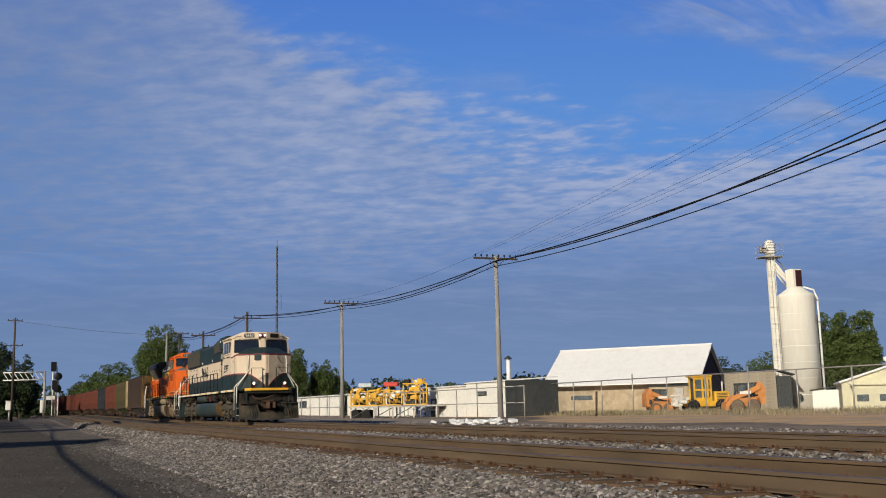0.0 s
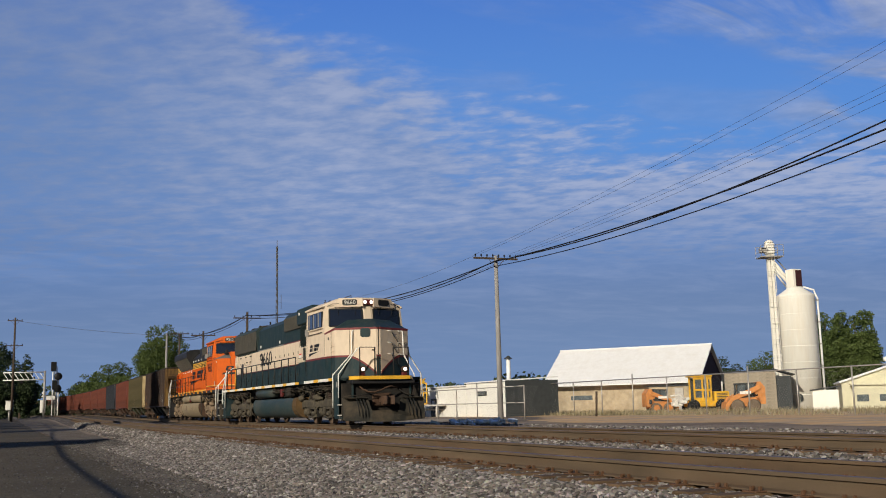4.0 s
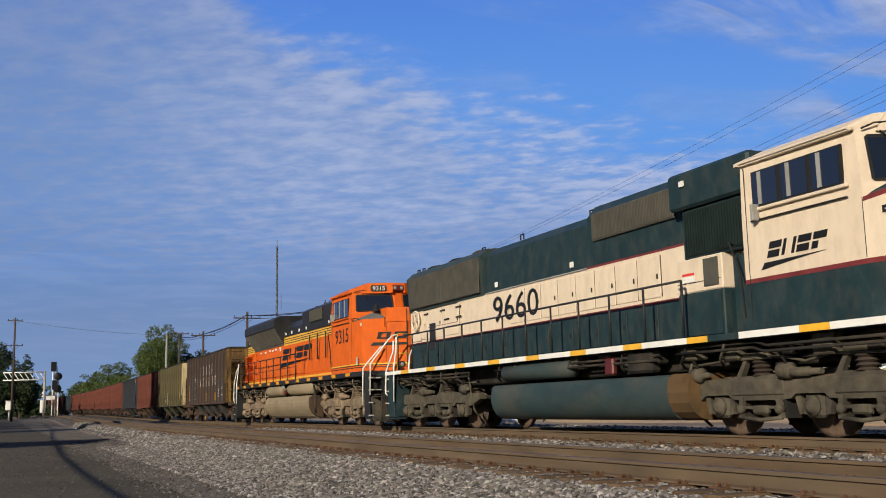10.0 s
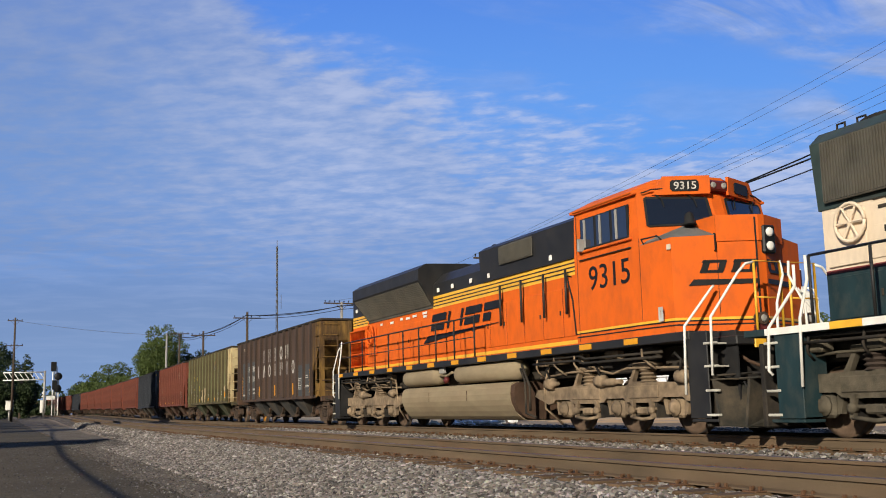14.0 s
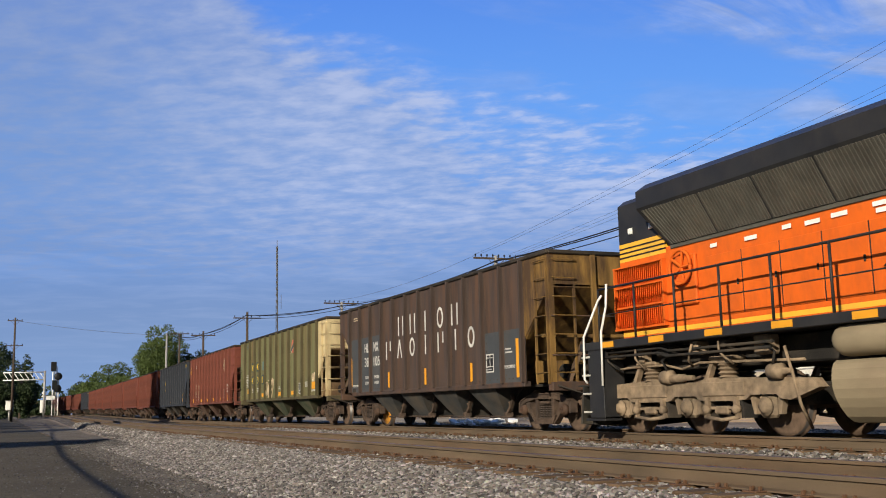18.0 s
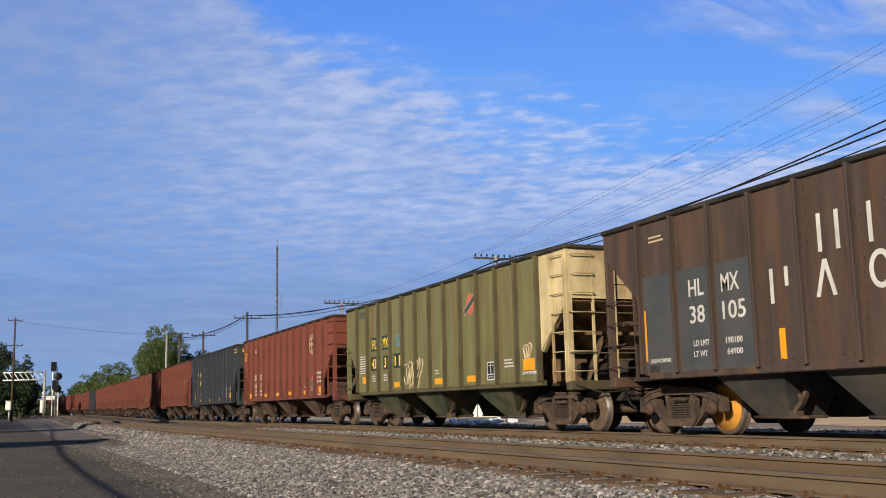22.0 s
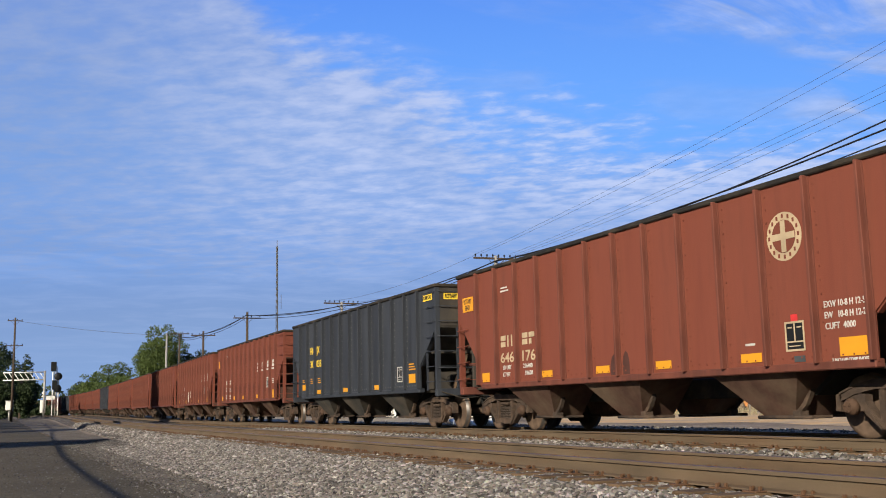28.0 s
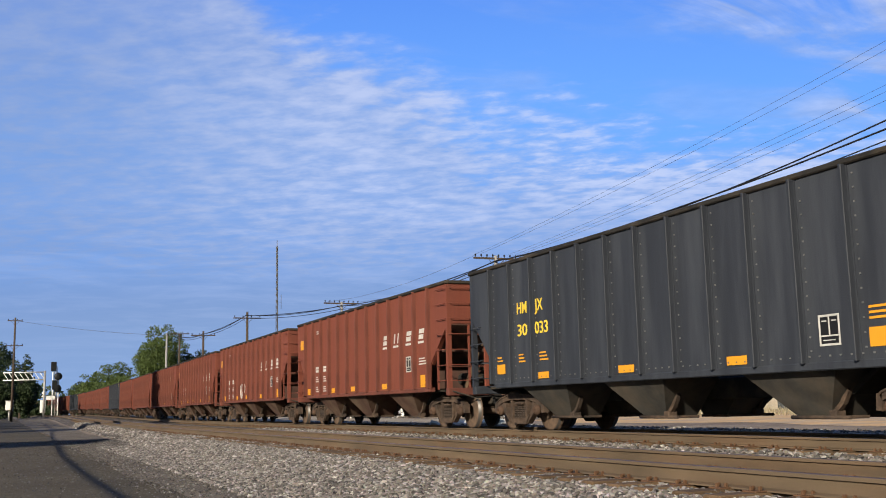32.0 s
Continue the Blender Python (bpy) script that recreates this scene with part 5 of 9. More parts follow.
def pilot_end(loco, e, x, full):
    """Plow, coupler, hoses and cut levers at one end."""
    g = Geo()
    prof = [(-1.5, 0.18), (-0.55, 0.11), (0.55, 0.11), (1.5, 0.18), (1.5, 0.92), (0.62, 0.92), (0.50, 0.50), (-0.50, 0.50), (-0.62, 0.92), (-1.5, 0.92)]
    n = len(prof)
    bulge = lambda y, z: e * (0.22 * (1 - abs(y) / 1.5) + 0.18 * (0.8 - z))
    vs = [(x + bulge(y, z), y, z) for y, z in prof] + [(x + bulge(y, z) - e * 0.06, y, z) for y, z in prof]
    g.add(vs, [tuple(range(n)), tuple(range(2 * n - 1, n - 1, -1))] + [(i, i + n, (i + 1) % n + n, (i + 1) % n) for i in range(n)])
    part("plow", g, M_PLOW, loco, "dusty black plow plate")
    part("end_plate", Geo().box(x - e * 0.35, x - e * 0.25, -1.45, 1.45, 0.16, 1.45, 0.02), M_UNDER, loco)
    c = Geo().box(x - e * 0.3, x + e * 0.45, -0.13, 0.13, 0.74, 0.98, 0.04)
    c.prism([(x + e * a, y) for a, y in ((0.26, -0.13), (0.40, -0.23), (0.57, -0.21), (0.64, -0.10), (0.57, -0.02), (0.49, -0.06), (0.45, 0.04), (0.55, 0.11), (0.60, 0.19), (0.38, 0.19), (0.26, 0.12))], "z", 0.70, 0.99)
    c.box(x - e * 0.25, x - e * 0.12, -0.36, 0.36, 0.64, 1.10, 0.05)
    part("coupler", c, M_RUSTY, loco, "rusty knuckle coupler")
    for y in (-1.05, 1.05):
        part("plow_shelf", Geo().box(x - e * 0.2, x + e * 0.22, y - 0.42, y + 0.42, 0.92, 0.95, 0.008), M_PLOW, loco)
    for y in (-1.04, -0.92, -0.80, 0.80, 0.92, 1.04):
        part("air_hose", Geo().tube([(x - e * 0.2, y, 0.95), (x + e * 0.18, y, 0.88), (x + e * 0.30, y + 0.03, 0.6), (x + e * 0.33, y + 0.06, 0.3)], 0.019, 6), M_RUBBER, loco)
    part("jumper_cable", Geo().tube([(x - e * 0.2, -0.85, 1.38), (x - e * 0.02, -0.76, 1.24), (x + e * 0.12, -0.60, 1.14), (x + e * 0.18, -0.40, 1.13), (x + e * 0.20, -0.15, 1.20), (x + e * 0.20, 0.05, 1.29), (x + e * 0.18, 0.22, 1.33), (x + e * 0.05, 0.42, 1.28), (x - e * 0.15, 0.6, 1.3)], 0.03, 6), M_RUSTY, loco)
    part("jumper_cable", Geo().tube([(x - e * 0.2, 0.5, 1.3), (x + e * 0.1, 0.8, 1.05), (x + e * 0.1, 1.05, 1.0), (x - e * 0.15, 1.2, 1.35)], 0.03, 6), M_UNDER, loco)
    part("cut_lever", Geo().tube([(x - e * 0.1, -1.45, 1.0), (x + e * 0.05, -1.0, 1.02), (x + e * 0.2, -0.2, 1.1)], 0.018, 6), M_UNDER, loco)


def loft(rings):
    """A closed body through rings of 3D corners."""
    g = Geo()
    k = len(rings[0])
    fs = [(i * k + j, i * k + (j + 1) % k, (i + 1) * k + (j + 1) % k, (i + 1) * k + j) for i in range(len(rings) - 1) for j in range(k)]
    fs += [tuple(range(k)), tuple(range((len(rings) - 1) * k, len(rings) * k))]
    return g.add([p for r in rings for p in r], fs)


class Nose:
    """Wedge-shaped cab nose: two front facets that meet at a narrow ridge."""

    def __init__(self, xf, hw, cx, cy, nx):
        self.xf, self.hw, self.cx, self.cy, self.nx = xf, hw, cx, cy, nx

    def ring(self, z, out=0.0, back=None, zs=None):
        x0 = self.xf if back is None else back
        p = [(x0, self.hw + out)] + ([(self.xf, self.hw + out)] if back is not None else []) + [(self.cx + out * 0.6, self.cy + out), (self.nx + out, 0.08)]
        zz = (lambda i: z) if zs is None else (lambda i: zs[i])
        return [(x, -y, zz(i)) for i, (x, y) in enumerate(p)] + [(x, y, zz(len(p) - 1 - i)) for i, (x, y) in enumerate(reversed(p))]

    def on(self, s, t, z, lift=0.0):
        """A point on the front facet of side s, t from the corner (0) to the ridge (1)."""
        a, b = Vector((self.cx, self.cy, 0)), Vector((self.nx, 0.08, 0))
        n = Vector((a.y - b.y, b.x - a.x, 0)).normalized()
        p = a + (b - a) * t + n * lift
        return Vector((p.x, s * p.y, z))

    def plate(self, s, poly, lift=0.004, thick=0.006):
        n = self.on(s, 0, 0, 1.0) - self.on(s, 0, 0, 0.0)
        return Geo().slab([self.on(s, t, z, lift) for t, z in poly], n * thick)


def stacked(rings):
    """A closed body through rings of (z, corners)."""
    g = Geo()
    k = len(rings[0][1])
    vs = [(x, y, z) for z, ring in rings for x, y in ring]
    fs = [(i * k + j, i * k + (j + 1) % k, (i + 1) * k + (j + 1) % k, (i + 1) * k + j) for i in range(len(rings) - 1) for j in range(k)]
    fs += [tuple(range(k)), tuple(range((len(rings) - 1) * k, len(rings) * k))]
    return g.add(vs, fs)


def cab(loco, nose, xr, zfloor, zbelt, zw, zside, zroof, body, lower, stripe, roof, lit, tops, hood, sill=0.0, rise=0.34):
    """Wide-nosed cab: wedge nose, raked windshield, side windows with sliders, number boards and lamps."""
    xf, hw = nose.xf, nose.hw
    part("cab_lower", loft([nose.ring(zfloor, 0, xr), nose.ring(zbelt - 0.07, 0, xr)]), lower, loco)
    part("cab_stripe", loft([nose.ring(zbelt - 0.07, 0.003, xr), nose.ring(zbelt, 0.003, xr)]), stripe, loco)
    part("nose", loft([nose.ring(zbelt), nose.ring(0, 0, None, tops)]), body, loco)
    # sloping hood of the nose, up to the foot of the windshield
    hr = [(xf + 0.01, 1.45, tops[0] + 0.07), (xf + 0.52, 0.82, zw + rise - 0.04), (xf + 0.75, 0.08, zw + rise)]
    part("nose_top", loft([nose.ring(0, 0, None, tops), [(x, -y, z) for x, y, z in hr] + [(x, y, z) for x, y, z in reversed(hr)]]), hood, loco)
    # the cab itself, a roofed block with a two-plane windshield
    peak = xf + 0.55
    low = [(xr, -hw), (xf, -hw), (peak, -0.12), (peak, 0.12), (xf, hw), (xr, hw)]
    high = [(xr, -hw + 0.03), (xf - 0.12, -hw + 0.06), (peak - 0.22, -0.12), (peak - 0.22, 0.12), (xf - 0.12, hw - 0.06), (xr, hw - 0.03)]
    part("cab_body", stacked([(zbelt, [(xr, -hw), (xf, -hw), (xf, -0.1), (xf, 0.1), (xf, hw), (xr, hw)]), (zw, low), (zside, high)]), body, loco)
    roofring = lambda d, dz: [(xr - 0.08, -hw + d), (xf - 0.16, -hw + d), (peak - 0.3, -0.3 + d * 0.1), (peak - 0.3, 0.3 - d * 0.1), (xf - 0.16, hw - d), (xr - 0.08, hw - d)]
    part("cab_roof", stacked([(zside, roofring(-0.03, 0)), (zside + 0.05, roofring(-0.03, 0)), (zroof - 0.03, roofring(0.5, 0)), (zroof, roofring(0.7, 0))]), roof, loco)
    # number boards and headlight on the brow
    for s in (-1, 1):
        a = Vector((xf - 0.02, s * (hw - 0.35), 0))
        b = Vector((peak - 0.16, s * 0.28, 0))
        nrm = Vector((abs(b.y - a.y), -(b.x - a.x) * (1 if b.y > a.y else -1), 0)).normalized()
        nrm = Vector((nrm.x, s * abs(nrm.y), 0))
        p = lambda f, z: a + (b - a) * f + Vector((0, 0, z))
        brow = Geo().slab([p(0.0, zside - 0.03), p(1.1, zside - 0.03), p(1.1, zroof - 0.02), p(0.2, zroof - 0.02)], nrm * 0.05 - Vector((0.25, 0, 0)) * 0)
        part("brow", brow, roof if roof is not M_ROOFG else body, loco)
        q = lambda f, z: p(f, z) + nrm * 0.055
        part("number_board", Geo().slab([q(0.38, zside + 0.03), q(0.84, zside + 0.03), q(0.88, zside + 0.07), q(0.88, zside + 0.20), q(0.84, zside + 0.24), q(0.38, zside + 0.24), q(0.34, zside + 0.20), q(0.34, zside + 0.07)], nrm * 0.02), M_INK, loco, "black number board")
        # windshield pane with a rubber frame, inset wiper
        lo_a, lo_b = Vector((xf, s * hw, zw)), Vector((peak, s * 0.12, zw))
        hi_a, hi_b = Vector((xf - 0.12, s * (hw - 0.06), zside)), Vector((peak - 0.22, s * 0.12, zside))
        w = lambda u, v: (lo_a + (lo_b - lo_a) * u) * (1 - v) + (hi_a + (hi_b - hi_a) * u) * v + nrm * 0.012
        rim = [w(0.10, 0.13), w(0.13, 0.09), w(0.93, 0.14), w(0.96, 0.19), w(0.95, 0.86), w(0.92, 0.91), w(0.12, 0.91), w(0.09, 0.86)]
        fr = part("windshield_frame", Geo().slab(rim, nrm * 0.012), M_RUBBER, loco)
        part("windshield", Geo().slab([w(0.13, 0.14), w(0.92, 0.20), w(0.91, 0.85), w(0.12, 0.85)], nrm * 0.018), M_GLASS, fr, "dark windshield glass")
        for u in (0.25, 0.68):
            part("wiper", Geo().tube([w(u, 0.97) + nrm * 0.03, w(u + 0.08, 0.84) + nrm * 0.05, w(u + 0.10, 0.62) + nrm * 0.04], 0.014, 5), M_RUBBER, loco)
        part("visor_rail", Geo().tube([w(0.06, 1.0) + nrm * 0.05, w(0.2, 1.1) + nrm * 0.07, w(0.36, 1.12) + nrm * 0.07], 0.014, 5), M_RUBBER, loco)
        # cab side windows
        x0, x1 = xr + 0.28, xf - 0.32
        fr = part("side_window", Geo().box(x0, x1, s * (hw - 0.02), s * (hw + 0.005), zw - 0.10 + sill, zside - 0.16, 0.0), M_RUBBER, loco)
        n = 3
        for k in range(n):
            u0, u1 = x0 + (x1 - x0) * (k + 0.03) / n + 0.02, x0 + (x1 - x0) * (k + 0.90) / n
            part("pane", Geo().box(u0, u1, s * (hw + 0.0), s * (hw + 0.012), zw - 0.07 + sill, zside - 0.18), M_GLASS, fr)
            part("sash_bar", Geo().box(u0 + 0.22 * (u1 - u0), u0 + 0.36 * (u1 - u0), s * (hw + 0.005), s * (hw + 0.025), zw - 0.06 + sill, zside - 0.19), M_PLATEGREY, fr)
        part("mirror", Geo().box(x0 + 0.1, x0 + 0.16, s * (hw + 0.02), s * (hw + 0.16), zw - 0.12, zw + 0.14, 0.01), M_PLATEGREY, loco)
        part("window_sill", Geo().box(x0 - 0.02, x1 + 0.1, s * hw, s * (hw + 0.06), zw - 0.16 + sill, zw - 0.11 + sill, 0.01), body, loco)
        part("gutter", Geo().box(xr + 0.02, xf - 0.1, s * (hw - 0.05), s * (hw + 0.03), zside - 0.02, zside + 0.03, 0.01), roof if roof is not M_ROOFG else body, loco)
        part("cab_seam", Geo().box(xr + 0.10, xr + 0.115, s * hw, s * (hw + 0.004), zfloor + 0.05, zside - 0.06), M_UNDER, loco)
        part("cab_seam", Geo().box(xf - 0.02, xf - 0.008, s * hw, s * (hw + 0.003), zbelt + 0.02, zw - 0.15), M_UNDER, loco)
        part("belt_rail", Geo().tube([(xr + 0.25, s * (hw + 0.03), zw - 0.30 + sill), (xf - 0.25, s * (hw + 0.03), zw - 0.30 + sill)], 0.014, 5), M_UNDER, loco)
        part("cab_grab", Geo().tube([(xr - 0.08, s * (hw - 0.02), zfloor + 0.2), (xr - 0.10, s * (hw + 0.02), zfloor + 0.9), (xr - 0.32, s * (hw + 0.02), zfloor + 1.45), (xr - 0.5, s * (hw - 0.2), zfloor + 1.45)], 0.018, 5), M_RUBBER, loco)
    hx = peak - 0.14
    box = part("headlight", Geo().box(hx - 0.1, hx + 0.05, -0.23, 0.23, zside + 0.04, zside + 0.24, 0.03), M_LAMPRED, loco, "twin headlight in a dark red housing")
    for y in (-0.12, 0.12):
        part("lens", Geo().lathe([(0, 0.062), (0.02, 0.057), (0.03, 0.03)], (hx + 0.05, y, zside + 0.14), "x", 16), M_LAMP if lit else M_PLATEGREY, box, "lit headlight lens")
    return peak


def ditch_lamps(loco, x, z, lit, w):
    for y in (-w, w):
        part("lamp_bracket", Geo().box(x - 0.12, x + 0.02, y - 0.10, y + 0.10, z - 0.25, z - 0.1, 0.02), M_LAMPRED, loco)
        h = part("ditch_light", Geo().lathe([(-0.12, 0.08), (-0.1, 0.105), (0.05, 0.112), (0.05, 0.09)], (x, y, z), "x", 16), M_RUSTY, loco, "round ditch light")
        part("lens", Geo().lathe([(0, 0.068), (0.02, 0.060), (0.03, 0.03)], (x + 0.04, y, z), "x", 16), M_LAMP if lit else M_PLATEGREY, h)


def sill_blocks(loco, x0, x1, z0, z1, mats, step):
    """Alternating painted blocks along the edge of the walkway."""
    x, i = x0, 0
    while x < x1 - 0.1:
        for s in (-1, 1):
            part("sill_block", Geo().box(x, min(x + step * (0.45 if i % 2 else 1.0), x1), s * 1.552, s * 1.566, z0 - 0.012, z1 + 0.008), mats[i % 2], loco)
        x += step * (0.45 if i % 2 else 1.0)
        i += 1


def hood_doors(loco, xs, z0, z1, y, mat):
    """Raised access doors with latches on the hood side."""
    for a, b in zip(xs, xs[1:]):
        for s in (-1, 1):
            part("door_seam", Geo().box(b - 0.012, b + 0.012, s * y, s * (y + 0.004), z0 + 0.03, z1 - 0.03), M_UNDER, loco)
            d = part("hood_door", Geo().box(a + 0.02, b - 0.02, s * y, s * (y + 0.018), z0 + 0.03, z1 - 0.03, 0.006), mat, loco)
            part("latch", Geo().box(b - 0.12, b - 0.08, s * (y + 0.015), s * (y + 0.04), (z0 + z1) / 2 - 0.05, (z0 + z1) / 2 + 0.05, 0.008), M_UNDER, d)


def grille(loco, x0, x1, z0, z1, y, mat, slat, horizontal=False, name="radiator_grille", label="dark grey slatted radiator grille"):
    for s in (-1, 1):
        p = part(name, Geo().box(x0, x1, s * y, s * (y + 0.03), z0, z1, 0.01), mat, loco, label)
        g = Geo()
        if horizontal:
            n = int((z1 - z0) / slat)
            for i in range(n):
                z = z0 + (i + 0.3) * (z1 - z0) / n
                g.box(x0 + 0.03, x1 - 0.03, s * (y + 0.025), s * (y + 0.05), z, z + slat * 0.4)
        else:
            n = int((x1 - x0) / slat)
            for i in range(n):
                x = x0 + (i + 0.3) * (x1 - x0) / n
                g.box(x, x + slat * 0.4, s * (y + 0.025), s * (y + 0.05), z0 + 0.03, z1 - 0.03)
        tagged(part("louvre", g, mat, p), kind="stuff")


def fans(loco, xs, z, r=0.6):
    for x in xs:
        f = part("roof_fan", Geo().lathe([(0, r), (0.12, r), (0.16, r * 0.9), (0.17, r * 0.2)], (x, 0, z), "z", 20), M_UNDER, loco, "round roof cooling fan")


def logo_word(loco, x, z, w, h, y, shear, mat, n=4, t=0.09):
    """A railway emblem as slanted bars over a sweep."""
    cell = w / n
    for i in range(n):
        shape_mark(loco, ("stack", "pair", "stack", "steps")[i % 4], x + cell * i, z, cell * 0.86, h, mat, y, t, shear, "emblem_block")
    g = Geo().slab([(x - 0.12 * w, y, z - 0.72 * h), (x - 0.05 * w, y, z - 0.28 * h), (x + w * 1.0, y, z - 0.20 * h), (x + w * 0.45, y, z - 0.42 * h)], (0, -0.005, 0))
    part("emblem_sweep", g, mat, loco)


# -- leading locomotive: cream and dark green --
lead = thing("locomotive", "cream and dark green diesel freight locomotive, headlights lit", "locomotive")
loco_truck(lead, (4.94, 7.10, 9.10), M_TRUCKG)
loco_truck(lead, (-9.68, -7.62, -5.60), M_TRUCKG)
part("frame", Geo().box(-10.7, 10.2, -0.95, 0.95, 1.12, 1.55, 0.03), M_UNDER, lead)
part("walkway", Geo().box(-10.9, 10.2, -1.55, 1.55, 1.55, 1.66, 0.012), M_GREEN, lead)
sill_blocks(lead, -10.4, 5.2, 1.565, 1.65, (M_WHITE, M_YELLOW), 1.35)
sill_blocks(lead, 6.0, 9.7, 1.565, 1.65, (M_WHITE, M_YELLOW), 1.35)
# hood in three bands
M_INTAKE = material("dark_green_louvre", (0.010, 0.018, 0.016), 0.7, vary=0.2)
part("hood_lower", Geo().box(-9.6, 6.3, -1.0, 1.0, 1.66, 2.42), M_GREEN, lead)
part("hood_stripe", Geo().box(-9.6, 6.3, -1.004, 1.004, 2.41, 2.46), M_STRIPE, lead)
part("hood_middle", Geo().box(-9.6, 6.3, -1.0, 1.0, 2.45, 3.40), M_CREAM, lead)
part("hood_stripe", Geo().box(0.6, 4.0, -1.004, 1.004, 3.385, 3.43), M_STRIPE, lead)
part("hood_ledge", Geo().box(-4.3, 0.6, -1.03, 1.03, 3.385, 3.42, 0.008), M_PLATEGREY, lead, "pale ledge below the green hood")
part("hood_upper", Geo().prism([(-1.0, 3.40), (1.0, 3.40), (1.0, 4.34), (0.8, 4.54), (-0.8, 4.54), (-1.0, 4.34)], "x", -4.4, 0.8), M_GREEN, lead)
part("hood_rear_upper", Geo().prism([(-1.02, 3.38), (1.02, 3.38), (1.10, 4.40), (0.9, 4.58), (-0.9, 4.58), (-1.10, 4.40)], "x", -9.65, -4.4), M_ROOFG, lead)
part("hood_mid_upper", Geo().prism([(-1.0, 3.42), (1.0, 3.42), (1.06, 4.45), (0.85, 4.70), (-0.85, 4.70), (-1.06, 4.45)], "x", 0.8, 4.0), M_GREEN, lead)
part("inverter_cabinet", Geo().box(4.0, 6.2, -1.32, 1.32, 3.95, 4.62, 0.05), M_GREEN, lead)
part("blower_housing", Geo().box(4.25, 6.1, -1.22, 1.22, 3.05, 3.95, 0.03), M_GREEN, lead)
grille(lead, 4.35, 6.0, 3.1, 3.9, 1.22, M_INTAKE, 0.07, name="intake_grille", label="dark green louvred air intake")
grille(lead, -9.45, -7.06, 3.46, 4.40, 1.07, M_GRILLE, 0.055)
grille(lead, -6.98, -4.55, 3.46, 4.40, 1.07, M_GRILLE, 0.055)
grille(lead, 1.0, 3.85, 3.92, 4.5, 1.05, M_GRILLE, 0.05)
fans(lead, (-8.75, -7.15, -5.55), 4.56, 0.72)
for x in (-9.3, -8.9, -4.75, -2.6, 0.6):
    part("lifting_lug", Geo().tube([(x, -0.86, 4.53), (x, -0.86, 4.66), (x + 0.16, -0.86, 4.66), (x + 0.16, -0.86, 4.53)], 0.02, 5), M_UNDER, lead)
for x in (-3.4, -1.9, -0.6):
    part("roof_hatch", Geo().box(x, x + 1.1, -0.7, 0.7, 4.53, 4.58, 0.02), M_ROOFG, lead)
part("roof_vent", Geo().box(-2.15, -1.95, -0.4, 0.4, 4.5, 4.68, 0.03), M_ROOFG, lead)
part("exhaust_stack", Geo().box(-0.3, 0.5, -0.3, 0.3, 4.55, 4.70, 0.03), M_UNDER, lead)
hood_doors(lead, [-9.5, -8.3, -7.2, -6.0], 2.5, 3.35, 1.0, M_CREAM)
hood_doors(lead, [-3.0 + 0.78 * i for i in range(9)], 2.5, 3.35, 1.0, M_CREAM)
hood_doors(lead, [-9.5 + 1.05 * i for i in range(13)], 1.70, 2.38, 1.0, M_GREEN)
part("electrical_cabinet", Geo().box(4.1, 5.35, -1.28, 1.28, 2.45, 3.05, 0.02), M_CREAM, lead)
part("electrical_cabinet", Geo().box(4.1, 5.35, -1.275, 1.275, 1.66, 2.45, 0.02), M_GREEN, lead)
part("cabinet_door", Geo().box(5.4, 6.15, -1.1, 1.1, 1.66, 3.0, 0.02), M_GREEN, lead)
part("cabinet_door", Geo().box(4.15, 5.3, -1.285, -1.30, 1.7, 2.4, 0.0), M_GREEN, lead)
part("cabinet_window", Geo().box(4.86, 5.26, -1.282, -1.298, 2.52, 3.0, 0.008), M_GRILLE, lead, "grey meshed cabinet window")
part("warning_label", Geo().box(4.26, 4.60, -1.282, -1.288, 2.76, 2.80), M_REDSPOT, lead, "red and white warning label")
part("warning_label", Geo().box(4.26, 4.60, -1.282, -1.288, 2.64, 2.74), M_WHITE, lead)
for z0, z1, x0, x1 in ((2.5, 3.3, -9.5, -8.75), (2.75, 3.0, -8.6, -8.2)):
    part("panel_door", Geo().box(x0, x1, -1.015, -1.035, z0, z1, 0.008), M_CREAM, lead)
for x, z in ((-8.5, 3.22), (-7.3, 3.22), (-7.0, 2.95), (-6.2, 3.22), (-6.2, 2.95)):
    part("vent_slot", Geo().box(x, x + 0.34, -1.016, -1.032, z, z + 0.05), M_UNDER, lead)
for x0, x1, z in ((-8.6, -6.1, 3.36), (-8.6, -6.1, 2.84), (4.12, 5.3, 2.62)):
    part("panel_seam", Geo().box(x0, x1, -1.004 if x0 < 0 else -1.284, -1.021 if x0 < 0 else -1.288, z, z + 0.014), M_UNDER, lead)
part("brake_cabinet", Geo().box(-8.06, -7.64, -1.018, -1.04, 2.2, 2.95, 0.01), M_BLACK, lead, "dark recessed brake panel")
bw = part("hand_brake_wheel", Geo().tube([(-8.98 + 0.28 * math.cos(k * 0.3491), -1.10, 3.10 + 0.28 * math.sin(k * 0.3491)) for k in range(19)], 0.028, 6), M_CREAM, lead, "cream brake wheel")
for k in range(6):
    a = k * math.pi / 3
    part("spoke", Geo().tube([(-8.98, -1.09, 3.10), (-8.98 + 0.26 * math.cos(a), -1.10, 3.10 + 0.26 * math.sin(a))], 0.02, 5), M_CREAM, bw)
letter_part("9660", 0.66, M_INK, lead, -3.88, -1.03, 2.64, 2.36)
nl = Nose(8.72, 1.53, 9.54, 1.40, 10.26)
peak = cab(lead, nl, 6.22, 1.66, 2.46, 3.46, 4.30, 4.62, M_CREAM, M_GREEN, M_STRIPE, M_CREAM, True, (3.29, 3.42, 3.42), M_GREEN, 0.20)
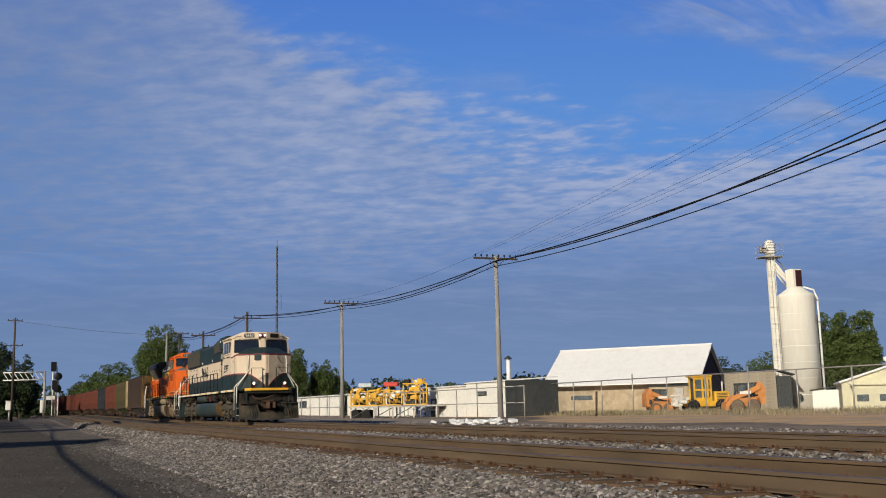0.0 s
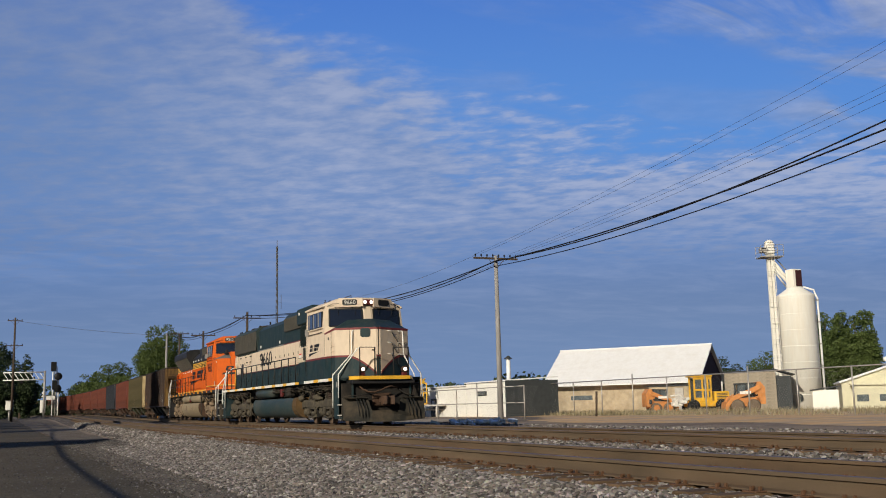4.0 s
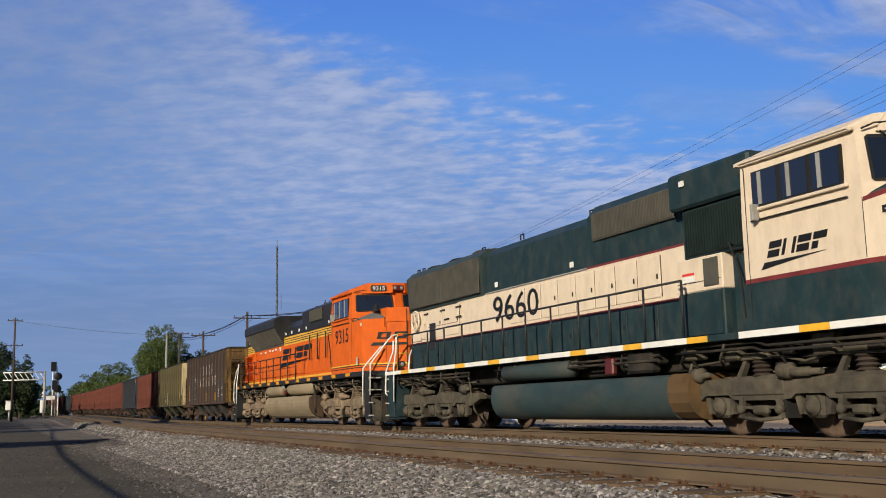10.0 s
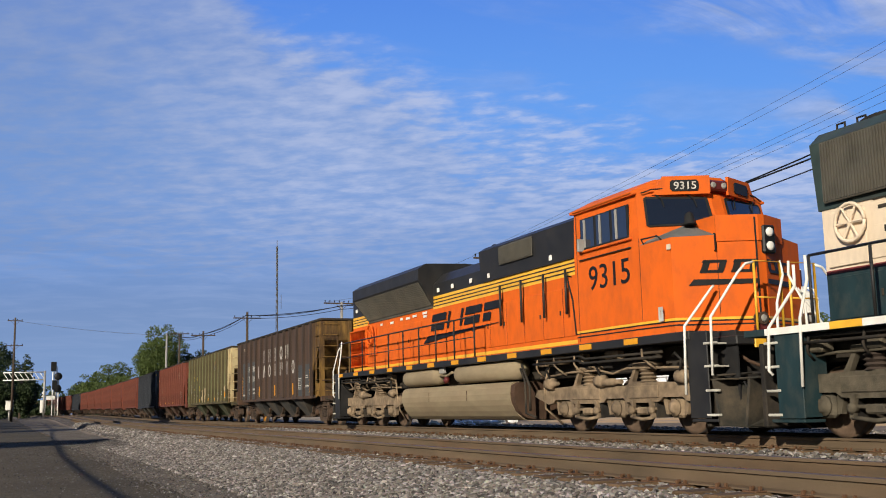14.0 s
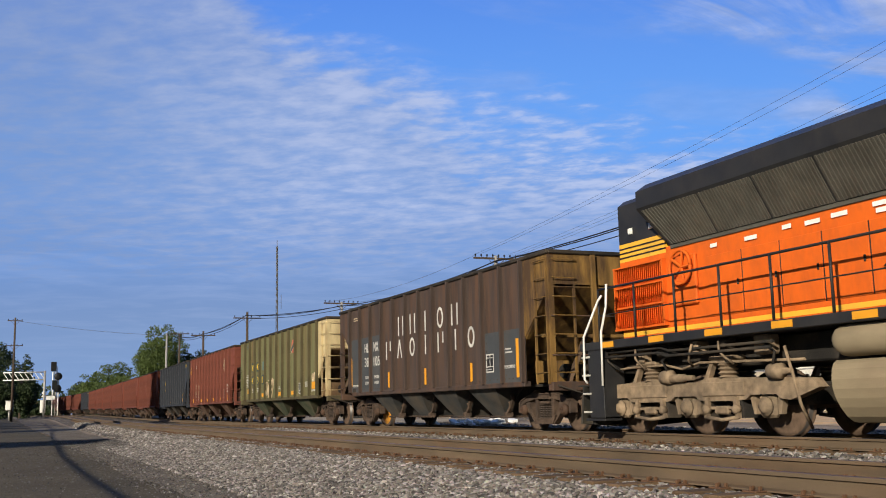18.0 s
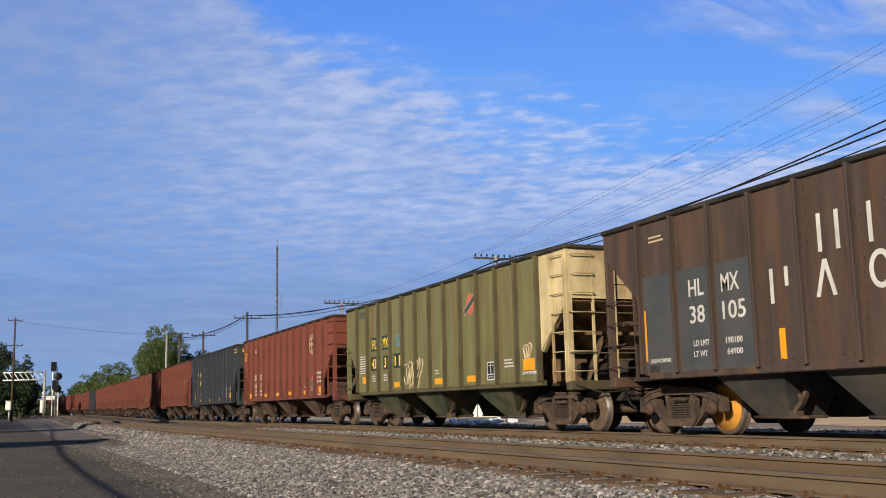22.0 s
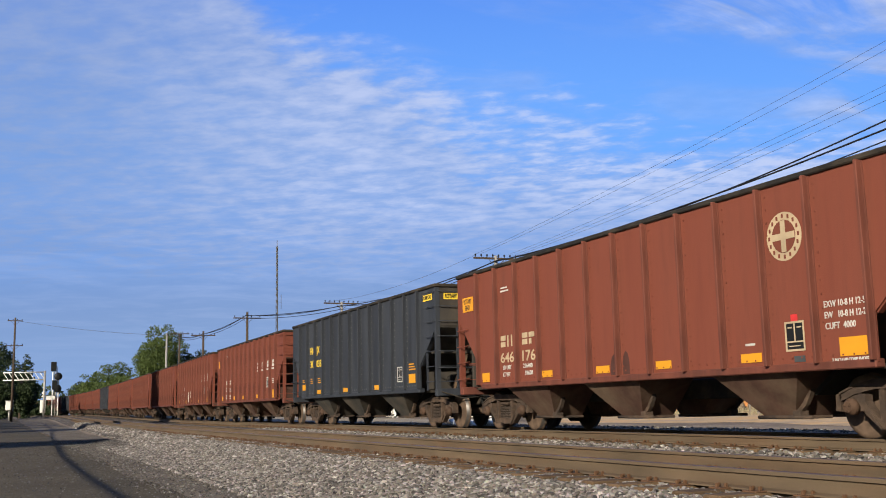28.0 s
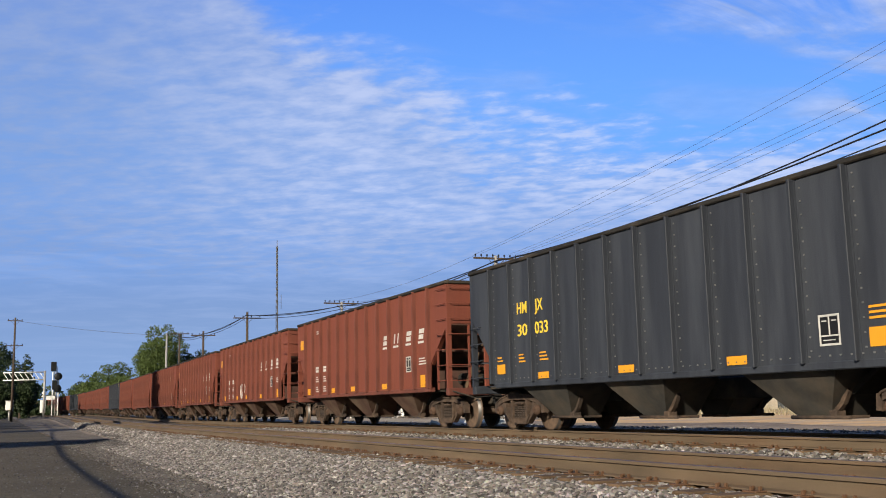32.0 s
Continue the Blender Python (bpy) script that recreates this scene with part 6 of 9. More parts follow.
part("hood_edge_stripe", loft([nl.ring(0, 0.005, None, (3.25, 3.36, 3.36)), nl.ring(0, 0.004, None, (3.31, 3.44, 3.44))]), M_STRIPE, lead)
arc = lambda t: 2.40 - 0.62 * max(0.0, (t - 0.32) / 0.68) ** 1.5
for s in (-1, 1):
    ts = [0.32 + 0.68 * i / 8 for i in range(9)]
    part("nose_dip", nl.plate(s, [(t, arc(t)) for t in ts] + [(1.0, 2.465), (0.32, 2.465)]), M_CREAM, lead, "cream wedge dipping between green arcs")
    for a, b in zip(ts, ts[1:]):
        part("nose_arc", nl.plate(s, [(a, arc(a) - 0.01), (b, arc(b) - 0.01), (b, arc(b) + 0.07), (a, arc(a) + 0.07)], 0.01), M_STRIPE, lead)
    part("nose_seam", nl.plate(s, [(0.36, 1.7), (0.368, 1.7), (0.368, 3.34), (0.36, 3.34)], 0.011, 0.003), M_UNDER, lead)
    part("nose_seam", Geo().box(9.26, 9.275, s * 1.43, s * 1.452, 1.7, 3.30), M_UNDER, lead)
part("nose_badge", nl.plate(-1, [(0.62, 3.14), (0.66, 3.09), (0.82, 3.09), (0.86, 3.14), (0.86, 3.36), (0.82, 3.40), (0.66, 3.40), (0.62, 3.36)], 0.006, 0.02), M_GREEN, lead, "dark rounded badge with a white rim")
part("nose_ridge_post", Geo().tube([(10.26, 0.0, 1.70), (10.26, 0.0, 3.44)], 0.016, 6), M_UNDER, lead)
part("door_handle", nl.plate(-1, [(0.90, 2.60), (0.97, 2.60), (0.97, 2.65), (0.90, 2.65)], 0.006, 0.03), M_UNDER, lead)
part("door_hinge", nl.plate(-1, [(0.40, 2.55), (0.45, 2.55), (0.45, 2.72), (0.40, 2.72)], 0.006, 0.03), M_CREAM, lead)
for z in (2.50, 2.91, 3.33):
    for t in (0.32, 0.68):
        pts = [nl.on(1, t - 0.06, z, 0.0), nl.on(1, t - 0.06, z - 0.01, 0.05), nl.on(1, t + 0.06, z - 0.01, 0.05), nl.on(1, t + 0.06, z, 0.0)]
        part("nose_step", Geo().tube(pts, 0.013, 6), M_WHITE, lead, "white step bracket")
    chain = [nl.on(1, 0.60 - 0.52 * f, z - 0.05 - 0.35 * f - 0.22 * math.sin(math.pi * f), 0.02) for f in (0, 0.2, 0.4, 0.6, 0.8, 1.0)]
    part("safety_chain", Geo().tube(chain, 0.012, 5), M_UNDER, lead)
part("nose_step_side", Geo().tube([(9.3, -1.42, 2.80), (9.3, -1.48, 2.80), (9.55, -1.42, 2.80), (9.55, -1.36, 2.80)], 0.012, 5), M_CREAM, lead)
part("nose_step_side", Geo().tube([(9.3, -1.42, 2.62), (9.3, -1.48, 2.62), (9.55, -1.42, 2.62), (9.55, -1.36, 2.62)], 0.012, 5), M_CREAM, lead)
frame_letter(lead, 9.0, 3.04, 0.12, 0.10, M_INK, -1.49, 0.04, 0, "sticker")
logo_word(lead, 6.75, 2.74, 1.25, 0.24, -1.535, 0.35, M_INK, t=0.06)
letter_part("9660", 0.15, M_DECAL, lead, 0, 0, 0, 0.42).matrix_basis = Matrix.Translation((8.940, -0.846, 4.362)) @ pose(0, 0, 0, 0, 0, 65.5)
handrail(lead, [-9.42 + 1.16 * i for i in range(13)], 1.66, 2.66, -1.50, M_BLACK)
handrail(lead, [-10.0 + 1.16 * i for i in range(13)], 1.66, 2.66, 1.50, M_BLACK)
for s in (-1, 1):
    stair(lead, 10.15, 1, s, M_GREEN, 1.66, (0.34, 0.70))
    stair(lead, -10.02, -1, s, M_GREEN, 1.6, (0.34, 0.70, 1.06, 1.42))
    grab_rail(lead, [(-10.32, s * 1.52, 0.95), (-10.35, s * 1.57, 1.02), (-10.29, s * 1.57, 1.67), (-9.68, s * 1.56, 2.24), (-9.70, s * 1.54, 2.56)], M_WHITE)
    grab_rail(lead, [(-9.67, s * 1.56, 0.76), (-9.61, s * 1.57, 1.76), (-9.42, s * 1.56, 2.31), (-9.45, s * 1.54, 2.67)], M_WHITE)
grab_rail(lead, [(9.83, -1.56, 0.62), (9.86, -1.57, 1.76), (9.88, -0.88, 2.50), (9.90, -0.86, 3.30), (9.86, -0.80, 3.34)], M_WHITE)
grab_rail(lead, [(10.50, -1.56, 0.95), (10.52, -1.57, 1.76), (10.80, -0.98, 2.62), (10.85, -0.9, 2.68)], M_WHITE)
grab_rail(lead, [(9.83, 1.56, 0.62), (9.86, 1.50, 1.76), (9.80, 1.12, 2.50), (9.80, 1.10, 3.30), (9.76, 1.04, 3.34)], M_WHITE)
grab_rail(lead, [(10.50, 1.56, 0.95), (10.52, 1.50, 1.76), (10.80, 0.96, 2.40), (10.85, 0.9, 2.62)], M_WHITE)
part("anticlimber", Geo().prism([(10.4, -1.16), (10.58, -1.16), (10.90, -0.95), (10.93, 0), (10.90, 0.95), (10.58, 1.16), (10.4, 1.16)], "z", 1.57, 1.69), M_YELLOW, lead, "bright yellow front ledge")
part("front_deck", Geo().box(10.1, 10.8, -1.15, 1.15, 1.42, 1.55, 0.02), M_BLACK, lead)
for y in (-0.9, 0.9):
    part("end_rail", Geo().tube([(10.85, y, 1.68), (10.85, y, 2.68), (10.85, y * 0.38, 2.68), (10.85, y * 0.38, 1.68)], 0.026, 6), M_BLACK, lead)
ditch_lamps(lead, 10.80, 1.92, True, 0.78)
pilot_end(lead, 1, 10.75, True)
pilot_end(lead, -1, -10.95, True)
part("fuel_tank", Geo().prism(rounded([(s * a, b) for s, seq in ((1, 1), (-1, -1)) for a, b in [(1.05, 0.24), (1.24, 0.28), (1.38, 0.38), (1.47, 0.54), (1.5, 0.74), (1.46, 1.0), (1.36, 1.08)][::seq]]), "x", -3.2, 3.9), M_TANKG, lead, "long green fuel tank")
part("tank_end", Geo().prism([(s * a, b) for s, seq in ((1, 1), (-1, -1)) for a, b in [(1.05, 0.26), (1.23, 0.30), (1.37, 0.40), (1.46, 0.56), (1.49, 0.74), (1.45, 1.0), (1.35, 1.07)][::seq]], "x", 3.9, 4.5), M_TANKRUST, lead, "rust brown tank end")
for s in (-1, 1):
    part("air_reservoir", Geo().lathe([(-1.3, 0.06), (-1.2, 0.19), (1.8, 0.19), (1.9, 0.06)], (-1.4, s * 1.32, 1.32), "x", 16), M_TANKG, lead)
    part("fuel_filler", Geo().box(1.9, 2.2, s * 1.38, s * 1.5, 1.12, 1.45, 0.03), M_LAMPRED, lead)
    part("bell_crank", Geo().box(2.6, 3.4, s * 1.2, s * 1.45, 1.12, 1.5, 0.05), M_UNDER, lead)
    part("round_sign", Geo().lathe([(0, 0.10), (s * 0.01, 0.10)], (10.22, s * 1.535, 1.42), "y", 16), M_PLATEGREY, lead)
part("antenna_bar", Geo().tube([(7.9, -0.5, 4.62), (7.9, -0.5, 4.72), (8.7, -0.5, 4.72), (8.7, -0.5, 4.62)], 0.015, 5), M_UNDER, lead)
for x in (-3.7, 0.0, 4.4):
    part("side_marker", Geo().box(x, x + 0.12, -1.03, -1.06, 3.5, 3.62) if x < 4 else Geo().box(x, x + 0.12, -1.33, -1.36, 4.35, 4.45), M_WHITE, lead)

sill_gear(lead, ((4.2, 9.2), (-9.8, -4.6), (-3.0, 3.6)), 1.15, 1.55, (M_UNDER, M_TRUCKG, M_UNDER), 6)

# -- trailing locomotive: orange and black --
trail = thing("locomotive", "orange and black diesel freight locomotive with yellow stripes", "locomotive")
loco_truck(trail, (5.25, 7.30, 9.20), M_TRUCK)
loco_truck(trail, (-9.55, -7.45, -5.42), M_TRUCK)
part("frame", Geo().box(-10.5, 10.2, -0.95, 0.95, 1.15, 1.6, 0.03), M_UNDER, trail)
part("walkway", Geo().box(-10.4, 10.2, -1.55, 1.55, 1.62, 1.78, 0.012), M_BLACK, trail)
for i in range(12):
    for s in (-1, 1):
        part("sill_block", Geo().box(-9.6 + 1.62 * i, -9.15 + 1.62 * i, s * 1.552, s * 1.564, 1.65, 1.76), M_REFL, trail, "yellow sill reflector")
part("hood_lower", Geo().box(-9.62, 6.5, -1.0, 1.0, 1.78, 3.44), M_ORANGE, trail)
part("hood_foot_stripe", Geo().box(-9.62, 6.5, -1.004, 1.004, 1.86, 1.94), M_YELLOW, trail)
for x0, x1 in ((-9.62, -8.08), (-2.32, 6.5)):
    part("hood_yellow_band", Geo().box(x0, x1, -1.003, 1.003, 3.34, 3.70), M_YELLOW, trail)
for z in (3.41, 3.50, 3.59):
    for x0, x1 in ((-9.62, -8.08), (-2.32, 6.5)):
        part("hood_pinstripe", Geo().box(x0, x1, -1.007, 1.007, z, z + 0.03), M_INK, trail)
part("hood_upper", Geo().prism([(-1.0, 3.70), (1.0, 3.70), (1.0, 4.05), (0.7, 4.36), (-0.7, 4.36), (-1.0, 4.05)], "x", -8.1, 1.0), M_BLACK, trail)
part("hood_rear_upper", Geo().prism([(-1.0, 3.70), (1.0, 3.70), (1.0, 4.48), (0.85, 4.60), (-0.85, 4.60), (-1.0, 4.48)], "x", -9.62, -8.1), M_BLACK, trail)
part("hood_front_upper", Geo().prism([(-1.05, 3.70), (1.05, 3.70), (1.1, 4.5), (0.9, 4.62), (-0.9, 4.62), (-1.1, 4.5)], "x", 1.0, 6.4), M_BLACK, trail)
# flared radiators
for s in (-1, 1):
    ring = lambda xb, xt: [(xb, s * 1.0, 3.42), (xt, s * 1.44, 4.14), (xt, s * 1.46, 4.18), (xt, s * 1.46, 4.50), (xt, s * 1.22, 4.66), (xt, 0, 4.70), (xb, 0, 3.42)]
    part("radiator_flare", loft([ring(-7.92, -8.30), ring(-2.30, -2.30)]), M_BLACK, trail, "flared black radiator housing")
    for i in range(4):
        x0, x1 = -7.86 + 1.38 * i, -7.86 + 1.38 * i + 1.32
        lean = -0.30 if i == 0 else 0.0
        sc = part("radiator_screen", Geo().slab([(x0, s * 1.022, 3.47), (x1, s * 1.022, 3.47), (x1, s * 1.425, 4.12), (x0 + lean, s * 1.425, 4.12)], (0, s * 0.02, -0.013)), M_GRILLE, trail, "grey radiator screen")
        ribs = Geo()
        for k in range(17):
            a = x0 + 0.03 + 0.077 * k
            b = a + lean * (1 - k / 17)
            ribs.slab([(a, s * 1.04, 3.47), (a + 0.03, s * 1.04, 3.47), (b + 0.03, s * 1.443, 4.12), (b, s * 1.443, 4.12)], (0, s * 0.02, -0.013))
        tagged(part("louvre", ribs, M_GRILLE, sc), kind="stuff")
    part("flare_trim", Geo().box(-7.9, -2.32, s * 1.0, s * 1.03, 3.38, 3.45, 0.008), M_GRILLE, trail)
for x, z, w in ((-6.75, 3.22, 0.18), (-5.85, 3.20, 0.30), (-4.95, 3.24, 0.2), (-4.45, 3.22, 0.32), (-3.9, 3.24, 0.32), (-3.1, 3.26, 0.34), (-3.05, 3.16, 0.26)):
    part("stencil_plate", Geo().box(x, x + w, -1.019, -1.026, z, z + 0.07), M_WHITE, trail, "small white notice plate")
for x in (-9.25, -8.55):
    part("side_marker", Geo().box(x, x + 0.13, -1.0, -1.04, 3.86, 3.98, 0.01), M_WHITE, trail)
part("radiator_fan", Geo().lathe([(0, 0.9), (0.1, 0.9), (0.12, 0.2)], (-6.9, 0, 4.66), "z", 20), M_UNDER, trail)
part("radiator_fan", Geo().lathe([(0, 0.9), (0.1, 0.9), (0.12, 0.2)], (-4.2, 0, 4.66), "z", 20), M_UNDER, trail)
grille(trail, 2.2, 3.9, 4.0, 4.46, 1.09, M_GRILLE, 0.05, name="intake_grille")
part("rear_grille", Geo().box(-9.72, -8.12, -1.003, -1.008, 2.02, 3.22, 0.0), M_ORANGE, trail, "orange louvred grille")
g = Geo()
for i in range(24):
    x = -9.70 + 0.066 * i
    g.slab([(x, -1.012, 2.03), (x + 0.045, -1.072, 2.03), (x + 0.045, -1.072, 3.21), (x, -1.012, 3.21)], (0.010, 0, 0))
tagged(part("louvre", g, M_ORANGE, trail), kind="stuff")
for x in (-9.74, -8.12):
    part("grille_bar", Geo().box(x - 0.022, x + 0.022, -1.005, -1.09, 2.0, 3.24, 0.0), M_ORANGE, trail)
for z in (2.0, 2.42, 2.82, 3.22):
    part("grille_bar", Geo().box(-9.77, -8.09, -1.005, -1.094, z - 0.016, z + 0.016, 0.0), M_ORANGE, trail)
bw = part("hand_brake_wheel", Geo().tube([(-7.50 + 0.31 * math.cos(k * 0.3491), -1.14, 2.98 + 0.31 * math.sin(k * 0.3491)) for k in range(19)], 0.032, 6), M_ORANGE, trail, "orange brake wheel")
for k in range(5):
    a = k * 1.2566
    part("spoke", Geo().tube([(-7.50, -1.10, 2.98), (-7.50 + 0.29 * math.cos(a), -1.14, 2.98 + 0.29 * math.sin(a))], 0.026, 5), M_ORANGE, bw)
part("brake_housing", Geo().box(-7.85, -7.15, -1.0, -1.07, 2.3, 3.2, 0.02), M_ORANGE, trail)
hood_doors(trail, [-6.9 + 0.92 * i for i in range(15)], 2.0, 3.12, 1.0, M_ORANGE)
nt = Nose(8.85, 1.53, 9.70, 1.45, 10.37)
cab(trail, nt, 6.5, 1.78, 2.04, 3.74, 4.46, 4.80, M_ORANGE, M_ORANGE, M_YELLOW, M_ORANGE, False, (3.45, 3.48, 3.52), M_DECKGREY, 0.02, 0.10)
ctr = [(9.0, 0.74), (10.08, 0.74), (10.40, 0.07)]
part("nose_centre", Geo().prism([(x, -y) for x, y in ctr] + [(x, y) for x, y in reversed(ctr)], "z", 3.38, 3.85), M_ORANGE, trail, "raised orange centre of the nose")
for z in (1.90, 1.97):
    part("nose_pinstripe", loft([nt.ring(z, 0.006, 6.5), nt.ring(z + 0.025, 0.006, 6.5)]), M_INK, trail)
part("nose_seam", nt.plate(-1, [(0.52, 2.1), (0.526, 2.1), (0.526, 3.85), (0.52, 3.85)], 0.008, 0.003), M_UNDER, trail)
part("nose_seam", nt.plate(-1, [(0.965, 2.0), (0.985, 2.0), (0.985, 3.8), (0.965, 3.8)], 0.034, 0.003), M_INK, trail)
part("door_grab", Geo().tube([nt.on(-1, 0.5, 3.22, 0.01), nt.on(-1, 0.5, 3.22, 0.08), nt.on(-1, 0.5, 3.52, 0.08), nt.on(-1, 0.5, 3.52, 0.01)], 0.014, 5), M_RUBBER, trail)
part("hood_grab", Geo().tube([(8.95, -1.5, 3.46), (8.95, -1.56, 3.55), (9.4, -1.52, 3.55), (9.45, -1.46, 3.47)], 0.016, 5), M_RUBBER, trail)
part("bell", Geo().lathe([(0, 0.14), (0.05, 0.10), (0.2, 0.07), (0.24, 0.02)], (9.55, -0.9, 3.76), "z", 14), M_RUBBER, trail)
part("nose_sticker", Geo().box(9.62, 9.72, -1.47, -1.49, 3.26, 3.36), M_CREAM, trail)
lb = part("nose_headlight", Geo().box(10.34, 10.44, 0.0, 0.28, 3.15, 3.66, 0.03), M_INK, trail, "black twin headlight box on the nose")
for z in (3.28, 3.53):
    part("lens", Geo().lathe([(0, 0.085), (0.02, 0.08), (0.03, 0.03)], (10.44, 0.14, z), "x", 14), M_WHITE, lb)
logo_word(trail, -2.45, 2.72, 4.6, 0.46, -1.04, 0.35, M_INK, t=0.13)
letter_part("9315", 0.50, M_INK, trail, 7.05, -1.54, 2.82, 1.45)
letter_part("9315", 0.15, M_DECAL, trail, 0, 0, 0, 0.42).matrix_basis = Matrix.Translation((9.070, -0.846, 4.522)) @ pose(0, 0, 0, 0, 0, 65.5)
frame_letter(trail, 9.35, 2.0, 0.14, 0.26, M_DECAL, -1.54, 0.06, 0, "sticker")
for s in (-1, 1):
    for t0 in (0.36, 0.72):
        t1 = t0 + 0.27
        e = nt.plate(s, [(t0 - 0.05, 2.82), (t1 - 0.05, 2.82), (t1 - 0.04, 2.87), (t0 - 0.04, 2.87)], 0.01)
        for poly in ([(t0 - 0.02, 3.0), (t1, 3.0), (t1, 3.05), (t0, 3.05)], [(t0 - 0.04, 2.85), (t0 + 0.04, 2.85), (t0 + 0.08, 3.02), (t0, 3.02)], [(t1 - 0.11, 2.85), (t1 - 0.04, 2.85), (t1, 3.02), (t1 - 0.08, 3.02)]):
            f = nt.plate(s, poly, 0.01)
            e.add(f.v, f.f)
        part("nose_emblem", e, M_INK, trail, "black hollow emblem block on the nose")
    part("nose_emblem", nt.plate(s, [(0.18, 2.60), (0.99, 2.62), (0.99, 2.70), (0.24, 2.71)], 0.01), M_INK, trail, "black emblem bar on the nose")
handrail(trail, [-9.7 + 1.24 * i for i in range(10)], 1.78, 2.80, -1.50, M_BLACK, True)
handrail(trail, [-9.7 + 1.24 * i for i in range(10)], 1.78, 2.80, 1.50, M_BLACK, True)
for x in (2.2, 3.3, 4.4, 5.4):
    part("sand_door_bar", Geo().tube([(x, -1.12, 2.5), (x, -1.12, 3.5)], 0.03, 6), M_BLACK, trail)
for s in (-1, 1):
    stair(trail, 10.42, 1, s, M_BLACK, 1.75, (0.34, 0.74, 1.14, 1.52))
    stair(trail, -9.92, -1, s, M_BLACK, 1.65, (0.40, 0.76, 1.12, 1.48))
    grab_rail(trail, [(10.06, s * 1.57, 0.70), (10.12, s * 1.57, 1.86), (10.16, s * 0.98, 2.54), (10.16, s * 0.94, 2.57)], M_WHITE)
    grab_rail(trail, [(10.80, s * 1.57, 1.0), (10.84, s * 1.57, 1.96), (10.88, s * 0.98, 2.72), (10.90, s * 0.84, 2.86), (10.90, s * 0.66, 2.90)], M_WHITE)
    grab_rail(trail, [(10.90, s * 0.10, 2.94), (10.92, s * 0.06, 2.70), (11.0, s * 0.30, 2.2), (11.0, s * 0.34, 1.4), (10.96, s * 0.42, 1.32)], M_WHITE)
    grab_rail(trail, [(-10.20, s * 1.52, 0.98), (-10.23, s * 1.57, 1.06), (-10.20, s * 1.57, 1.90), (-9.62, s * 1.56, 2.58), (-9.55, s * 1.52, 2.68)], M_WHITE)
    grab_rail(trail, [(-9.58, s * 1.56, 0.92), (-9.54, s * 1.57, 1.96), (-9.36, s * 1.55, 2.44), (-9.36, s * 1.52, 2.88)], M_WHITE)
part("front_deck", Geo().box(10.1, 10.94, -1.15, 1.15, 1.5, 1.66, 0.02), M_BLACK, trail)
for y in (-0.66, 0.66):
    part("end_rail", Geo().tube([(10.90, y, 1.68), (10.90, y, 2.92), (10.90, y * 0.15, 2.92), (10.90, y * 0.15, 1.68)], 0.024, 6), M_YELLOW, trail)
    part("end_rail", Geo().tube([(10.90, y, 2.3), (10.90, y * 0.15, 2.3)], 0.016, 6), M_YELLOW, trail)
    part("yellow_plate", Geo().box(10.92, 10.96, y - 0.12, y + 0.12, 1.45, 1.62, 0.01), M_YELLOW, trail)
ditch_lamps(trail, 10.84, 1.95, False, 0.5)
pilot_end(trail, 1, 10.76, True)
pilot_end(trail, -1, -10.45, True)
part("fuel_tank", Geo().prism(rounded([(s * a, b) for s, seq in ((1, 1), (-1, -1)) for a, b in [(0.95, 0.22), (1.20, 0.26), (1.42, 0.52), (1.51, 0.78), (1.47, 1.06), (1.34, 1.14)][::seq]], 1), "x", -3.66, 3.3), M_TANKD, trail, "dust-coloured fuel tank")
part("tank_end", Geo().prism([(s * a, b) for s, seq in ((1, 1), (-1, -1)) for a, b in [(0.98, 0.25), (1.18, 0.30), (1.35, 0.44), (1.45, 0.63), (1.48, 0.86), (1.45, 1.04), (1.32, 1.11)][::seq]], "x", 3.3, 3.5), M_RUSTY, trail, "rust brown tank end")
for x in (-1.6, 0.9):
    part("tank_seam", Geo().box(x, x + 0.014, -1.505, -1.40, 0.72, 0.96, 0.0), M_RUSTY, trail)
for s in (-1, 1):
    part("air_reservoir", Geo().lathe([(-1.25, 0.06), (-1.21, 0.16), (-1.12, 0.22), (-1.0, 0.24), (1.08, 0.24), (1.20, 0.22), (1.29, 0.16), (1.33, 0.06)], (-2.45, s * 1.28, 1.40), "x", 18), M_TANKD, trail, "dusty air tank")
    part("air_reservoir", Geo().lathe([(-1.5, 0.06), (-1.46, 0.16), (-1.37, 0.22), (-1.25, 0.24), (2.0, 0.24), (2.1, 0.08)], (1.5, s * 1.28, 1.40), "x", 18), M_TANKD, trail, "dusty air tank")
    part("valve", Geo().lathe([(0, 0.09), (s * 0.10, 0.09), (s * 0.13, 0.05)], (-0.62, s * 1.32, 1.28), "y", 14), M_LAMPRED, trail)
    part("valve_box", Geo().box(-0.98, -0.66, s * 1.36, s * 1.44, 1.46, 1.62, 0.015), M_PLATEGREY, trail)
    part("valve_pipe", Geo().tube([(-1.1, s * 1.34, 1.40), (-0.62, s * 1.34, 1.40), (-0.30, s * 1.36, 1.47), (0.02, s * 1.34, 1.44)], 0.035, 7), M_TANKD, trail)
    part("piping", Geo().tube([(3.6, s * 1.35, 1.4), (3.9, s * 1.4, 1.1), (3.9, s * 1.4, 0.4), (4.2, s * 1.3, 0.3)], 0.03, 6).tube([(3.75, s * 1.4, 1.5), (4.15, s * 1.42, 1.0), (4.1, s * 1.4, 0.45)], 0.03, 6), M_UNDER, trail)
horn = Geo()
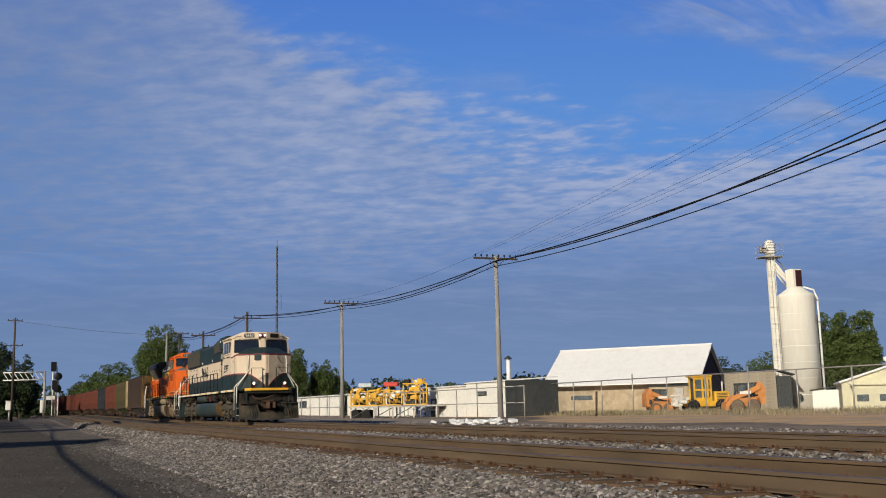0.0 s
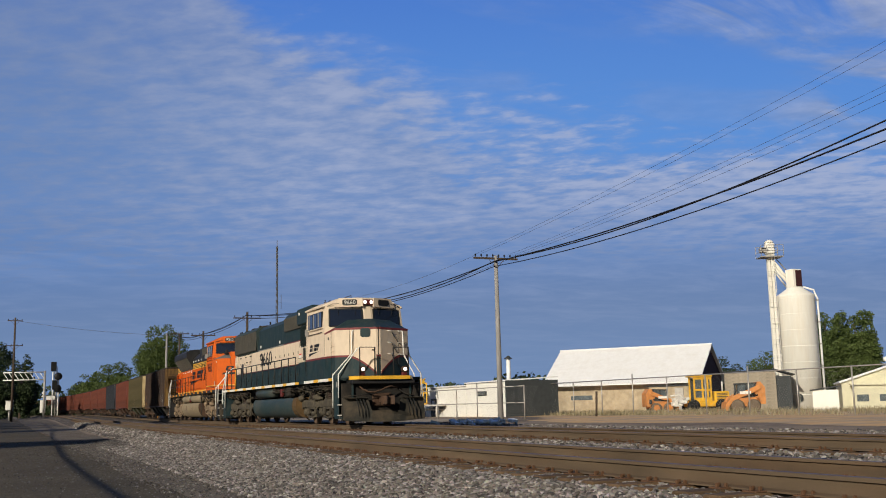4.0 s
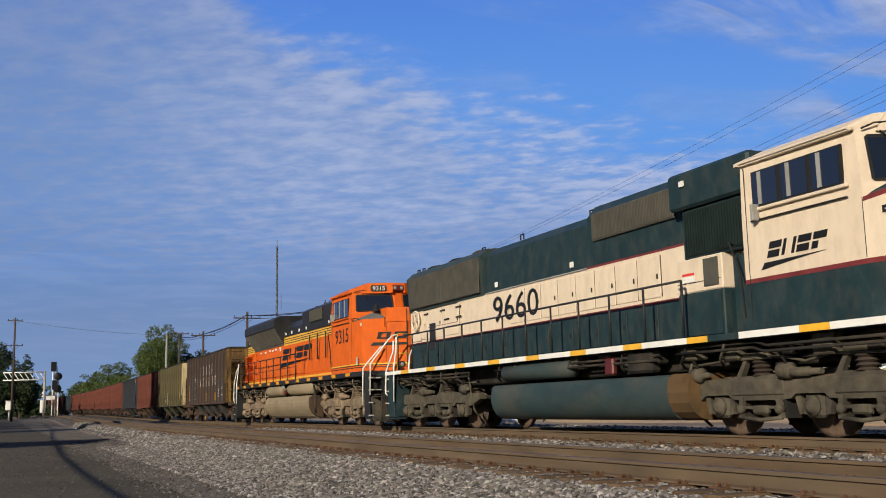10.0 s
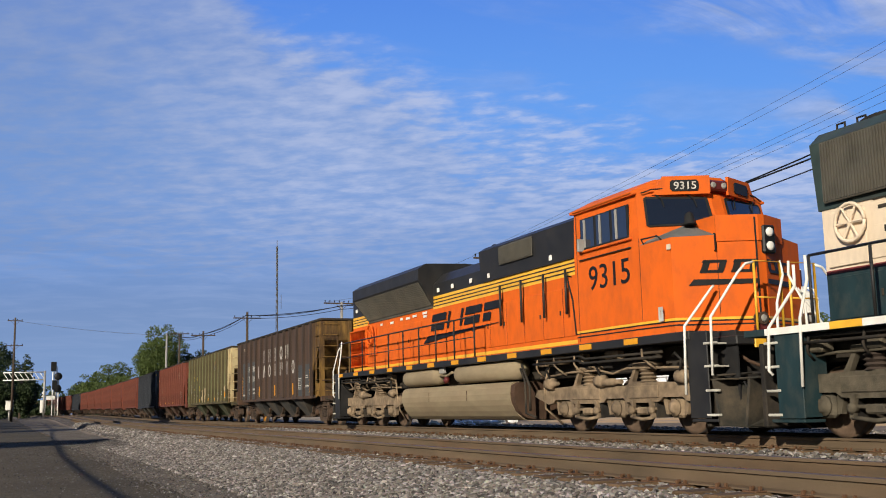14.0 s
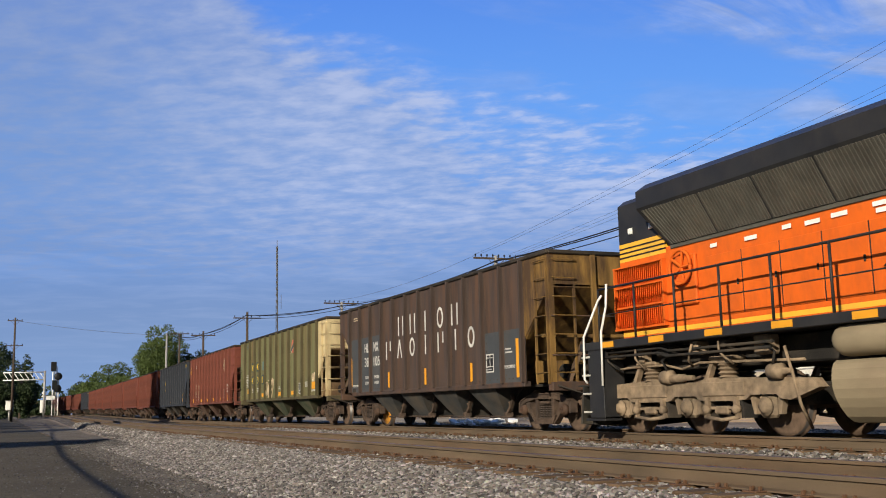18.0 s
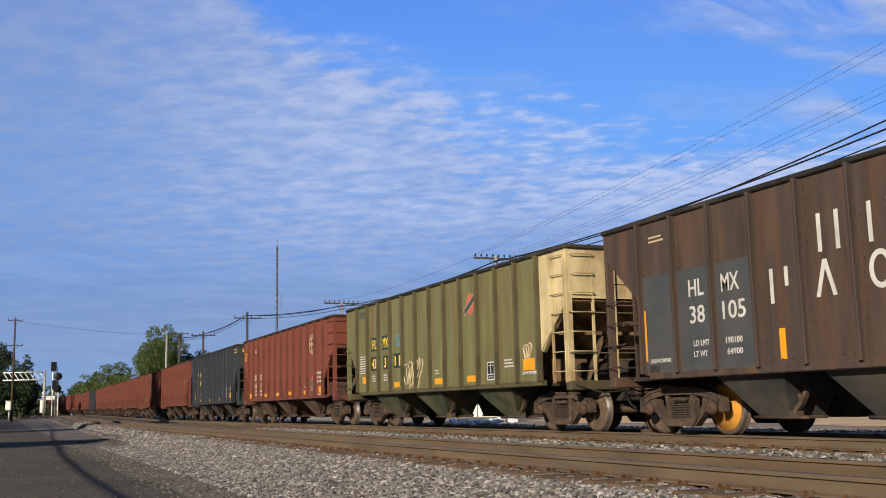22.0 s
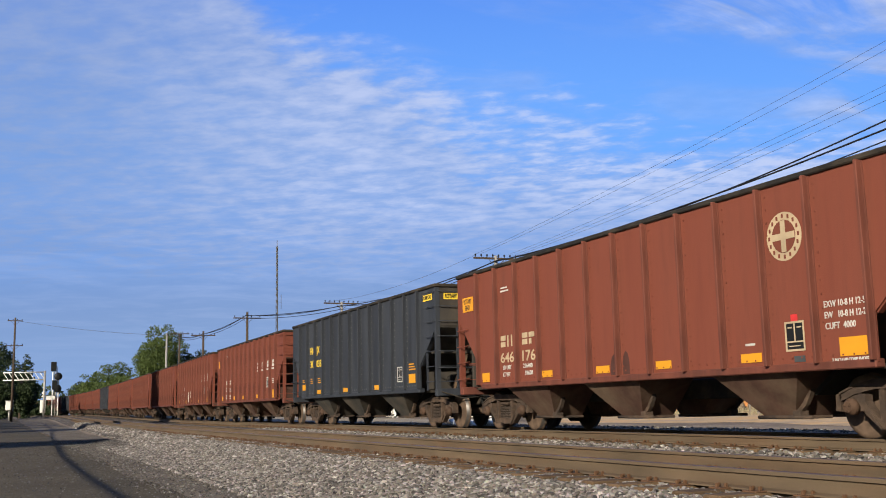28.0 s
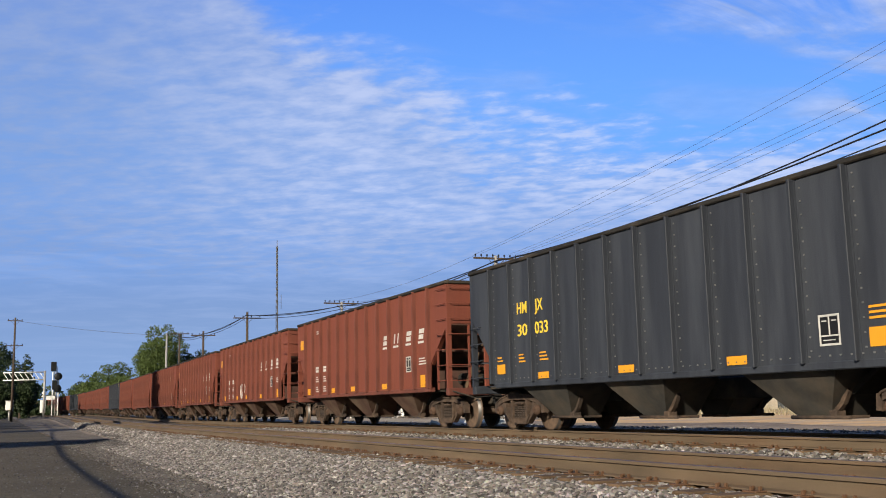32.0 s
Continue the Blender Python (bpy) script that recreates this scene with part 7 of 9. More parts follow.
for dx, dy, a in ((0, -0.2, 1), (0.05, 0.05, 1), (0.1, 0.25, -1)):
    horn.lathe([(-0.3 * a, 0.03), (0.0, 0.045), (0.25 * a, 0.06), (0.36 * a, 0.14), (0.38 * a, 0.14)], (-0.2 + dx, dy, 4.55 + abs(dy)), "x", 12)
horn.box(-0.35, 0.1, -0.1, 0.1, 4.34, 4.5, 0.02)
part("horn", horn, M_RUBBER, trail, "black multi-chime air horn")
for x in (-1.9, -0.9, 0.3, 1.4, 4.6):
    part("side_marker", Geo().box(x, x + 0.13, -1.03, -1.07, 3.78, 3.9, 0.01), M_WHITE, trail)
sill_gear(trail, ((4.4, 9.2), (-9.8, -4.9)), 1.18, 1.61, (M_UNDER, M_TRUCK, M_TRUCK), 9)
LOCOS = [(lead, -61.5), (trail, -84.0)]
for ob, x in LOCOS:
    ob.matrix_basis = on_line(x)
# ---- yard, buildings and line side beyond the tracks ----
FACE = 66.6  # turned square to the line of sight
M_POLE = material("grey_weathered_pole", (0.30, 0.288, 0.278), 0.9, vary=0.2, stain=(0.19, 0.17, 0.15), stain_amount=0.35, stretch=(3, 3, 0.3), bump=0.4)
M_POLEDARK = material("dark_creosote_pole", (0.075, 0.055, 0.04), 0.9, vary=0.2, stretch=(3, 3, 0.3), bump=0.4)
M_WIRE = material("black_cable", (0.012, 0.012, 0.013), 0.6, bump=0)
M_WIREGREY = material("thin_grey_wire", (0.10, 0.10, 0.11), 0.5, metal=0.6, bump=0)
M_WALLWHITE = material("white_metal_siding", (0.86, 0.84, 0.77), 0.6, vary=0.03, stain=(0.75, 0.70, 0.6), stain_amount=0.12, stretch=(1, 1, 0.3), bump=0.05)
M_WALLDARK = material("dark_grey_siding", (0.045, 0.05, 0.052), 0.7, vary=0.15)
M_ROOFWHITE = material("white_metal_roof", (0.80, 0.79, 0.77), 0.55, vary=0.03, stain=(0.6, 0.55, 0.47), stain_amount=0.15, bump=0.05)
M_BLOCK = material("tan_concrete_block", (0.44, 0.36, 0.25), 0.9, vary=0.15, stain=(0.22, 0.17, 0.11), stain_amount=0.35, bump=0.3)
M_CONCRETE = material("grey_concrete_block", (0.35, 0.30, 0.23), 0.9, vary=0.15, stain=(0.2, 0.17, 0.13), stain_amount=0.35, bump=0.3)
M_MAROON = material("dark_maroon_gable", (0.045, 0.015, 0.017), 0.7, vary=0.2)
M_SILO = material("cream_white_silo_paint", (0.80, 0.775, 0.70), 0.5, vary=0.03, stain=(0.70, 0.60, 0.45), stain_amount=0.2, stretch=(2, 2, 0.25), bump=0.05)
M_PALEYELLOW = material("pale_yellow_siding", (0.619, 0.585, 0.421), 0.6, vary=0.06, stain=(0.5, 0.45, 0.3), stain_amount=0.2)
M_GALV = material("galvanised_steel", (0.42, 0.40, 0.37), 0.5, metal=0.5, vary=0.15, stain=(0.3, 0.25, 0.2), bump=0.1)
M_SKID = material("faded_orange_machine_paint", (0.58, 0.24, 0.07), 0.6, vary=0.2, stain=(0.35, 0.15, 0.06), stain_amount=0.3)
M_MACHINE = material("yellow_machine_paint", (0.75, 0.42, 0.035), 0.5, vary=0.15, stain=(0.3, 0.18, 0.06), stain_amount=0.3)
M_TYRE = material("tan_dusty_tyre", (0.16, 0.12, 0.085), 0.9, vary=0.2)
M_MAST = material("dull_grey_mast_steel", (0.10, 0.095, 0.09), 0.6, bump=0)
M_WINDOW = material("dim_window_pane", (0.10, 0.12, 0.13), 0.15, bump=0)
M_BARK = material("tree_bark", (0.09, 0.065, 0.045), 0.9, vary=0.3, bump=0.6)
M_REDROOF = material("red_painted_metal", (0.55, 0.06, 0.04), 0.5)
M_DEEPBLUE = material("deep_blue_tarp", (0.03, 0.05, 0.16), 0.7)
M_PALEBLUE = material("pale_blue_metal", (0.45, 0.52, 0.55), 0.5)


def leaf_material(name, a, b):
    m = bpy.data.materials.new(name)
    m.use_nodes = True
    n, l = m.node_tree.nodes, m.node_tree.links
    p = n["Principled BSDF"]
    p.inputs["Roughness"].default_value = 0.7
    geo = n.new("ShaderNodeNewGeometry")
    r = n.new("ShaderNodeValToRGB")
    r.color_ramp.elements[0].color, r.color_ramp.elements[1].color = (*a, 1), (*b, 1)
    l.new(geo.outputs["Random Per Island"], r.inputs[0])
    l.new(r.outputs[0], p.inputs["Base Color"])
    tr = n.new("ShaderNodeBsdfTranslucent")
    l.new(r.outputs[0], tr.inputs["Color"])
    mx = n.new("ShaderNodeMixShader")
    mx.inputs[0].default_value = 0.25
    l.new(p.outputs[0], mx.inputs[1])
    l.new(tr.outputs[0], mx.inputs[2])
    l.new(mx.outputs[0], n["Material Output"].inputs["Surface"])
    return m


M_LEAF = leaf_material("summer_leaves", (0.060, 0.092, 0.020), (0.108, 0.148, 0.034))
# Darker leaf colour, with the shade of the denser trees put into it.
M_LEAFDARK = leaf_material("shade_dark_leaves", (0.017, 0.032, 0.012), (0.042, 0.066, 0.020))
M_WEED = leaf_material("dry_weeds", (0.22, 0.18, 0.09), (0.42, 0.36, 0.22))


def leaf_cloud(name, mat, blobs, count, size, seed, parent, label):
    """A crown of small leaf clumps filling uneven blobs (x, y, z, radius, height)."""
    rng = np.random.default_rng(seed)
    w = np.array([b[3] ** 2 * b[4] for b in blobs])
    pick = rng.choice(len(blobs), count, p=w / w.sum())
    B = np.array(blobs)[pick]
    d = rng.normal(size=(count, 3))
    d /= np.linalg.norm(d, axis=1)[:, None]
    rad = 0.55 + 0.5 * rng.random(count) ** 0.6
    rad *= 1 + 0.18 * np.sin(d[:, 0] * 7 + pick) * np.cos(d[:, 2] * 6 + pick * 2)
    c = B[:, :3] + d * rad[:, None] * np.stack([B[:, 3], B[:, 3], B[:, 4]], 1)
    q = rng.normal(size=(count, 2, 3))
    u = q[:, 0] / np.linalg.norm(q[:, 0], axis=1)[:, None]
    v = np.cross(u, q[:, 1])
    v /= np.linalg.norm(v, axis=1)[:, None]
    s = size * (0.6 + 0.8 * rng.random(count))[:, None]
    quad = np.stack([c - u * s, c + v * s * 0.6, c + u * s, c - v * s * 0.6], 1).reshape(-1, 3)
    me = bpy.data.meshes.new(name)
    me.vertices.add(len(quad))
    me.vertices.foreach_set("co", quad.ravel())
    me.loops.add(count * 4)
    me.loops.foreach_set("vertex_index", np.arange(count * 4, dtype=np.int32))
    me.polygons.add(count)
    me.polygons.foreach_set("loop_start", np.arange(0, count * 4, 4, dtype=np.int32))
    me.update(calc_edges=True)
    me.materials.append(mat)
    ob = new(name, me)
    ob.parent = parent
    if label:
        ob["label"] = label
    return ob


def tree(x, y, h, w, seed, mat, label, base=0.25, count=2600, size=0.34):
    t = thing("tree", label, "tree", pose(x, y, -0.4), "trees")
    rng = random.Random(seed)
    g = Geo().tube([(0, 0, 0), (0.1, 0, h * 0.25), (rng.uniform(-0.3, 0.3), 0, h * 0.5), (rng.uniform(-0.5, 0.5), 0.2, h * 0.8)], 0.03 * h, 8, r2=0.006 * h)
    trunk = part("trunk", g, M_BARK, t)
    blobs = []
    n = 22
    for i in range(n):
        a = i * 2.4 + rng.random()
        f = (i + 0.5) / n
        z = h * (base + 0.08 + (0.86 - base) * f)
        r = w * 0.5 * math.sin(math.pi * min(0.92, 0.25 + 0.62 * f)) * rng.uniform(0.35, 0.95)
        bx, by = math.cos(a) * r, math.sin(a) * r
        blobs.append((bx, by, z, w * rng.uniform(0.08, 0.19), h * rng.uniform(0.045, 0.115)))
        if i % 4 == 0:
            part("limb", Geo().tube([(0, 0, z * 0.55), (bx * 0.5, by * 0.5, z * 0.8), (bx, by, z)], 0.012 * h, 6, r2=0.003 * h), M_BARK, t)
    blobs.append((0, 0, h * (base + 0.35), w * 0.3, h * 0.25))
    blobs.append((rng.uniform(-0.06, 0.06) * w, rng.uniform(-0.06, 0.06) * w, h * (base + 0.42), w * 0.36, h * 0.26))
    leaf_cloud("crown", mat, blobs, int(count * 6.0), size * 0.42, seed, t, "")
    return t


tree(-196, 27, 17.0, 11.0, 1, M_LEAF, "tall leafy green tree beyond the tracks", 0.15, 4200, 0.42)
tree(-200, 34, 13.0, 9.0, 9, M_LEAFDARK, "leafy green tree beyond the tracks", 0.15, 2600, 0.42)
tree(-240, 23.5, 12.5, 9.5, 2, M_LEAF, "leafy green tree by the line", 0.1, 2400, 0.45)
tree(-258, 20, 11, 9, 3, M_LEAF, "leafy green tree by the line", 0.1, 1800, 0.5)
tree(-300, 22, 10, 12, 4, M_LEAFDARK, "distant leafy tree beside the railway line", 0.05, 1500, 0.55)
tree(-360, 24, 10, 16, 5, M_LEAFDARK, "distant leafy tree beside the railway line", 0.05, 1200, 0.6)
tree(-146, 39, 10.0, 6.0, 6, M_LEAF, "leafy tree behind the sheds", 0.12, 2600, 0.3)
tree(-147, 43.5, 8.2, 5.5, 7, M_LEAF, "small leafy tree behind the sheds", 0.12, 2000, 0.3)
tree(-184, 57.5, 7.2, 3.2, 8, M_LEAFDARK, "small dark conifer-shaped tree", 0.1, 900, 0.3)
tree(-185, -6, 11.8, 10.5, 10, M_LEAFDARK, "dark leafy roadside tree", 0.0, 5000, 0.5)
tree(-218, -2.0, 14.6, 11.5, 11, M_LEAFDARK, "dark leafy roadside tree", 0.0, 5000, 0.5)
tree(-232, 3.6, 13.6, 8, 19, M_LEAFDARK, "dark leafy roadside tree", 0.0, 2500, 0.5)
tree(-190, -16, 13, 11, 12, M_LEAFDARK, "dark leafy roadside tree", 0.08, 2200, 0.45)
tree(-115, 112, 13.7, 7.4, 13, M_LEAF, "broad leafy tree behind the yard", 0.1, 3200, 0.4)
tree(-114.0, 116.2, 13.4, 7.2, 14, M_LEAF, "broad leafy tree behind the yard", 0.1, 3200, 0.4)
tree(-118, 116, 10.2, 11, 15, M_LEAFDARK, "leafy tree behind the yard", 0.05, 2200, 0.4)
tree(-106, 128, 10.5, 12, 16, M_LEAF, "leafy tree behind the yard", 0.05, 2200, 0.4)
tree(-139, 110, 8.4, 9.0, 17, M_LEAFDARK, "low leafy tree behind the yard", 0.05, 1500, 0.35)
tree(-135, 117, 9.0, 8.8, 18, M_LEAF, "low leafy tree behind the yard", 0.05, 1500, 0.35)

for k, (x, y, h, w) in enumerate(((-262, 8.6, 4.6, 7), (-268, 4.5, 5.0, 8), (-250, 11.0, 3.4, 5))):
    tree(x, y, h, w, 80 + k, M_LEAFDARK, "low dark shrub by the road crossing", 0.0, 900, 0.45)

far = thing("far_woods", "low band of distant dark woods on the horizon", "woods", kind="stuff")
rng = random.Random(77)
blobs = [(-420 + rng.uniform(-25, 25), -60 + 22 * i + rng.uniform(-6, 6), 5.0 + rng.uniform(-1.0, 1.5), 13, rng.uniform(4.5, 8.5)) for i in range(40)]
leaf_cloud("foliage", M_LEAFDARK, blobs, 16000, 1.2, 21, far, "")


# -- pole line --
def utility_pole(x, y, top, mat, arms, label, lean=0.0, seed=0, insul=6):
    p = thing("utility_pole", label, "utility pole", pose(x, y, -0.45, 0, lean, 0), "poles along the line")
    part("pole", Geo().tube([(0, 0, 0), (0, 0, top + 0.45)], 0.19, 12, r2=0.12), mat, p)
    for z, w in arms:
        arm = part("crossarm", Geo().box(-0.06, 0.06, -w / 2, w / 2, top + 0.45 - z, top + 0.57 - z, 0.01), M_POLEDARK, p, "dark wooden crossarm")
        for s in (-1, 1):
            part("brace", Geo().tube([(0.08, s * 0.55, top + 0.46 - z), (0.1, 0, top - 0.15 - z)], 0.02, 5), M_POLEDARK, p)
        for i in range(insul):
            yy = -w / 2 + 0.12 + (w - 0.24) * i / max(insul - 1, 1)
            if abs(yy) > 0.2:
                part("insulator", Geo().lathe([(0, 0.02), (0.08, 0.03), (0.1, 0.055), (0.17, 0.06), (0.22, 0.03)], (0, yy, top + 0.56 - z), "z", 8), M_WIRE, arm)
    return p


utility_pole(-57.6, 28.6, 10.0, M_POLE, ((0.25, 3.1),), "grey weathered utility pole with one wide crossarm", -0.2, 1, 8)
utility_pole(-89.7, 28.5, 10.3, M_POLE, ((0.2, 3.4),), "grey weathered utility pole with one wide crossarm", 0.0, 2, 8)
utility_pole(-110.0, 24.2, 11.2, M_POLEDARK, ((0.75, 3.0),), "dark utility pole with one crossarm", 0.2, 3, 4)
utility_pole(-128.7, 22.8, 10.5, M_POLEDARK, ((0.6, 3.0),), "dark utility pole with one crossarm", 0.4, 4, 4)
utility_pole(-138.3, 21.4, 10.9, M_POLEDARK, ((0.1, 2.4),), "dark utility pole with one crossarm", 0.0, 5, 4)
utility_pole(-140.2, 20.0, 11.1, M_POLE, (), "pale weathered pole without crossarm", 0.0, 6, 0)
utility_pole(-24.0, 28.6, 10.0, M_POLE, ((0.25, 3.1),), "grey weathered utility pole with one wide crossarm", 0.0, 7, 8)
utility_pole(-155, 1.3, 14.2, M_POLEDARK, ((0.5, 2.0), (4.0, 2.3)), "tall dark roadside pole with two crossarms", 0.0, 8, 4)


def wire(a, b, sag, r, mat, label):
    a, b = Vector(a), Vector(b)
    pts = []
    for i in range(17):
        f = i / 16
        q = a.lerp(b, f)
        q.z -= sag * 4 * f * (1 - f)
        pts.append(q)
    ob = new("overhead_wire", Geo().tube(pts, r, 6).mesh("overhead_wire", mat))
    return tagged(ob, label, "cable", "wires along the pole line")


LINE = [(-24.0, 28.6, 10.0), (-57.6, 28.6, 10.0), (-89.7, 28.5, 10.3), (-110.0, 24.2, 11.2), (-128.7, 22.8, 10.5), (-138.3, 21.4, 10.9)]
for i, (a, b) in enumerate(zip(LINE, LINE[1:])):
    for da, db, sag, r, dy in ((0.5, -0.35, 0.75, 0.032, -0.1), (0.1, -0.40, 0.45, 0.036, -0.12), (-0.3, -0.70, 0.55, 0.026, -0.14)):
        wire((a[0], a[1] + dy, a[2] + (da if i == 0 else db)), (b[0], b[1] + dy, b[2] + db), sag * (1 if i < 2 else 0.5), r, M_WIRE, "thick black telephone cable sagging between poles")
for y0, z1 in ((27.2, 13.75), (27.5, 13.4), (29.4, 12.1), (29.8, 11.85), (30.1, 11.5)):
    wire((-57.6, y0, 10.05), (-20.0, 28.5, z1), 0.32, 0.0065, M_WIREGREY, "thin grey line wire")
for y0 in (27.2, 30.0):
    wire((-57.6, y0, 10.0), (-89.7, y0, 10.3), 0.5, 0.010, M_WIREGREY, "thin grey line wire")
wire((-155, 1.3, 13.8), (-138.3, 21.4, 10.6), 0.4, 0.02, M_WIREGREY, "thin grey line wire")

# unseen roadside poles, cable, house and trees, placed to shade road and line
for x in (-69.2, -29.2, 11.0, 51.0):
    utility_pole(x, -13.9, 8.6, M_POLE, ((0.3, 2.2),), "grey weathered roadside utility pole", 0, 3, 4)
ROADSIDE = ((-110, 8.7), (-69.2, 8.1), (-29.2, 7.28), (11.0, 7.25), (51.0, 7.25))
for (a, za), (b, zb) in zip(ROADSIDE, ROADSIDE[1:]):
    wire((a, -13.9, za), (b, -13.9, zb), 0.25 if b > 0 else 0.1, 0.045, M_WIRE, "thick black roadside cable")
# Unseen house; its shape is made up to cast the tapered road shadow.
house = thing("house", "unseen tall tan house with a hipped roof, added to shade the road", "house", pose(-27.9, -20.6, -0.5))
part("wall", Geo().box(-2.4, 2.4, -3.7, 3.7, 0, 9.5, 0.02), M_BLOCK, house)
part("roof", loft([[(-2.9, -4.3, 9.4), (2.9, -4.3, 9.4), (2.9, 4.3, 9.4), (-2.9, 4.3, 9.4)], [(-0.1, -0.1, 12.4), (0.1, -0.1, 12.4), (0.1, 0.1, 12.4), (-0.1, 0.1, 12.4)]]), M_WALLDARK, house)
for z in (1.2, 4.3, 7.2):
    for x in (-1.9, 0.7):
        wf = part("window", Geo().box(x, x + 1.2, 3.7, 3.76, z, z + 1.5, 0.01), M_WALLWHITE, house)
        part("pane", Geo().box(x + 0.1, x + 1.1, 3.76, 3.78, z + 0.1, z + 1.4), M_WINDOW, wf)
tree(-65.8, -14, 20.0, 6.2, 43, M_LEAF, "tall slender roadside tree that shades the line", 0.1, 3600, 0.42)
# Unseen low tree row, added to lay the wide shadow band across the road.
for k, (x, h, w) in enumerate(((-84, 8.6, 9.5), (-97, 9.2, 10.5), (-111, 9.0, 10.5), (-126, 9.4, 11.0), (-142, 9.2, 11.0))):
    tree(x, -13.6, h, w, 60 + k, M_LEAF, "unseen broad low tree added to shade the road", 0.05, 1500, 0.5)

# -- lattice mast --
mast = thing("lattice_mast", "tall thin grey lattice radio mast", "mast", pose(-236, 59, -0.4))
for a in range(3):
    dx, dy = 0.30 * math.cos(a * 2.1), 0.30 * math.sin(a * 2.1)
    part("leg", Geo().tube([(dx, dy, 0), (dx * 0.6, dy * 0.6, 39.5)], 0.09, 6), M_MAST, mast)
g = Geo()
for i in range(26):
    z = 1.5 * i
    for a in range(3):
        p, q = a * 2.1, (a + 1) * 2.1
        g.tube([(0.27 * math.cos(p), 0.27 * math.sin(p), z), (0.27 * math.cos(q), 0.27 * math.sin(q), z + 1.5)], 0.05, 4)
part("bracing", g, M_MAST, mast)
part("aerial", Geo().tube([(0, 0, 39), (0, 0, 41)], 0.08, 5), M_MAST, mast)
part("dipole", Geo().tube([(0.4, 0.9, 24.5), (0.4, 0.9, 28)], 0.06, 6).tube([(0.3, 0.3, 26), (0.4, 0.9, 26)], 0.04, 5), M_MAST, mast)

# -- long low white shed with a dark end --
shed = thing("long_shed", "long low white metal shed with dark end wall", "shed")
def shed_block(x0, x1, y0, y1, z1, wall, parapet=0.0):
    w = part("wall", Geo().box(x0, x1, y0, y0 + 0.15, -0.4, z1), wall, shed)
    part("wall", Geo().box(x0, x1, y1 - 0.15, y1, -0.4, z1), wall, shed)
    part("wall", Geo().box(x0, x0 + 0.15, y0 + 0.15, y1 - 0.15, -0.4, z1), wall, shed)
    part("roof", Geo().prism([(y0 - 0.15, z1), (y1 + 0.1, z1 + 0.25), (y1 + 0.1, z1 + 0.35), (y0 - 0.15, z1 + 0.1)], "x", x0 - 0.1, x1 + 0.1), M_ROOFWHITE, shed)
    return w
shed_block(-134, -113, 36, 46, 2.05, M_WALLWHITE)
shed_block(-113, -91, 36.5, 46, 2.1, M_WALLWHITE)
shed_block(-91, -79, 36, 44, 2.2, M_WALLWHITE)
shed_block(-78.9, -71.6, 36, 40.6, 2.4, M_WALLWHITE)
part("end_wall", Geo().box(-71.6, -71.4, 36, 40.6, -0.4, 2.45), M_WALLDARK, shed, "dark grey end wall")
for x, w, h in ((-131.5, 3.2, 0.9), (-76.5, 1.6, 0.35)):
    fr = part("window", Geo().box(x, x + w, 35.9, 36.0, 0.7 if w > 2 else 1.35, (0.7 if w > 2 else 1.35) + h, 0.02), M_WALLDARK, shed)
    part("pane", Geo().box(x + 0.15, x + w - 0.15, 35.87, 35.9, 0.8 if w > 2 else 1.4, (0.6 if w > 2 else 1.3) + h), M_WINDOW, fr)
dr = part("door", Geo().box(-86.6, -85.3, 35.92, 36.0, -0.35, 1.25, 0.02), M_WALLDARK, shed, "dark door with a small window")
part("door_window", Geo().box(-86.2, -85.7, 35.88, 35.92, 0.55, 1.05), M_WALLWHITE, dr)
chimney = thing("vent_pipe", "white vent pipe with a dark conical cap", "pipe", pose(-85.3, 43.3, 2.3))
part("pipe", Geo().lathe([(0, 0.2), (2.5, 0.2)], (0, 0, 0), "z", 14), M_ROOFWHITE, chimney)
part("cap", Geo().lathe([(2.5, 0.38), (2.55, 0.38), (2.8, 0.04)], (0, 0, 0), "z", 14), M_WALLDARK, chimney)

# -- barn with a steep white roof --
barn = thing("barn", "barn with steep white metal roof and tan block wall", "barn", pose(-82.6, 53.8, -0.45, 0, 0, 38.0))
part("front_wall", Geo().box(-7.6, 7.4, 0.5, 0.75, 0, 3.35), M_BLOCK, barn)
part("back_wall", Geo().box(-7.6, 7.4, 8.45, 8.7, 0, 3.35), M_BLOCK, barn)
for x in (-7.6, 7.15):
    part("gable", Geo().prism([(0.75, 0), (8.45, 0), (8.45, 3.45), (4.6, 6.02), (0.75, 3.45)], "x", x, x + 0.25), M_MAROON, barn, "dark maroon gable")
for y0 in (-0.62, 9.82):
    part("roof_slope", Geo().prism([(y0, 2.62), (y0, 2.75), (4.6, 6.30), (4.6, 6.16)], "x", -7.9, 7.65), M_ROOFWHITE, barn)
seam = Geo().box(-0.02, 0.02, 0, 6.28, 0, 0.009).mesh("roof_seam", M_ROOFWHITE)
for i in range(24):
    part("roof_seam", seam, None, barn, at=pose(-7.8 + 0.66 * i, -0.62, 2.755, math.degrees(math.atan2(3.55, 5.22)), 0, 0))
part("ridge_cap", Geo().prism([(4.4, 6.2), (4.8, 6.2), (4.6, 6.42)], "x", -7.9, 7.65), M_ROOFWHITE, barn)
for x, w in ((-5.3, 2.2), (2.6, 1.2), (4.2, 1.0)):
    part("window", Geo().box(x, x + w, 0.44, 0.51, 1.3, 1.72, 0.01), M_WINDOW, barn, "long narrow dusty window")
part("side_annex", Geo().box(3.2, 7.4, -1.6, 0.48, 0, 2.35, 0.03), M_BLOCK, barn)
part("annex_door", Geo().box(5.6, 6.4, -1.68, -1.6, 0, 2.2, 0.02), M_GALV, barn)
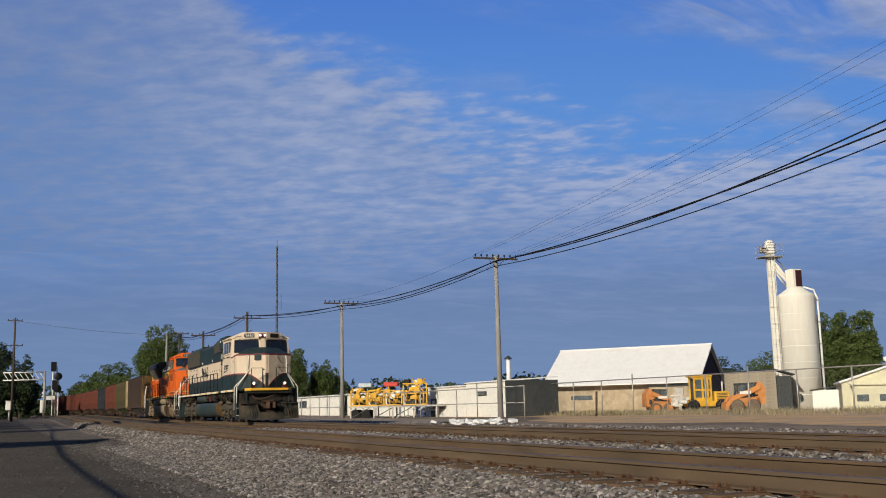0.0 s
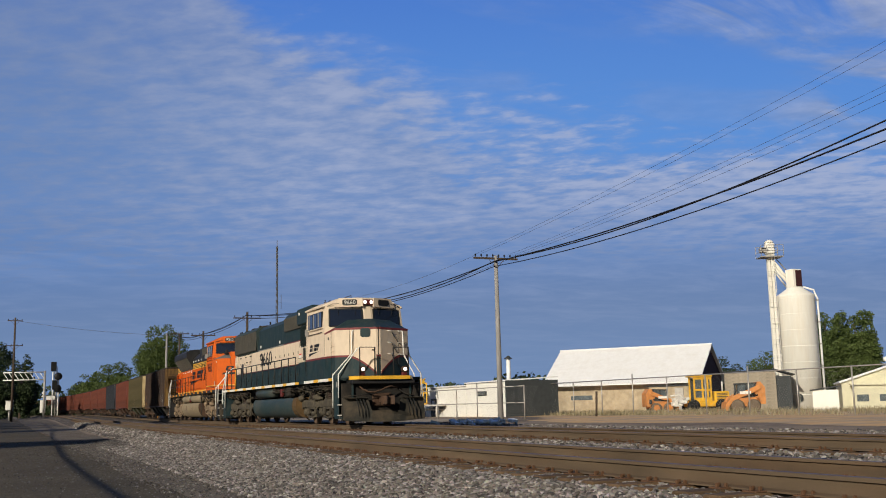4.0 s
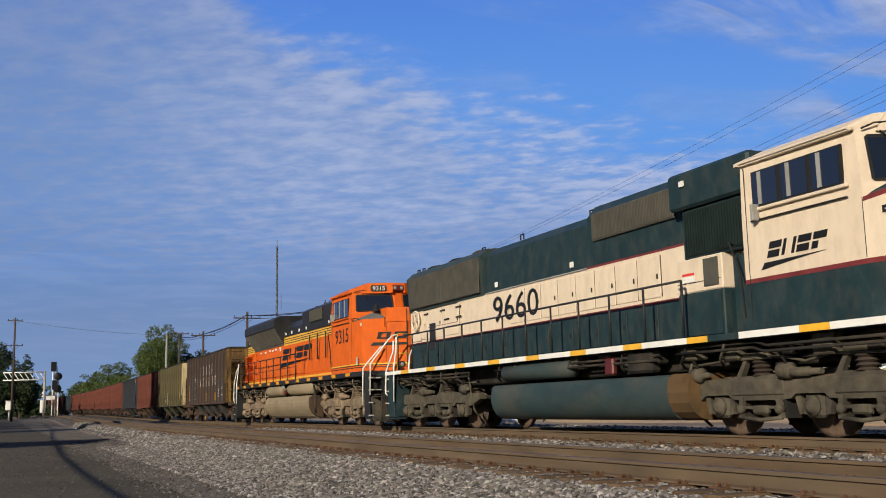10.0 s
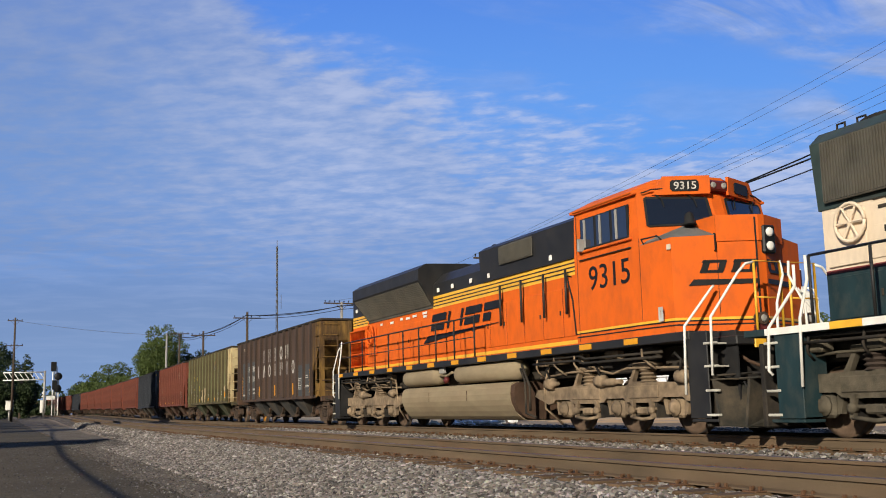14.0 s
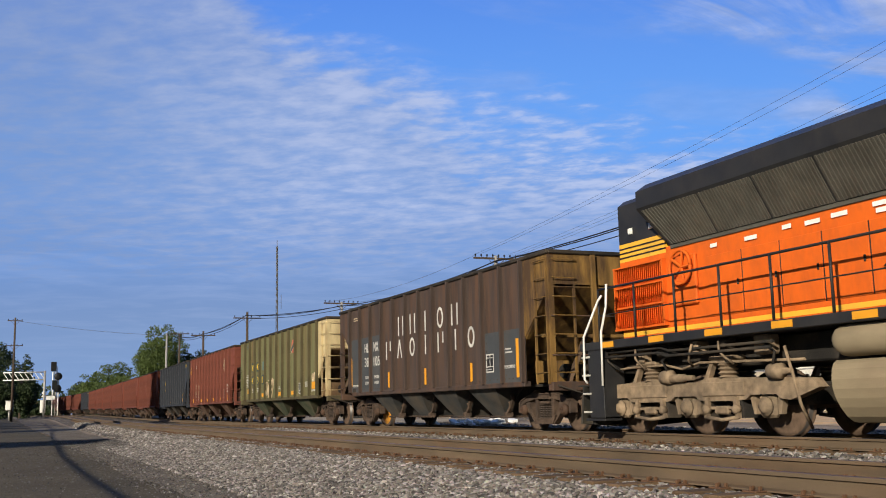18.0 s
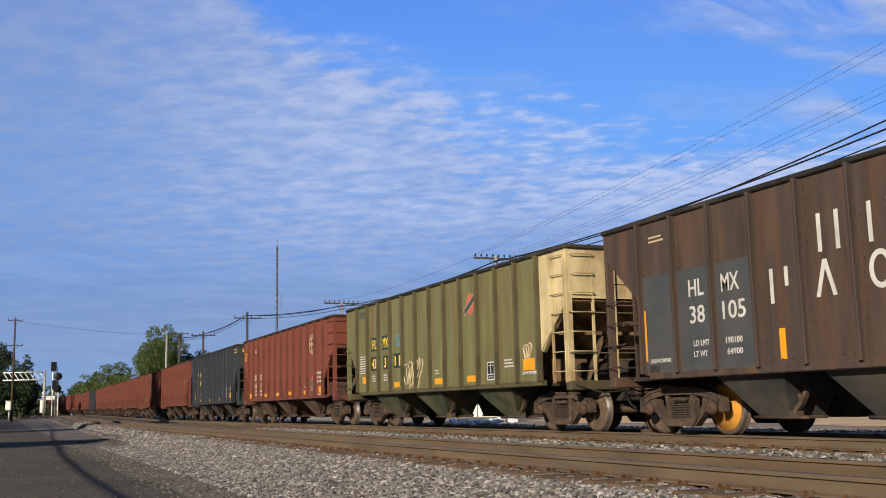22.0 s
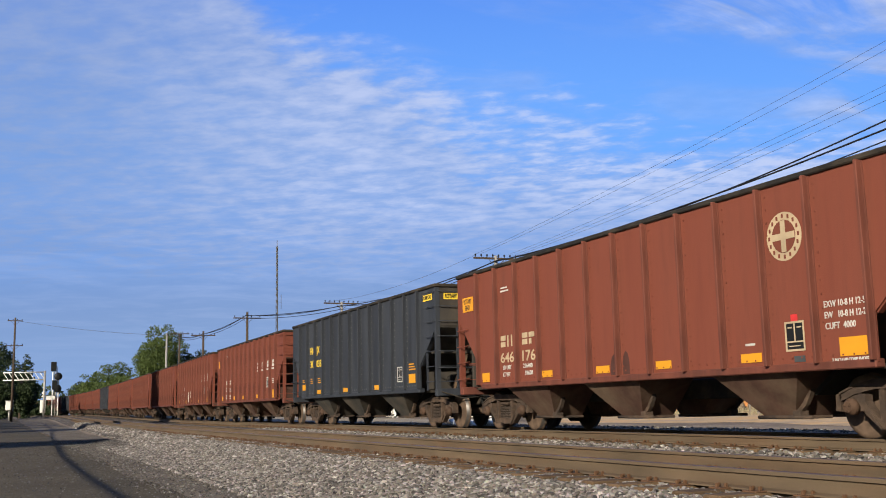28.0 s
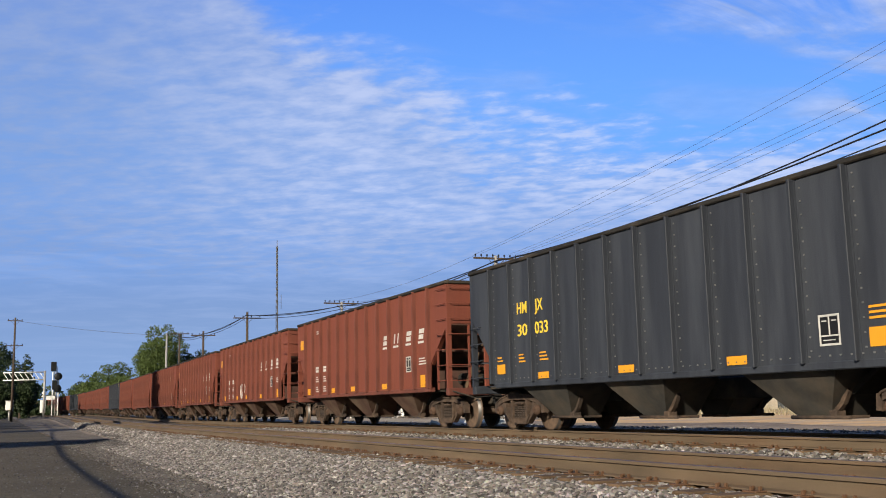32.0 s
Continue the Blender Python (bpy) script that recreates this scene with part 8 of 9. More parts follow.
part("annex_roof", Geo().box(3.1, 7.5, -1.75, 0.45, 2.35, 2.45, 0.01), M_WALLDARK, barn)


blockhut = thing("block_hut", "grey concrete block hut with a flat roof", "hut", pose(-71.3, 59.8, -0.5, 0, 0, FACE - 14))
part("wall", Geo().box(-2.25, 2.0, 0, 3.2, 0, 3.4, 0.02), M_CONCRETE, blockhut)
part("roof", Geo().prism([(2.0, 3.55), (-2.4, 3.42), (-2.4, 3.5), (2.0, 3.63), (3.6, 3.15), (3.6, 3.05)], "y", -0.15, 3.3), M_WALLDARK, blockhut)
part("lean_to", Geo().box(2.0, 3.3, 0.2, 3.0, 0, 3.0, 0.02), M_WALLDARK, blockhut, "dark lean-to")
course = Geo().box(-2.26, 2.01, -0.012, 0.0, 0.02, 0.28).mesh("block_course", M_CONCRETE)
for i in range(11):
    part("block_course", course, None, blockhut, at=pose(0, 0, 0.3 * i))

# -- grain silo with bucket elevator --
silo = thing("grain_silo", "tall cream white steel grain silo", "silo", pose(-72.72, 66.68, -0.6))
part("shell", Geo().lathe([(0, 1.69), (10.3, 1.69), (10.42, 1.74), (10.5, 1.69), (11.1, 0.80), (11.2, 0.75)], (0, 0, 0), "z", 40), M_SILO, silo)
for i in range(7):
    part("seam_ring", Geo().lathe([(0, 1.692), (0.02, 1.698), (0.05, 1.692)], (0, 0, 1.45 * (i + 1)), "z", 40), M_SILO, silo)
part("roof_hatch", Geo().box(-0.5, 0.5, -0.55, 0.45, 11.1, 12.9, 0.04), M_SILO, silo)
part("hatch_panel", Geo().box(0.5, 0.56, -0.3, 0.42, 11.3, 12.8, 0.02), M_MAROON, silo, "maroon louvred panel")
part("downpipe", Geo().tube([(0.3, 0.6, 11.3), (0.68, 1.55, 11.0), (0.80, 1.83, 10.2), (0.80, 1.86, 0.2)], 0.10, 8), M_ROOFWHITE, silo, "white downpipe")
for z in (2, 4, 6, 8, 10):
    part("pipe_bracket", Geo().box(0.68, 0.92, 1.45, 1.9, z, z + 0.08), M_GALV, silo)
part("access_door", Geo().lathe([(0, 0.35), (0.04, 0.33)], (1.1, -1.30, 1.2), "y", 14), M_WALLDARK, silo)
leg = thing("bucket_elevator", "white bucket elevator tower with ladder and head platform", "elevator", pose(-73.35, 64.55, -0.6, 0, 0, FACE))
part("trunk", Geo().box(-0.28, -0.02, -0.2, 0.2, 0, 14.4, 0.02), M_SILO, leg)
part("trunk", Geo().box(0.04, 0.28, -0.2, 0.2, 0, 14.4, 0.02), M_SILO, leg)
for i in range(30):
    part("ladder_rung", Geo().tube([(-0.34, -0.26, 0.48 * i + 0.3), (0.34, -0.26, 0.48 * i + 0.3)], 0.035, 5), M_SILO, leg)
for x in (-0.34, 0.34):
    part("ladder_rail", Geo().tube([(x, -0.26, 0), (x, -0.26, 14.4)], 0.03, 5), M_SILO, leg)
for i in range(9):
    part("ladder_hoop", Geo().tube([(-0.34, -0.26, 1.5 * i + 2), (-0.36, -0.45, 1.5 * i + 2), (0.0, -0.55, 1.5 * i + 2), (0.36, -0.45, 1.5 * i + 2), (0.34, -0.26, 1.5 * i + 2)], 0.025, 5), M_SILO, leg)
part("head", Geo().box(-0.4, 0.45, -0.35, 0.35, 14.3, 15.4, 0.12), M_SILO, leg)
part("platform", Geo().box(-1.0, 1.05, -0.8, 0.8, 14.0, 14.1, 0.01), M_GALV, leg)
for x in (-1.0, -0.5, 0.5, 1.05):
    for y in (-0.8, 0.8):
        part("rail_post", Geo().tube([(x, y, 14.1), (x, y, 15.1)], 0.03, 5), M_GALV, leg)
for y in (-0.8, 0.8):
    for z in (14.6, 15.1):
        part("platform_rail", Geo().tube([(-1.0, y, z), (1.05, y, z)], 0.03, 5), M_GALV, leg)
part("spout", Geo().tube([(0.2, 0, 13.8), (1.3, 0.6, 12.6), (2.5, 1.4, 11.4)], 0.17, 10), M_SILO, leg, "cream grain spout")
part("spout", Geo().tube([(0.2, -0.1, 13.2), (1.6, 0.6, 11.9), (2.2, 1.1, 11.3)], 0.13, 8), M_SILO, leg, "cream grain spout")
part("motor", Geo().box(-0.9, -0.35, -0.3, 0.3, 14.5, 14.95, 0.05), M_GALV, leg)
part("head_cap", Geo().lathe([(0, 0.42), (0.18, 0.34), (0.3, 0.05)], (0, 0, 15.4), "z", 12), M_SILO, leg)
part("spout_brace", Geo().tube([(0.25, 0, 12.9), (2.1, 1.4, 11.0)], 0.08, 6), M_SILO, leg)
part("tie_rod", Geo().tube([(0.25, 0, 14.3), (3.2, 1.6, 11.6)], 0.05, 6), M_GALV, leg)

# -- small buildings near the silo --
hut = thing("tool_shed", "small white shed with a dark flat roof", "shed", pose(-54.46, 51.93, -0.4, 0, 0, FACE - 20))
part("wall", Geo().box(-0.85, 0.85, 0, 1.6, 0, 1.5, 0.02), M_WALLWHITE, hut)
part("roof", Geo().prism([(-1.0, 1.45), (1.0, 1.72), (1.0, 1.80), (-1.0, 1.53)], "y", -0.12, 1.7), M_WALLDARK, hut)
side = thing("office_building", "low pale yellow building with white lean-to and windows", "building", pose(-62.85, 66.7, -0.55, 0, 0, FACE - 18))
part("gable_wall", Geo().prism([(-3.6, 0), (9, 0), (9, 4.85), (2.0, 4.15), (-3.6, 2.3)], "y", 0, 0.2), M_PALEYELLOW, side)
part("roof", Geo().prism([(-3.8, 2.25), (2.0, 4.12), (9, 4.82), (9, 4.96), (2.0, 4.28), (-3.8, 2.4)], "y", -0.25, 9), M_ROOFWHITE, side)
part("side_wall", Geo().box(-3.6, -3.4, 0.2, 9, 0, 2.3), M_PALEYELLOW, side)
part("lean_to", Geo().box(-2.8, 0.3, -1.8, 0, 0, 2.05, 0.02), M_PALEYELLOW, side)
part("lean_to_roof", Geo().prism([(-3.0, 2.05), (0.5, 2.05), (0.5, 2.18), (-3.0, 2.18)], "y", -2.0, 0.0), M_PALEYELLOW, side)
for x, w in ((-2.6, 0.9), (-0.9, 1.1)):
    part("window", Geo().box(x, x + w, -1.84, -1.8, 0.75, 1.3, 0.01), M_WINDOW, side)
part("lamp", Geo().lathe([(0, 0.05), (0.1, 0.16), (0.3, 0.16), (0.4, 0.02)], (-0.1, -0.3, 3.95), "z", 10), M_WALLWHITE, side, "white globe lamp")


# -- chain link fence --
def chain_fence(x0, x1, y, h, label, step=3.0, rail=False):
    f = thing("fence", label, "fence")
    n = int(abs(x1 - x0) / step)
    for i in range(n + 1):
        x = x0 + (x1 - x0) * i / n
        part("post", Geo().tube([(x, y, -0.45), (x, y, h + (0.35 if i % 3 == 0 else 0.0))], 0.045, 8), M_GALV, f)
    part("top_rail", Geo().tube([(x0, y, h), (x1, y, h)], 0.035, 6), M_GALV, f)
    if rail:
        part("mid_rail", Geo().tube([(x0, y, h * 0.4), (x1, y, h * 0.4)], 0.035, 6), M_GALV, f)
    g = Geo()
    k = 0.21
    x = min(x0, x1)
    while x < max(x0, x1):
        g.add([(x, y, -0.3), (x + 0.005, y, -0.3), (x + h + 0.305, y, h), (x + h + 0.3, y, h)], [(0, 1, 2, 3)])
        g.add([(x + h + 0.3, y + 0.01, -0.3), (x + h + 0.305, y + 0.01, -0.3), (x + 0.005, y + 0.01, h), (x, y + 0.01, h)], [(0, 1, 2, 3)])
        x += k
    part("mesh_wire", g, M_GALV, f, "diamond wire mesh")
    return f


chain_fence(-118, -58, 30.5, 1.75, "galvanised chain link fence round the shed yard", 3.4, True)
chain_fence(-72, -24, 40, 2.15, "galvanised chain link fence before the machines", 4.0)
leaning = thing("fence_post", "dark leaning wooden fence post", "post", pose(-60.0, 37.0, -0.4, 0, 5, 0))
part("post", Geo().tube([(0, 0, 0), (0, 0, 1.75)], 0.07, 7), M_POLEDARK, leaning)


# -- machines --
def skid_steer(at, label):
    m = thing("skid_loader", label, "loader", at, "skid loaders")
    part("body", Geo().prism([(-1.1, 0.40), (0.75, 0.40), (0.95, 0.62), (0.85, 0.95), (-0.6, 1.0), (-1.1, 1.0)], "y", 0.0, 1.3), M_SKID, m)
    part("engine_tower", Geo().prism([(-1.42, 0.55), (-0.85, 0.55), (-0.72, 1.35), (-0.92, 2.02), (-1.12, 2.05), (-1.42, 1.65)], "y", 0.0, 1.3), M_SKID, m)
    part("engine_grille", Geo().box(-1.2, -0.95, -0.02, 0.0, 0.75, 1.15), M_WALLDARK, m)
    part("cab_glass", Geo().prism([(-0.70, 1.0), (0.42, 0.98), (0.30, 1.88), (-0.80, 1.92)], "y", 0.22, 1.08), M_WINDOW, m, "dim cab windows")
    part("cab_roof", Geo().prism([(-0.95, 1.92), (0.42, 1.88), (0.42, 1.97), (-0.95, 2.0)], "y", 0.12, 1.18), M_WALLDARK, m)
    for y in (0.12, 1.10):
        for a, b in ((-0.70, -0.82), (-0.12, -0.2), (0.44, 0.34)):
            part("cage_bar", Geo().tube([(a, y + 0.04, 1.0), (b, y + 0.04, 1.92)], 0.04, 6), M_WALLDARK, m)
    for y in (-0.14, 1.3):
        part("lift_arm", Geo().prism([(-1.1, 1.60), (-0.98, 1.84), (-0.72, 1.72), (0.90, 1.05), (1.30, 0.42), (1.12, 0.32), (0.72, 0.82), (-0.95, 1.46)], "y", y, y + 0.14), M_SKID, m)
        part("arm_cylinder", Geo().tube([(-0.9, y + 0.02, 1.15), (0.5, y + 0.02, 1.0)], 0.05, 7), M_UNDER, m)
        for x in (-0.62, 0.48):
            w = part("wheel", Geo().lathe([(0.04, 0.24), (-0.06, 0.34), (0.04, 0.44), (0.24, 0.44), (0.3, 0.3)], (x, y - 0.06, 0.44), "y", 22), M_TYRE, m, "dusty tan tyre")
            part("rim", Geo().lathe([(0.02, 0.26), (0.05, 0.08), (-0.02, 0.07)], (x, y - 0.06, 0.44), "y", 14), M_SKID, w)
    part("bucket", Geo().prism([(1.1, 0.05), (1.85, 0.05), (1.85, 0.10), (1.32, 0.25), (1.22, 0.72), (1.05, 0.66)], "y", -0.15, 1.45), M_SKID, m)
    for y in (-0.155, 1.442):
        part("stripe", Geo().box(-0.45, 0.3, y, y + 0.013, 1.22, 1.42), M_WHITE, m, "white name strip on the arm")
    return m


skid_steer(pose(-71.9, 50.9, -0.42, 0, 0, FACE + 6), "faded orange skid loader parked on the dirt")
o = skid_steer(pose(-64.8, 53.1, -0.42, 0, 0, FACE + 176) @ Matrix.Scale(1.14, 4), "faded orange skid loader with a caged cab on the dirt")
loader = thing("wheel_loader", "yellow wheel loader with a tall windowed cab", "loader", pose(-69.9, 53.6, -0.45, 0, 0, FACE + 5))
part("chassis", Geo().box(-1.3, 2.2, 0.2, 1.6, 0.5, 0.95, 0.06), M_MACHINE, loader)
part("engine_hood", Geo().box(1.0, 2.3, 0.3, 1.5, 0.9, 1.75, 0.08), M_MACHINE, loader)
for k in range(5):
    part("hood_slat", Geo().box(1.2, 2.1, 0.27, 0.30, 1.02 + 0.13 * k, 1.08 + 0.13 * k), M_WALLDARK, loader)
part("exhaust", Geo().tube([(1.75, 0.5, 1.7), (1.75, 0.5, 2.55)], 0.07, 8), M_WHITE, loader, "pale exhaust pipe")
for x in (-0.72, -0.02, 0.42, 0.70):
    for y in (0.28, 1.5):
        if x in (-0.72, 0.70) or y < 1:
            part("cab_post", Geo().box(x - 0.06, x + 0.07, y - 0.05, y + 0.05, 0.95, 2.95), M_MACHINE, loader)
for z in (0.95, 1.80, 2.75):
    part("cab_sash", Geo().box(-0.72, 0.72, 0.25, 0.31, z, z + (0.3 if z != 1.8 else 0.16)), M_MACHINE, loader)
part("cab_roof", Geo().box(-1.0, 0.85, 0.12, 1.68, 2.95, 3.15, 0.05), M_MACHINE, loader)
part("cab_glass", Geo().box(-0.66, 0.66, 0.36, 0.38, 1.2, 2.8), M_WINDOW, loader)
part("cab_back", Geo().box(-0.66, 0.66, 1.44, 1.46, 1.0, 2.9), M_WALLDARK, loader)
part("step", Geo().box(-0.3, 0.3, 0.0, 0.2, 0.35, 0.42), M_UNDER, loader)
for x in (-0.9, 1.5):
    for y in (-0.05, 1.45):
        part("wheel", Geo().lathe([(0, 0.3), (-0.04, 0.48), (0.12, 0.55), (0.32, 0.5)], (x, y, 0.55), "y", 20), M_RUBBER, loader)
rr = random.Random(12)
for k in range(9):
    x, z = rr.uniform(-2.6, -1.4), rr.uniform(0.3, 1.1)
    part("attachment_plate", Geo().box(x, x + rr.uniform(0.2, 0.5), 0.2, 0.9, z, z + rr.uniform(0.1, 0.4), 0.04), M_WHITE, loader)
part("attachment_arm", Geo().tube([(-1.3, 0.5, 1.0), (-1.9, 0.5, 1.5), (-2.7, 0.5, 1.45)], 0.07, 6), M_WHITE, loader, "white hydraulic arm at the front")

trailer = thing("flatbed_trailer", "grey flatbed trailer standing at the fence", "trailer", pose(-86.5, 31.8, -0.4, 0, 0, FACE - 8))
part("deck", Geo().box(-3.4, 5.2, -1.1, 1.1, 0.98, 1.12, 0.02), M_GALV, trailer)
part("drawbar", Geo().box(3.0, 6.2, -0.1, 0.1, 0.62, 0.78, 0.02), M_GALV, trailer)
for x in (-2.9, -1.9):
    for y in (-1.0, 0.8):
        part("wheel", Geo().lathe([(0, 0.4), (0.2, 0.42)], (x, y, 0.42), "y", 16), M_RUBBER, trailer)
for x in (-3.3, -1.2, 0.5, 2.4, 4.4):
    for y in (-1.05, 0.95):
        part("leg", Geo().box(x, x + 0.12, y, y + 0.1, 0, 0.98), M_GALV, trailer)
for x in (-3.2, -1.1, 0.6, 2.5):
    part("side_brace", Geo().tube([(x, -1.0, 0.1), (x + 1.7, -1.0, 0.98)], 0.04, 5), M_MAST, trailer)
part("tool_locker", Geo().box(1.6, 2.6, -1.0, -0.2, 0.2, 0.8, 0.04), M_WALLWHITE, trailer)
part("tool_locker", Geo().box(2.8, 3.4, -1.0, -0.2, 0.1, 0.7, 0.04), M_DEEPBLUE, trailer)
for i, (x, w, h) in enumerate(((-3.3, 1.5, 1.60), (-1.75, 1.5, 1.65), (-0.2, 1.6, 1.60), (1.45, 2.2, 2.35))):
    u = thing("compressor", "cluttered yellow machine unit with pipes and engine parts on the trailer", "machine", trailer.matrix_basis @ pose(x, 0, 1.12), "yellow machines on the trailer")
    part("skid", Geo().box(0, w, -0.85, 0.85, 0, 0.12, 0.02), M_MACHINE, u)
    part("engine", Geo().box(0.15, w - 0.15, -0.5, 0.6, 0.12, h * 0.62, 0.08), M_WALLDARK, u)
    rr = random.Random(40 + i)
    for a in (0.0, w * 0.5, w - 0.1):
        part("frame_post", Geo().box(a, a + 0.1, -0.86, -0.76, 0.1, h * rr.uniform(0.75, 1.0), 0.0), M_MACHINE, u)
    for z in (0.42, 0.78):
        part("frame_rail", Geo().box(0, w, -0.85, -0.78, h * z, h * z + 0.10, 0.0), M_MACHINE, u)
    for k in range(16):
        a, z = rr.uniform(0.0, w - 0.5), rr.uniform(0.15, 0.85) * h
        part("fitting", Geo().box(a, a + rr.uniform(0.2, 0.55), rr.uniform(-0.95, -0.6), 0.3, z, min(h * 1.12, z + rr.uniform(0.12, 0.4)), 0.03), M_MACHINE if k % 5 else (M_WHITE, M_UNDER)[k % 2], u)
    for k in range(3):
        part("pipe", Geo().tube([(rr.uniform(0, w), -0.92, 0.2), (rr.uniform(0, w), -0.95, h * 0.5), (rr.uniform(0, w), -0.9, h * rr.uniform(0.7, 1.1))], 0.06, 7), M_MACHINE, u)
    part("drum", Geo().lathe([(-0.05, 0.28), (0.05, 0.28)], (w * rr.uniform(0.3, 0.7), -0.93, h * 0.55), "y", 16), M_MACHINE if i != 2 else M_WHITE, u)
for x, w, z, mat_, lab in ((-2.7, 1.2, 1.68, M_PALEBLUE, "pale blue sheet metal box on a machine"), (-0.4, 1.3, 1.70, M_REDROOF, "red sheet metal cover on a machine")):
    b = thing("metal_box", lab, "box", trailer.matrix_basis @ pose(x, 0.2, 1.12 + z))
    part("shell", Geo().box(0, w, -0.4, 0.5, 0, 0.38, 0.05), mat_, b)

# -- white rubble heap beside the track --
rng = random.Random(5)
for i in range(44):
    x, y = -45.5 + rng.gauss(0, 1.2), 21.6 + rng.gauss(0, 0.8)
    s = rng.uniform(0.08, 0.30)
    c = thing("rubble_chunk", "broken white slab lying in a heap on the gravel", "rubble", pose(x, y, -0.36 + s * 0.25 + rng.uniform(0, 0.12), rng.uniform(-25, 25), rng.uniform(-25, 25), rng.uniform(0, 360)), "white rubble heap")
    part("chunk", Geo().prism([(-s, -s * 0.5), (s * 0.3, -s * 0.7), (s * 1.1, 0), (s * 0.4, s * 0.6), (-s * 0.8, s * 0.5)], "z", -s * 0.22, s * 0.22), M_ROOFWHITE, c)


def weeds(name, spots, count, h, seed, label):
    rng = np.random.default_rng(seed)
    S = np.array(spots)
    p = S[rng.integers(0, len(S), count)]
    x = p[:, 0] + rng.normal(size=count) * p[:, 2]
    y = p[:, 1] + rng.normal(size=count) * p[:, 3]
    a = rng.random(count) * 6.283
    hh = h * (0.4 + 0.9 * rng.random(count))
    w = 0.02 + 0.025 * rng.random(count)
    lx, ly = rng.normal(size=count) * hh * 0.3, rng.normal(size=count) * hh * 0.3
    z = np.full(count, -0.42)
    co = np.stack([np.stack([x - np.cos(a) * w, y - np.sin(a) * w, z], 1), np.stack([x + np.cos(a) * w, y + np.sin(a) * w, z], 1), np.stack([x + lx, y + ly, z + hh], 1)], 1).reshape(-1, 3)
    me = bpy.data.meshes.new(name)
    me.from_pydata(co.tolist(), [], np.arange(count * 3).reshape(-1, 3).tolist())
    me.materials.append(M_WEED)
    return tagged(new(name, me), label, "weeds", "", "stuff")


weeds("weeds", [(-70, 49, 8, 1.0), (-58, 39.5, 10, 0.5), (-46, 45, 6, 3), (-62, 40, 3, 0.5), (-66, 52, 3, 1), (-50, 52, 4, 1), (-66, 40.2, 9, 0.4), (-74, 44, 5, 1.2), (-60, 49, 8, 0.8)], 7000, 0.42, 31, "dry tan weeds along the fence and dirt bank")
weeds("weeds", [(-165, -7.5, 14, 1.2), (-130, -8.5, 14, 1.5)], 5000, 0.5, 32, "tall dry grass at the roadside")

# -- signal mast and crossing at the road --
sig = thing("signal_mast", "silver railway signal mast with black signal heads", "signal", pose(-212, 9.45, -0.2, 0, 0, 90))
part("mast", Geo().tube([(0, 0, 0), (0, 0, 10.2)], 0.11, 8), M_GALV, sig)
part("mast", Geo().tube([(-0.55, 0, 0), (-0.55, 0, 9.2)], 0.12, 8), M_WALLWHITE, sig)
part("mast", Geo().tube([(0.5, 0, 0), (0.5, 0, 8.2)], 0.12, 8), M_WALLWHITE, sig)
for x, z, r in ((0.42, 8.1, 0.75), (0.32, 5.75, 0.75)):
    d = part("signal_head", Geo().lathe([(0, r), (-0.08, r), (-0.1, r * 0.3)], (x, -0.2, z), "y", 18), M_INK, sig, "round black signal backing disc")
    for k in (-0.35, 0, 0.35):
        part("lens", Geo().lathe([(-0.1, 0.14), (-0.28, 0.15)], (x, -0.2, z + k), "y", 10), M_RUBBER, d)
for x, z in ((-0.40, 10.0), (-0.1, 6.45)):
    part("signal_head", Geo().box(x - 0.55, x + 0.45, -0.4, 0.0, z - 0.9, z + 0.9, 0.05), M_INK, sig, "black signal head")
for i in range(14):
    part("ladder_rung", Geo().tube([(-0.28, 0.2, 0.5 + 0.7 * i), (0.28, 0.2, 0.5 + 0.7 * i)], 0.04, 5), M_GALV, sig)
for x in (-0.28, 0.28):
    part("ladder_rail", Geo().tube([(x, 0.2, 0), (x, 0.2, 10)], 0.05, 5), M_GALV, sig)
part("relay_box", Geo().box(-2.7, -1.7, -0.4, 0.4, 1.2, 3.6, 0.05), M_WALLWHITE, sig)
part("sign", Geo().box(-1.7, -0.1, -0.3, -0.25, 3.6, 4.4, 0.02), M_WALLWHITE, sig)
gan = thing("crossing_gantry", "white cantilever truss over the road with warning lights", "gantry", pose(-205, 7.2, -0.3, 0, 0, -90))
part("column", Geo().tube([(0, 0, 0), (0, 0, 9.0)], 0.2, 8), M_GALV, gan)
for z in (7.4, 8.8):
    part("chord", Geo().tube([(0, 0, z), (7.2, 0, z - 0.1)], 0.11, 6), M_WALLWHITE, gan)
for i in range(8):
    part("truss_web", Geo().tube([(0.9 * i, 0, 7.4), (0.9 * i + 0.9, 0, 8.75)], 0.07, 5), M_WALLWHITE, gan)
for x in (6.6, 4.0):
    part("warning_light", Geo().lathe([(0, 0.3), (-0.3, 0.32)], (x, -0.1, 7.0), "y", 12), M_INK, gan)
g = Geo()
for a in (45, -45):
    c, s = math.cos(radians(a)), math.sin(radians(a))
    g.slab([(-0.6 * c - 0.1 * s, -0.3, 4.6 - 0.6 * s + 0.1 * c), (0.6 * c - 0.1 * s, -0.3, 4.6 + 0.6 * s + 0.1 * c), (0.6 * c + 0.1 * s, -0.3, 4.6 + 0.6 * s - 0.1 * c), (-0.6 * c + 0.1 * s, -0.3, 4.6 - 0.6 * s - 0.1 * c)], (0, -0.03, 0))
part("crossbuck", g, M_WALLWHITE, gan, "white crossed warning boards")
box = thing("signal_case", "white metal signal case on a post by the road", "cabinet", pose(-172, 1.1, -0.3))
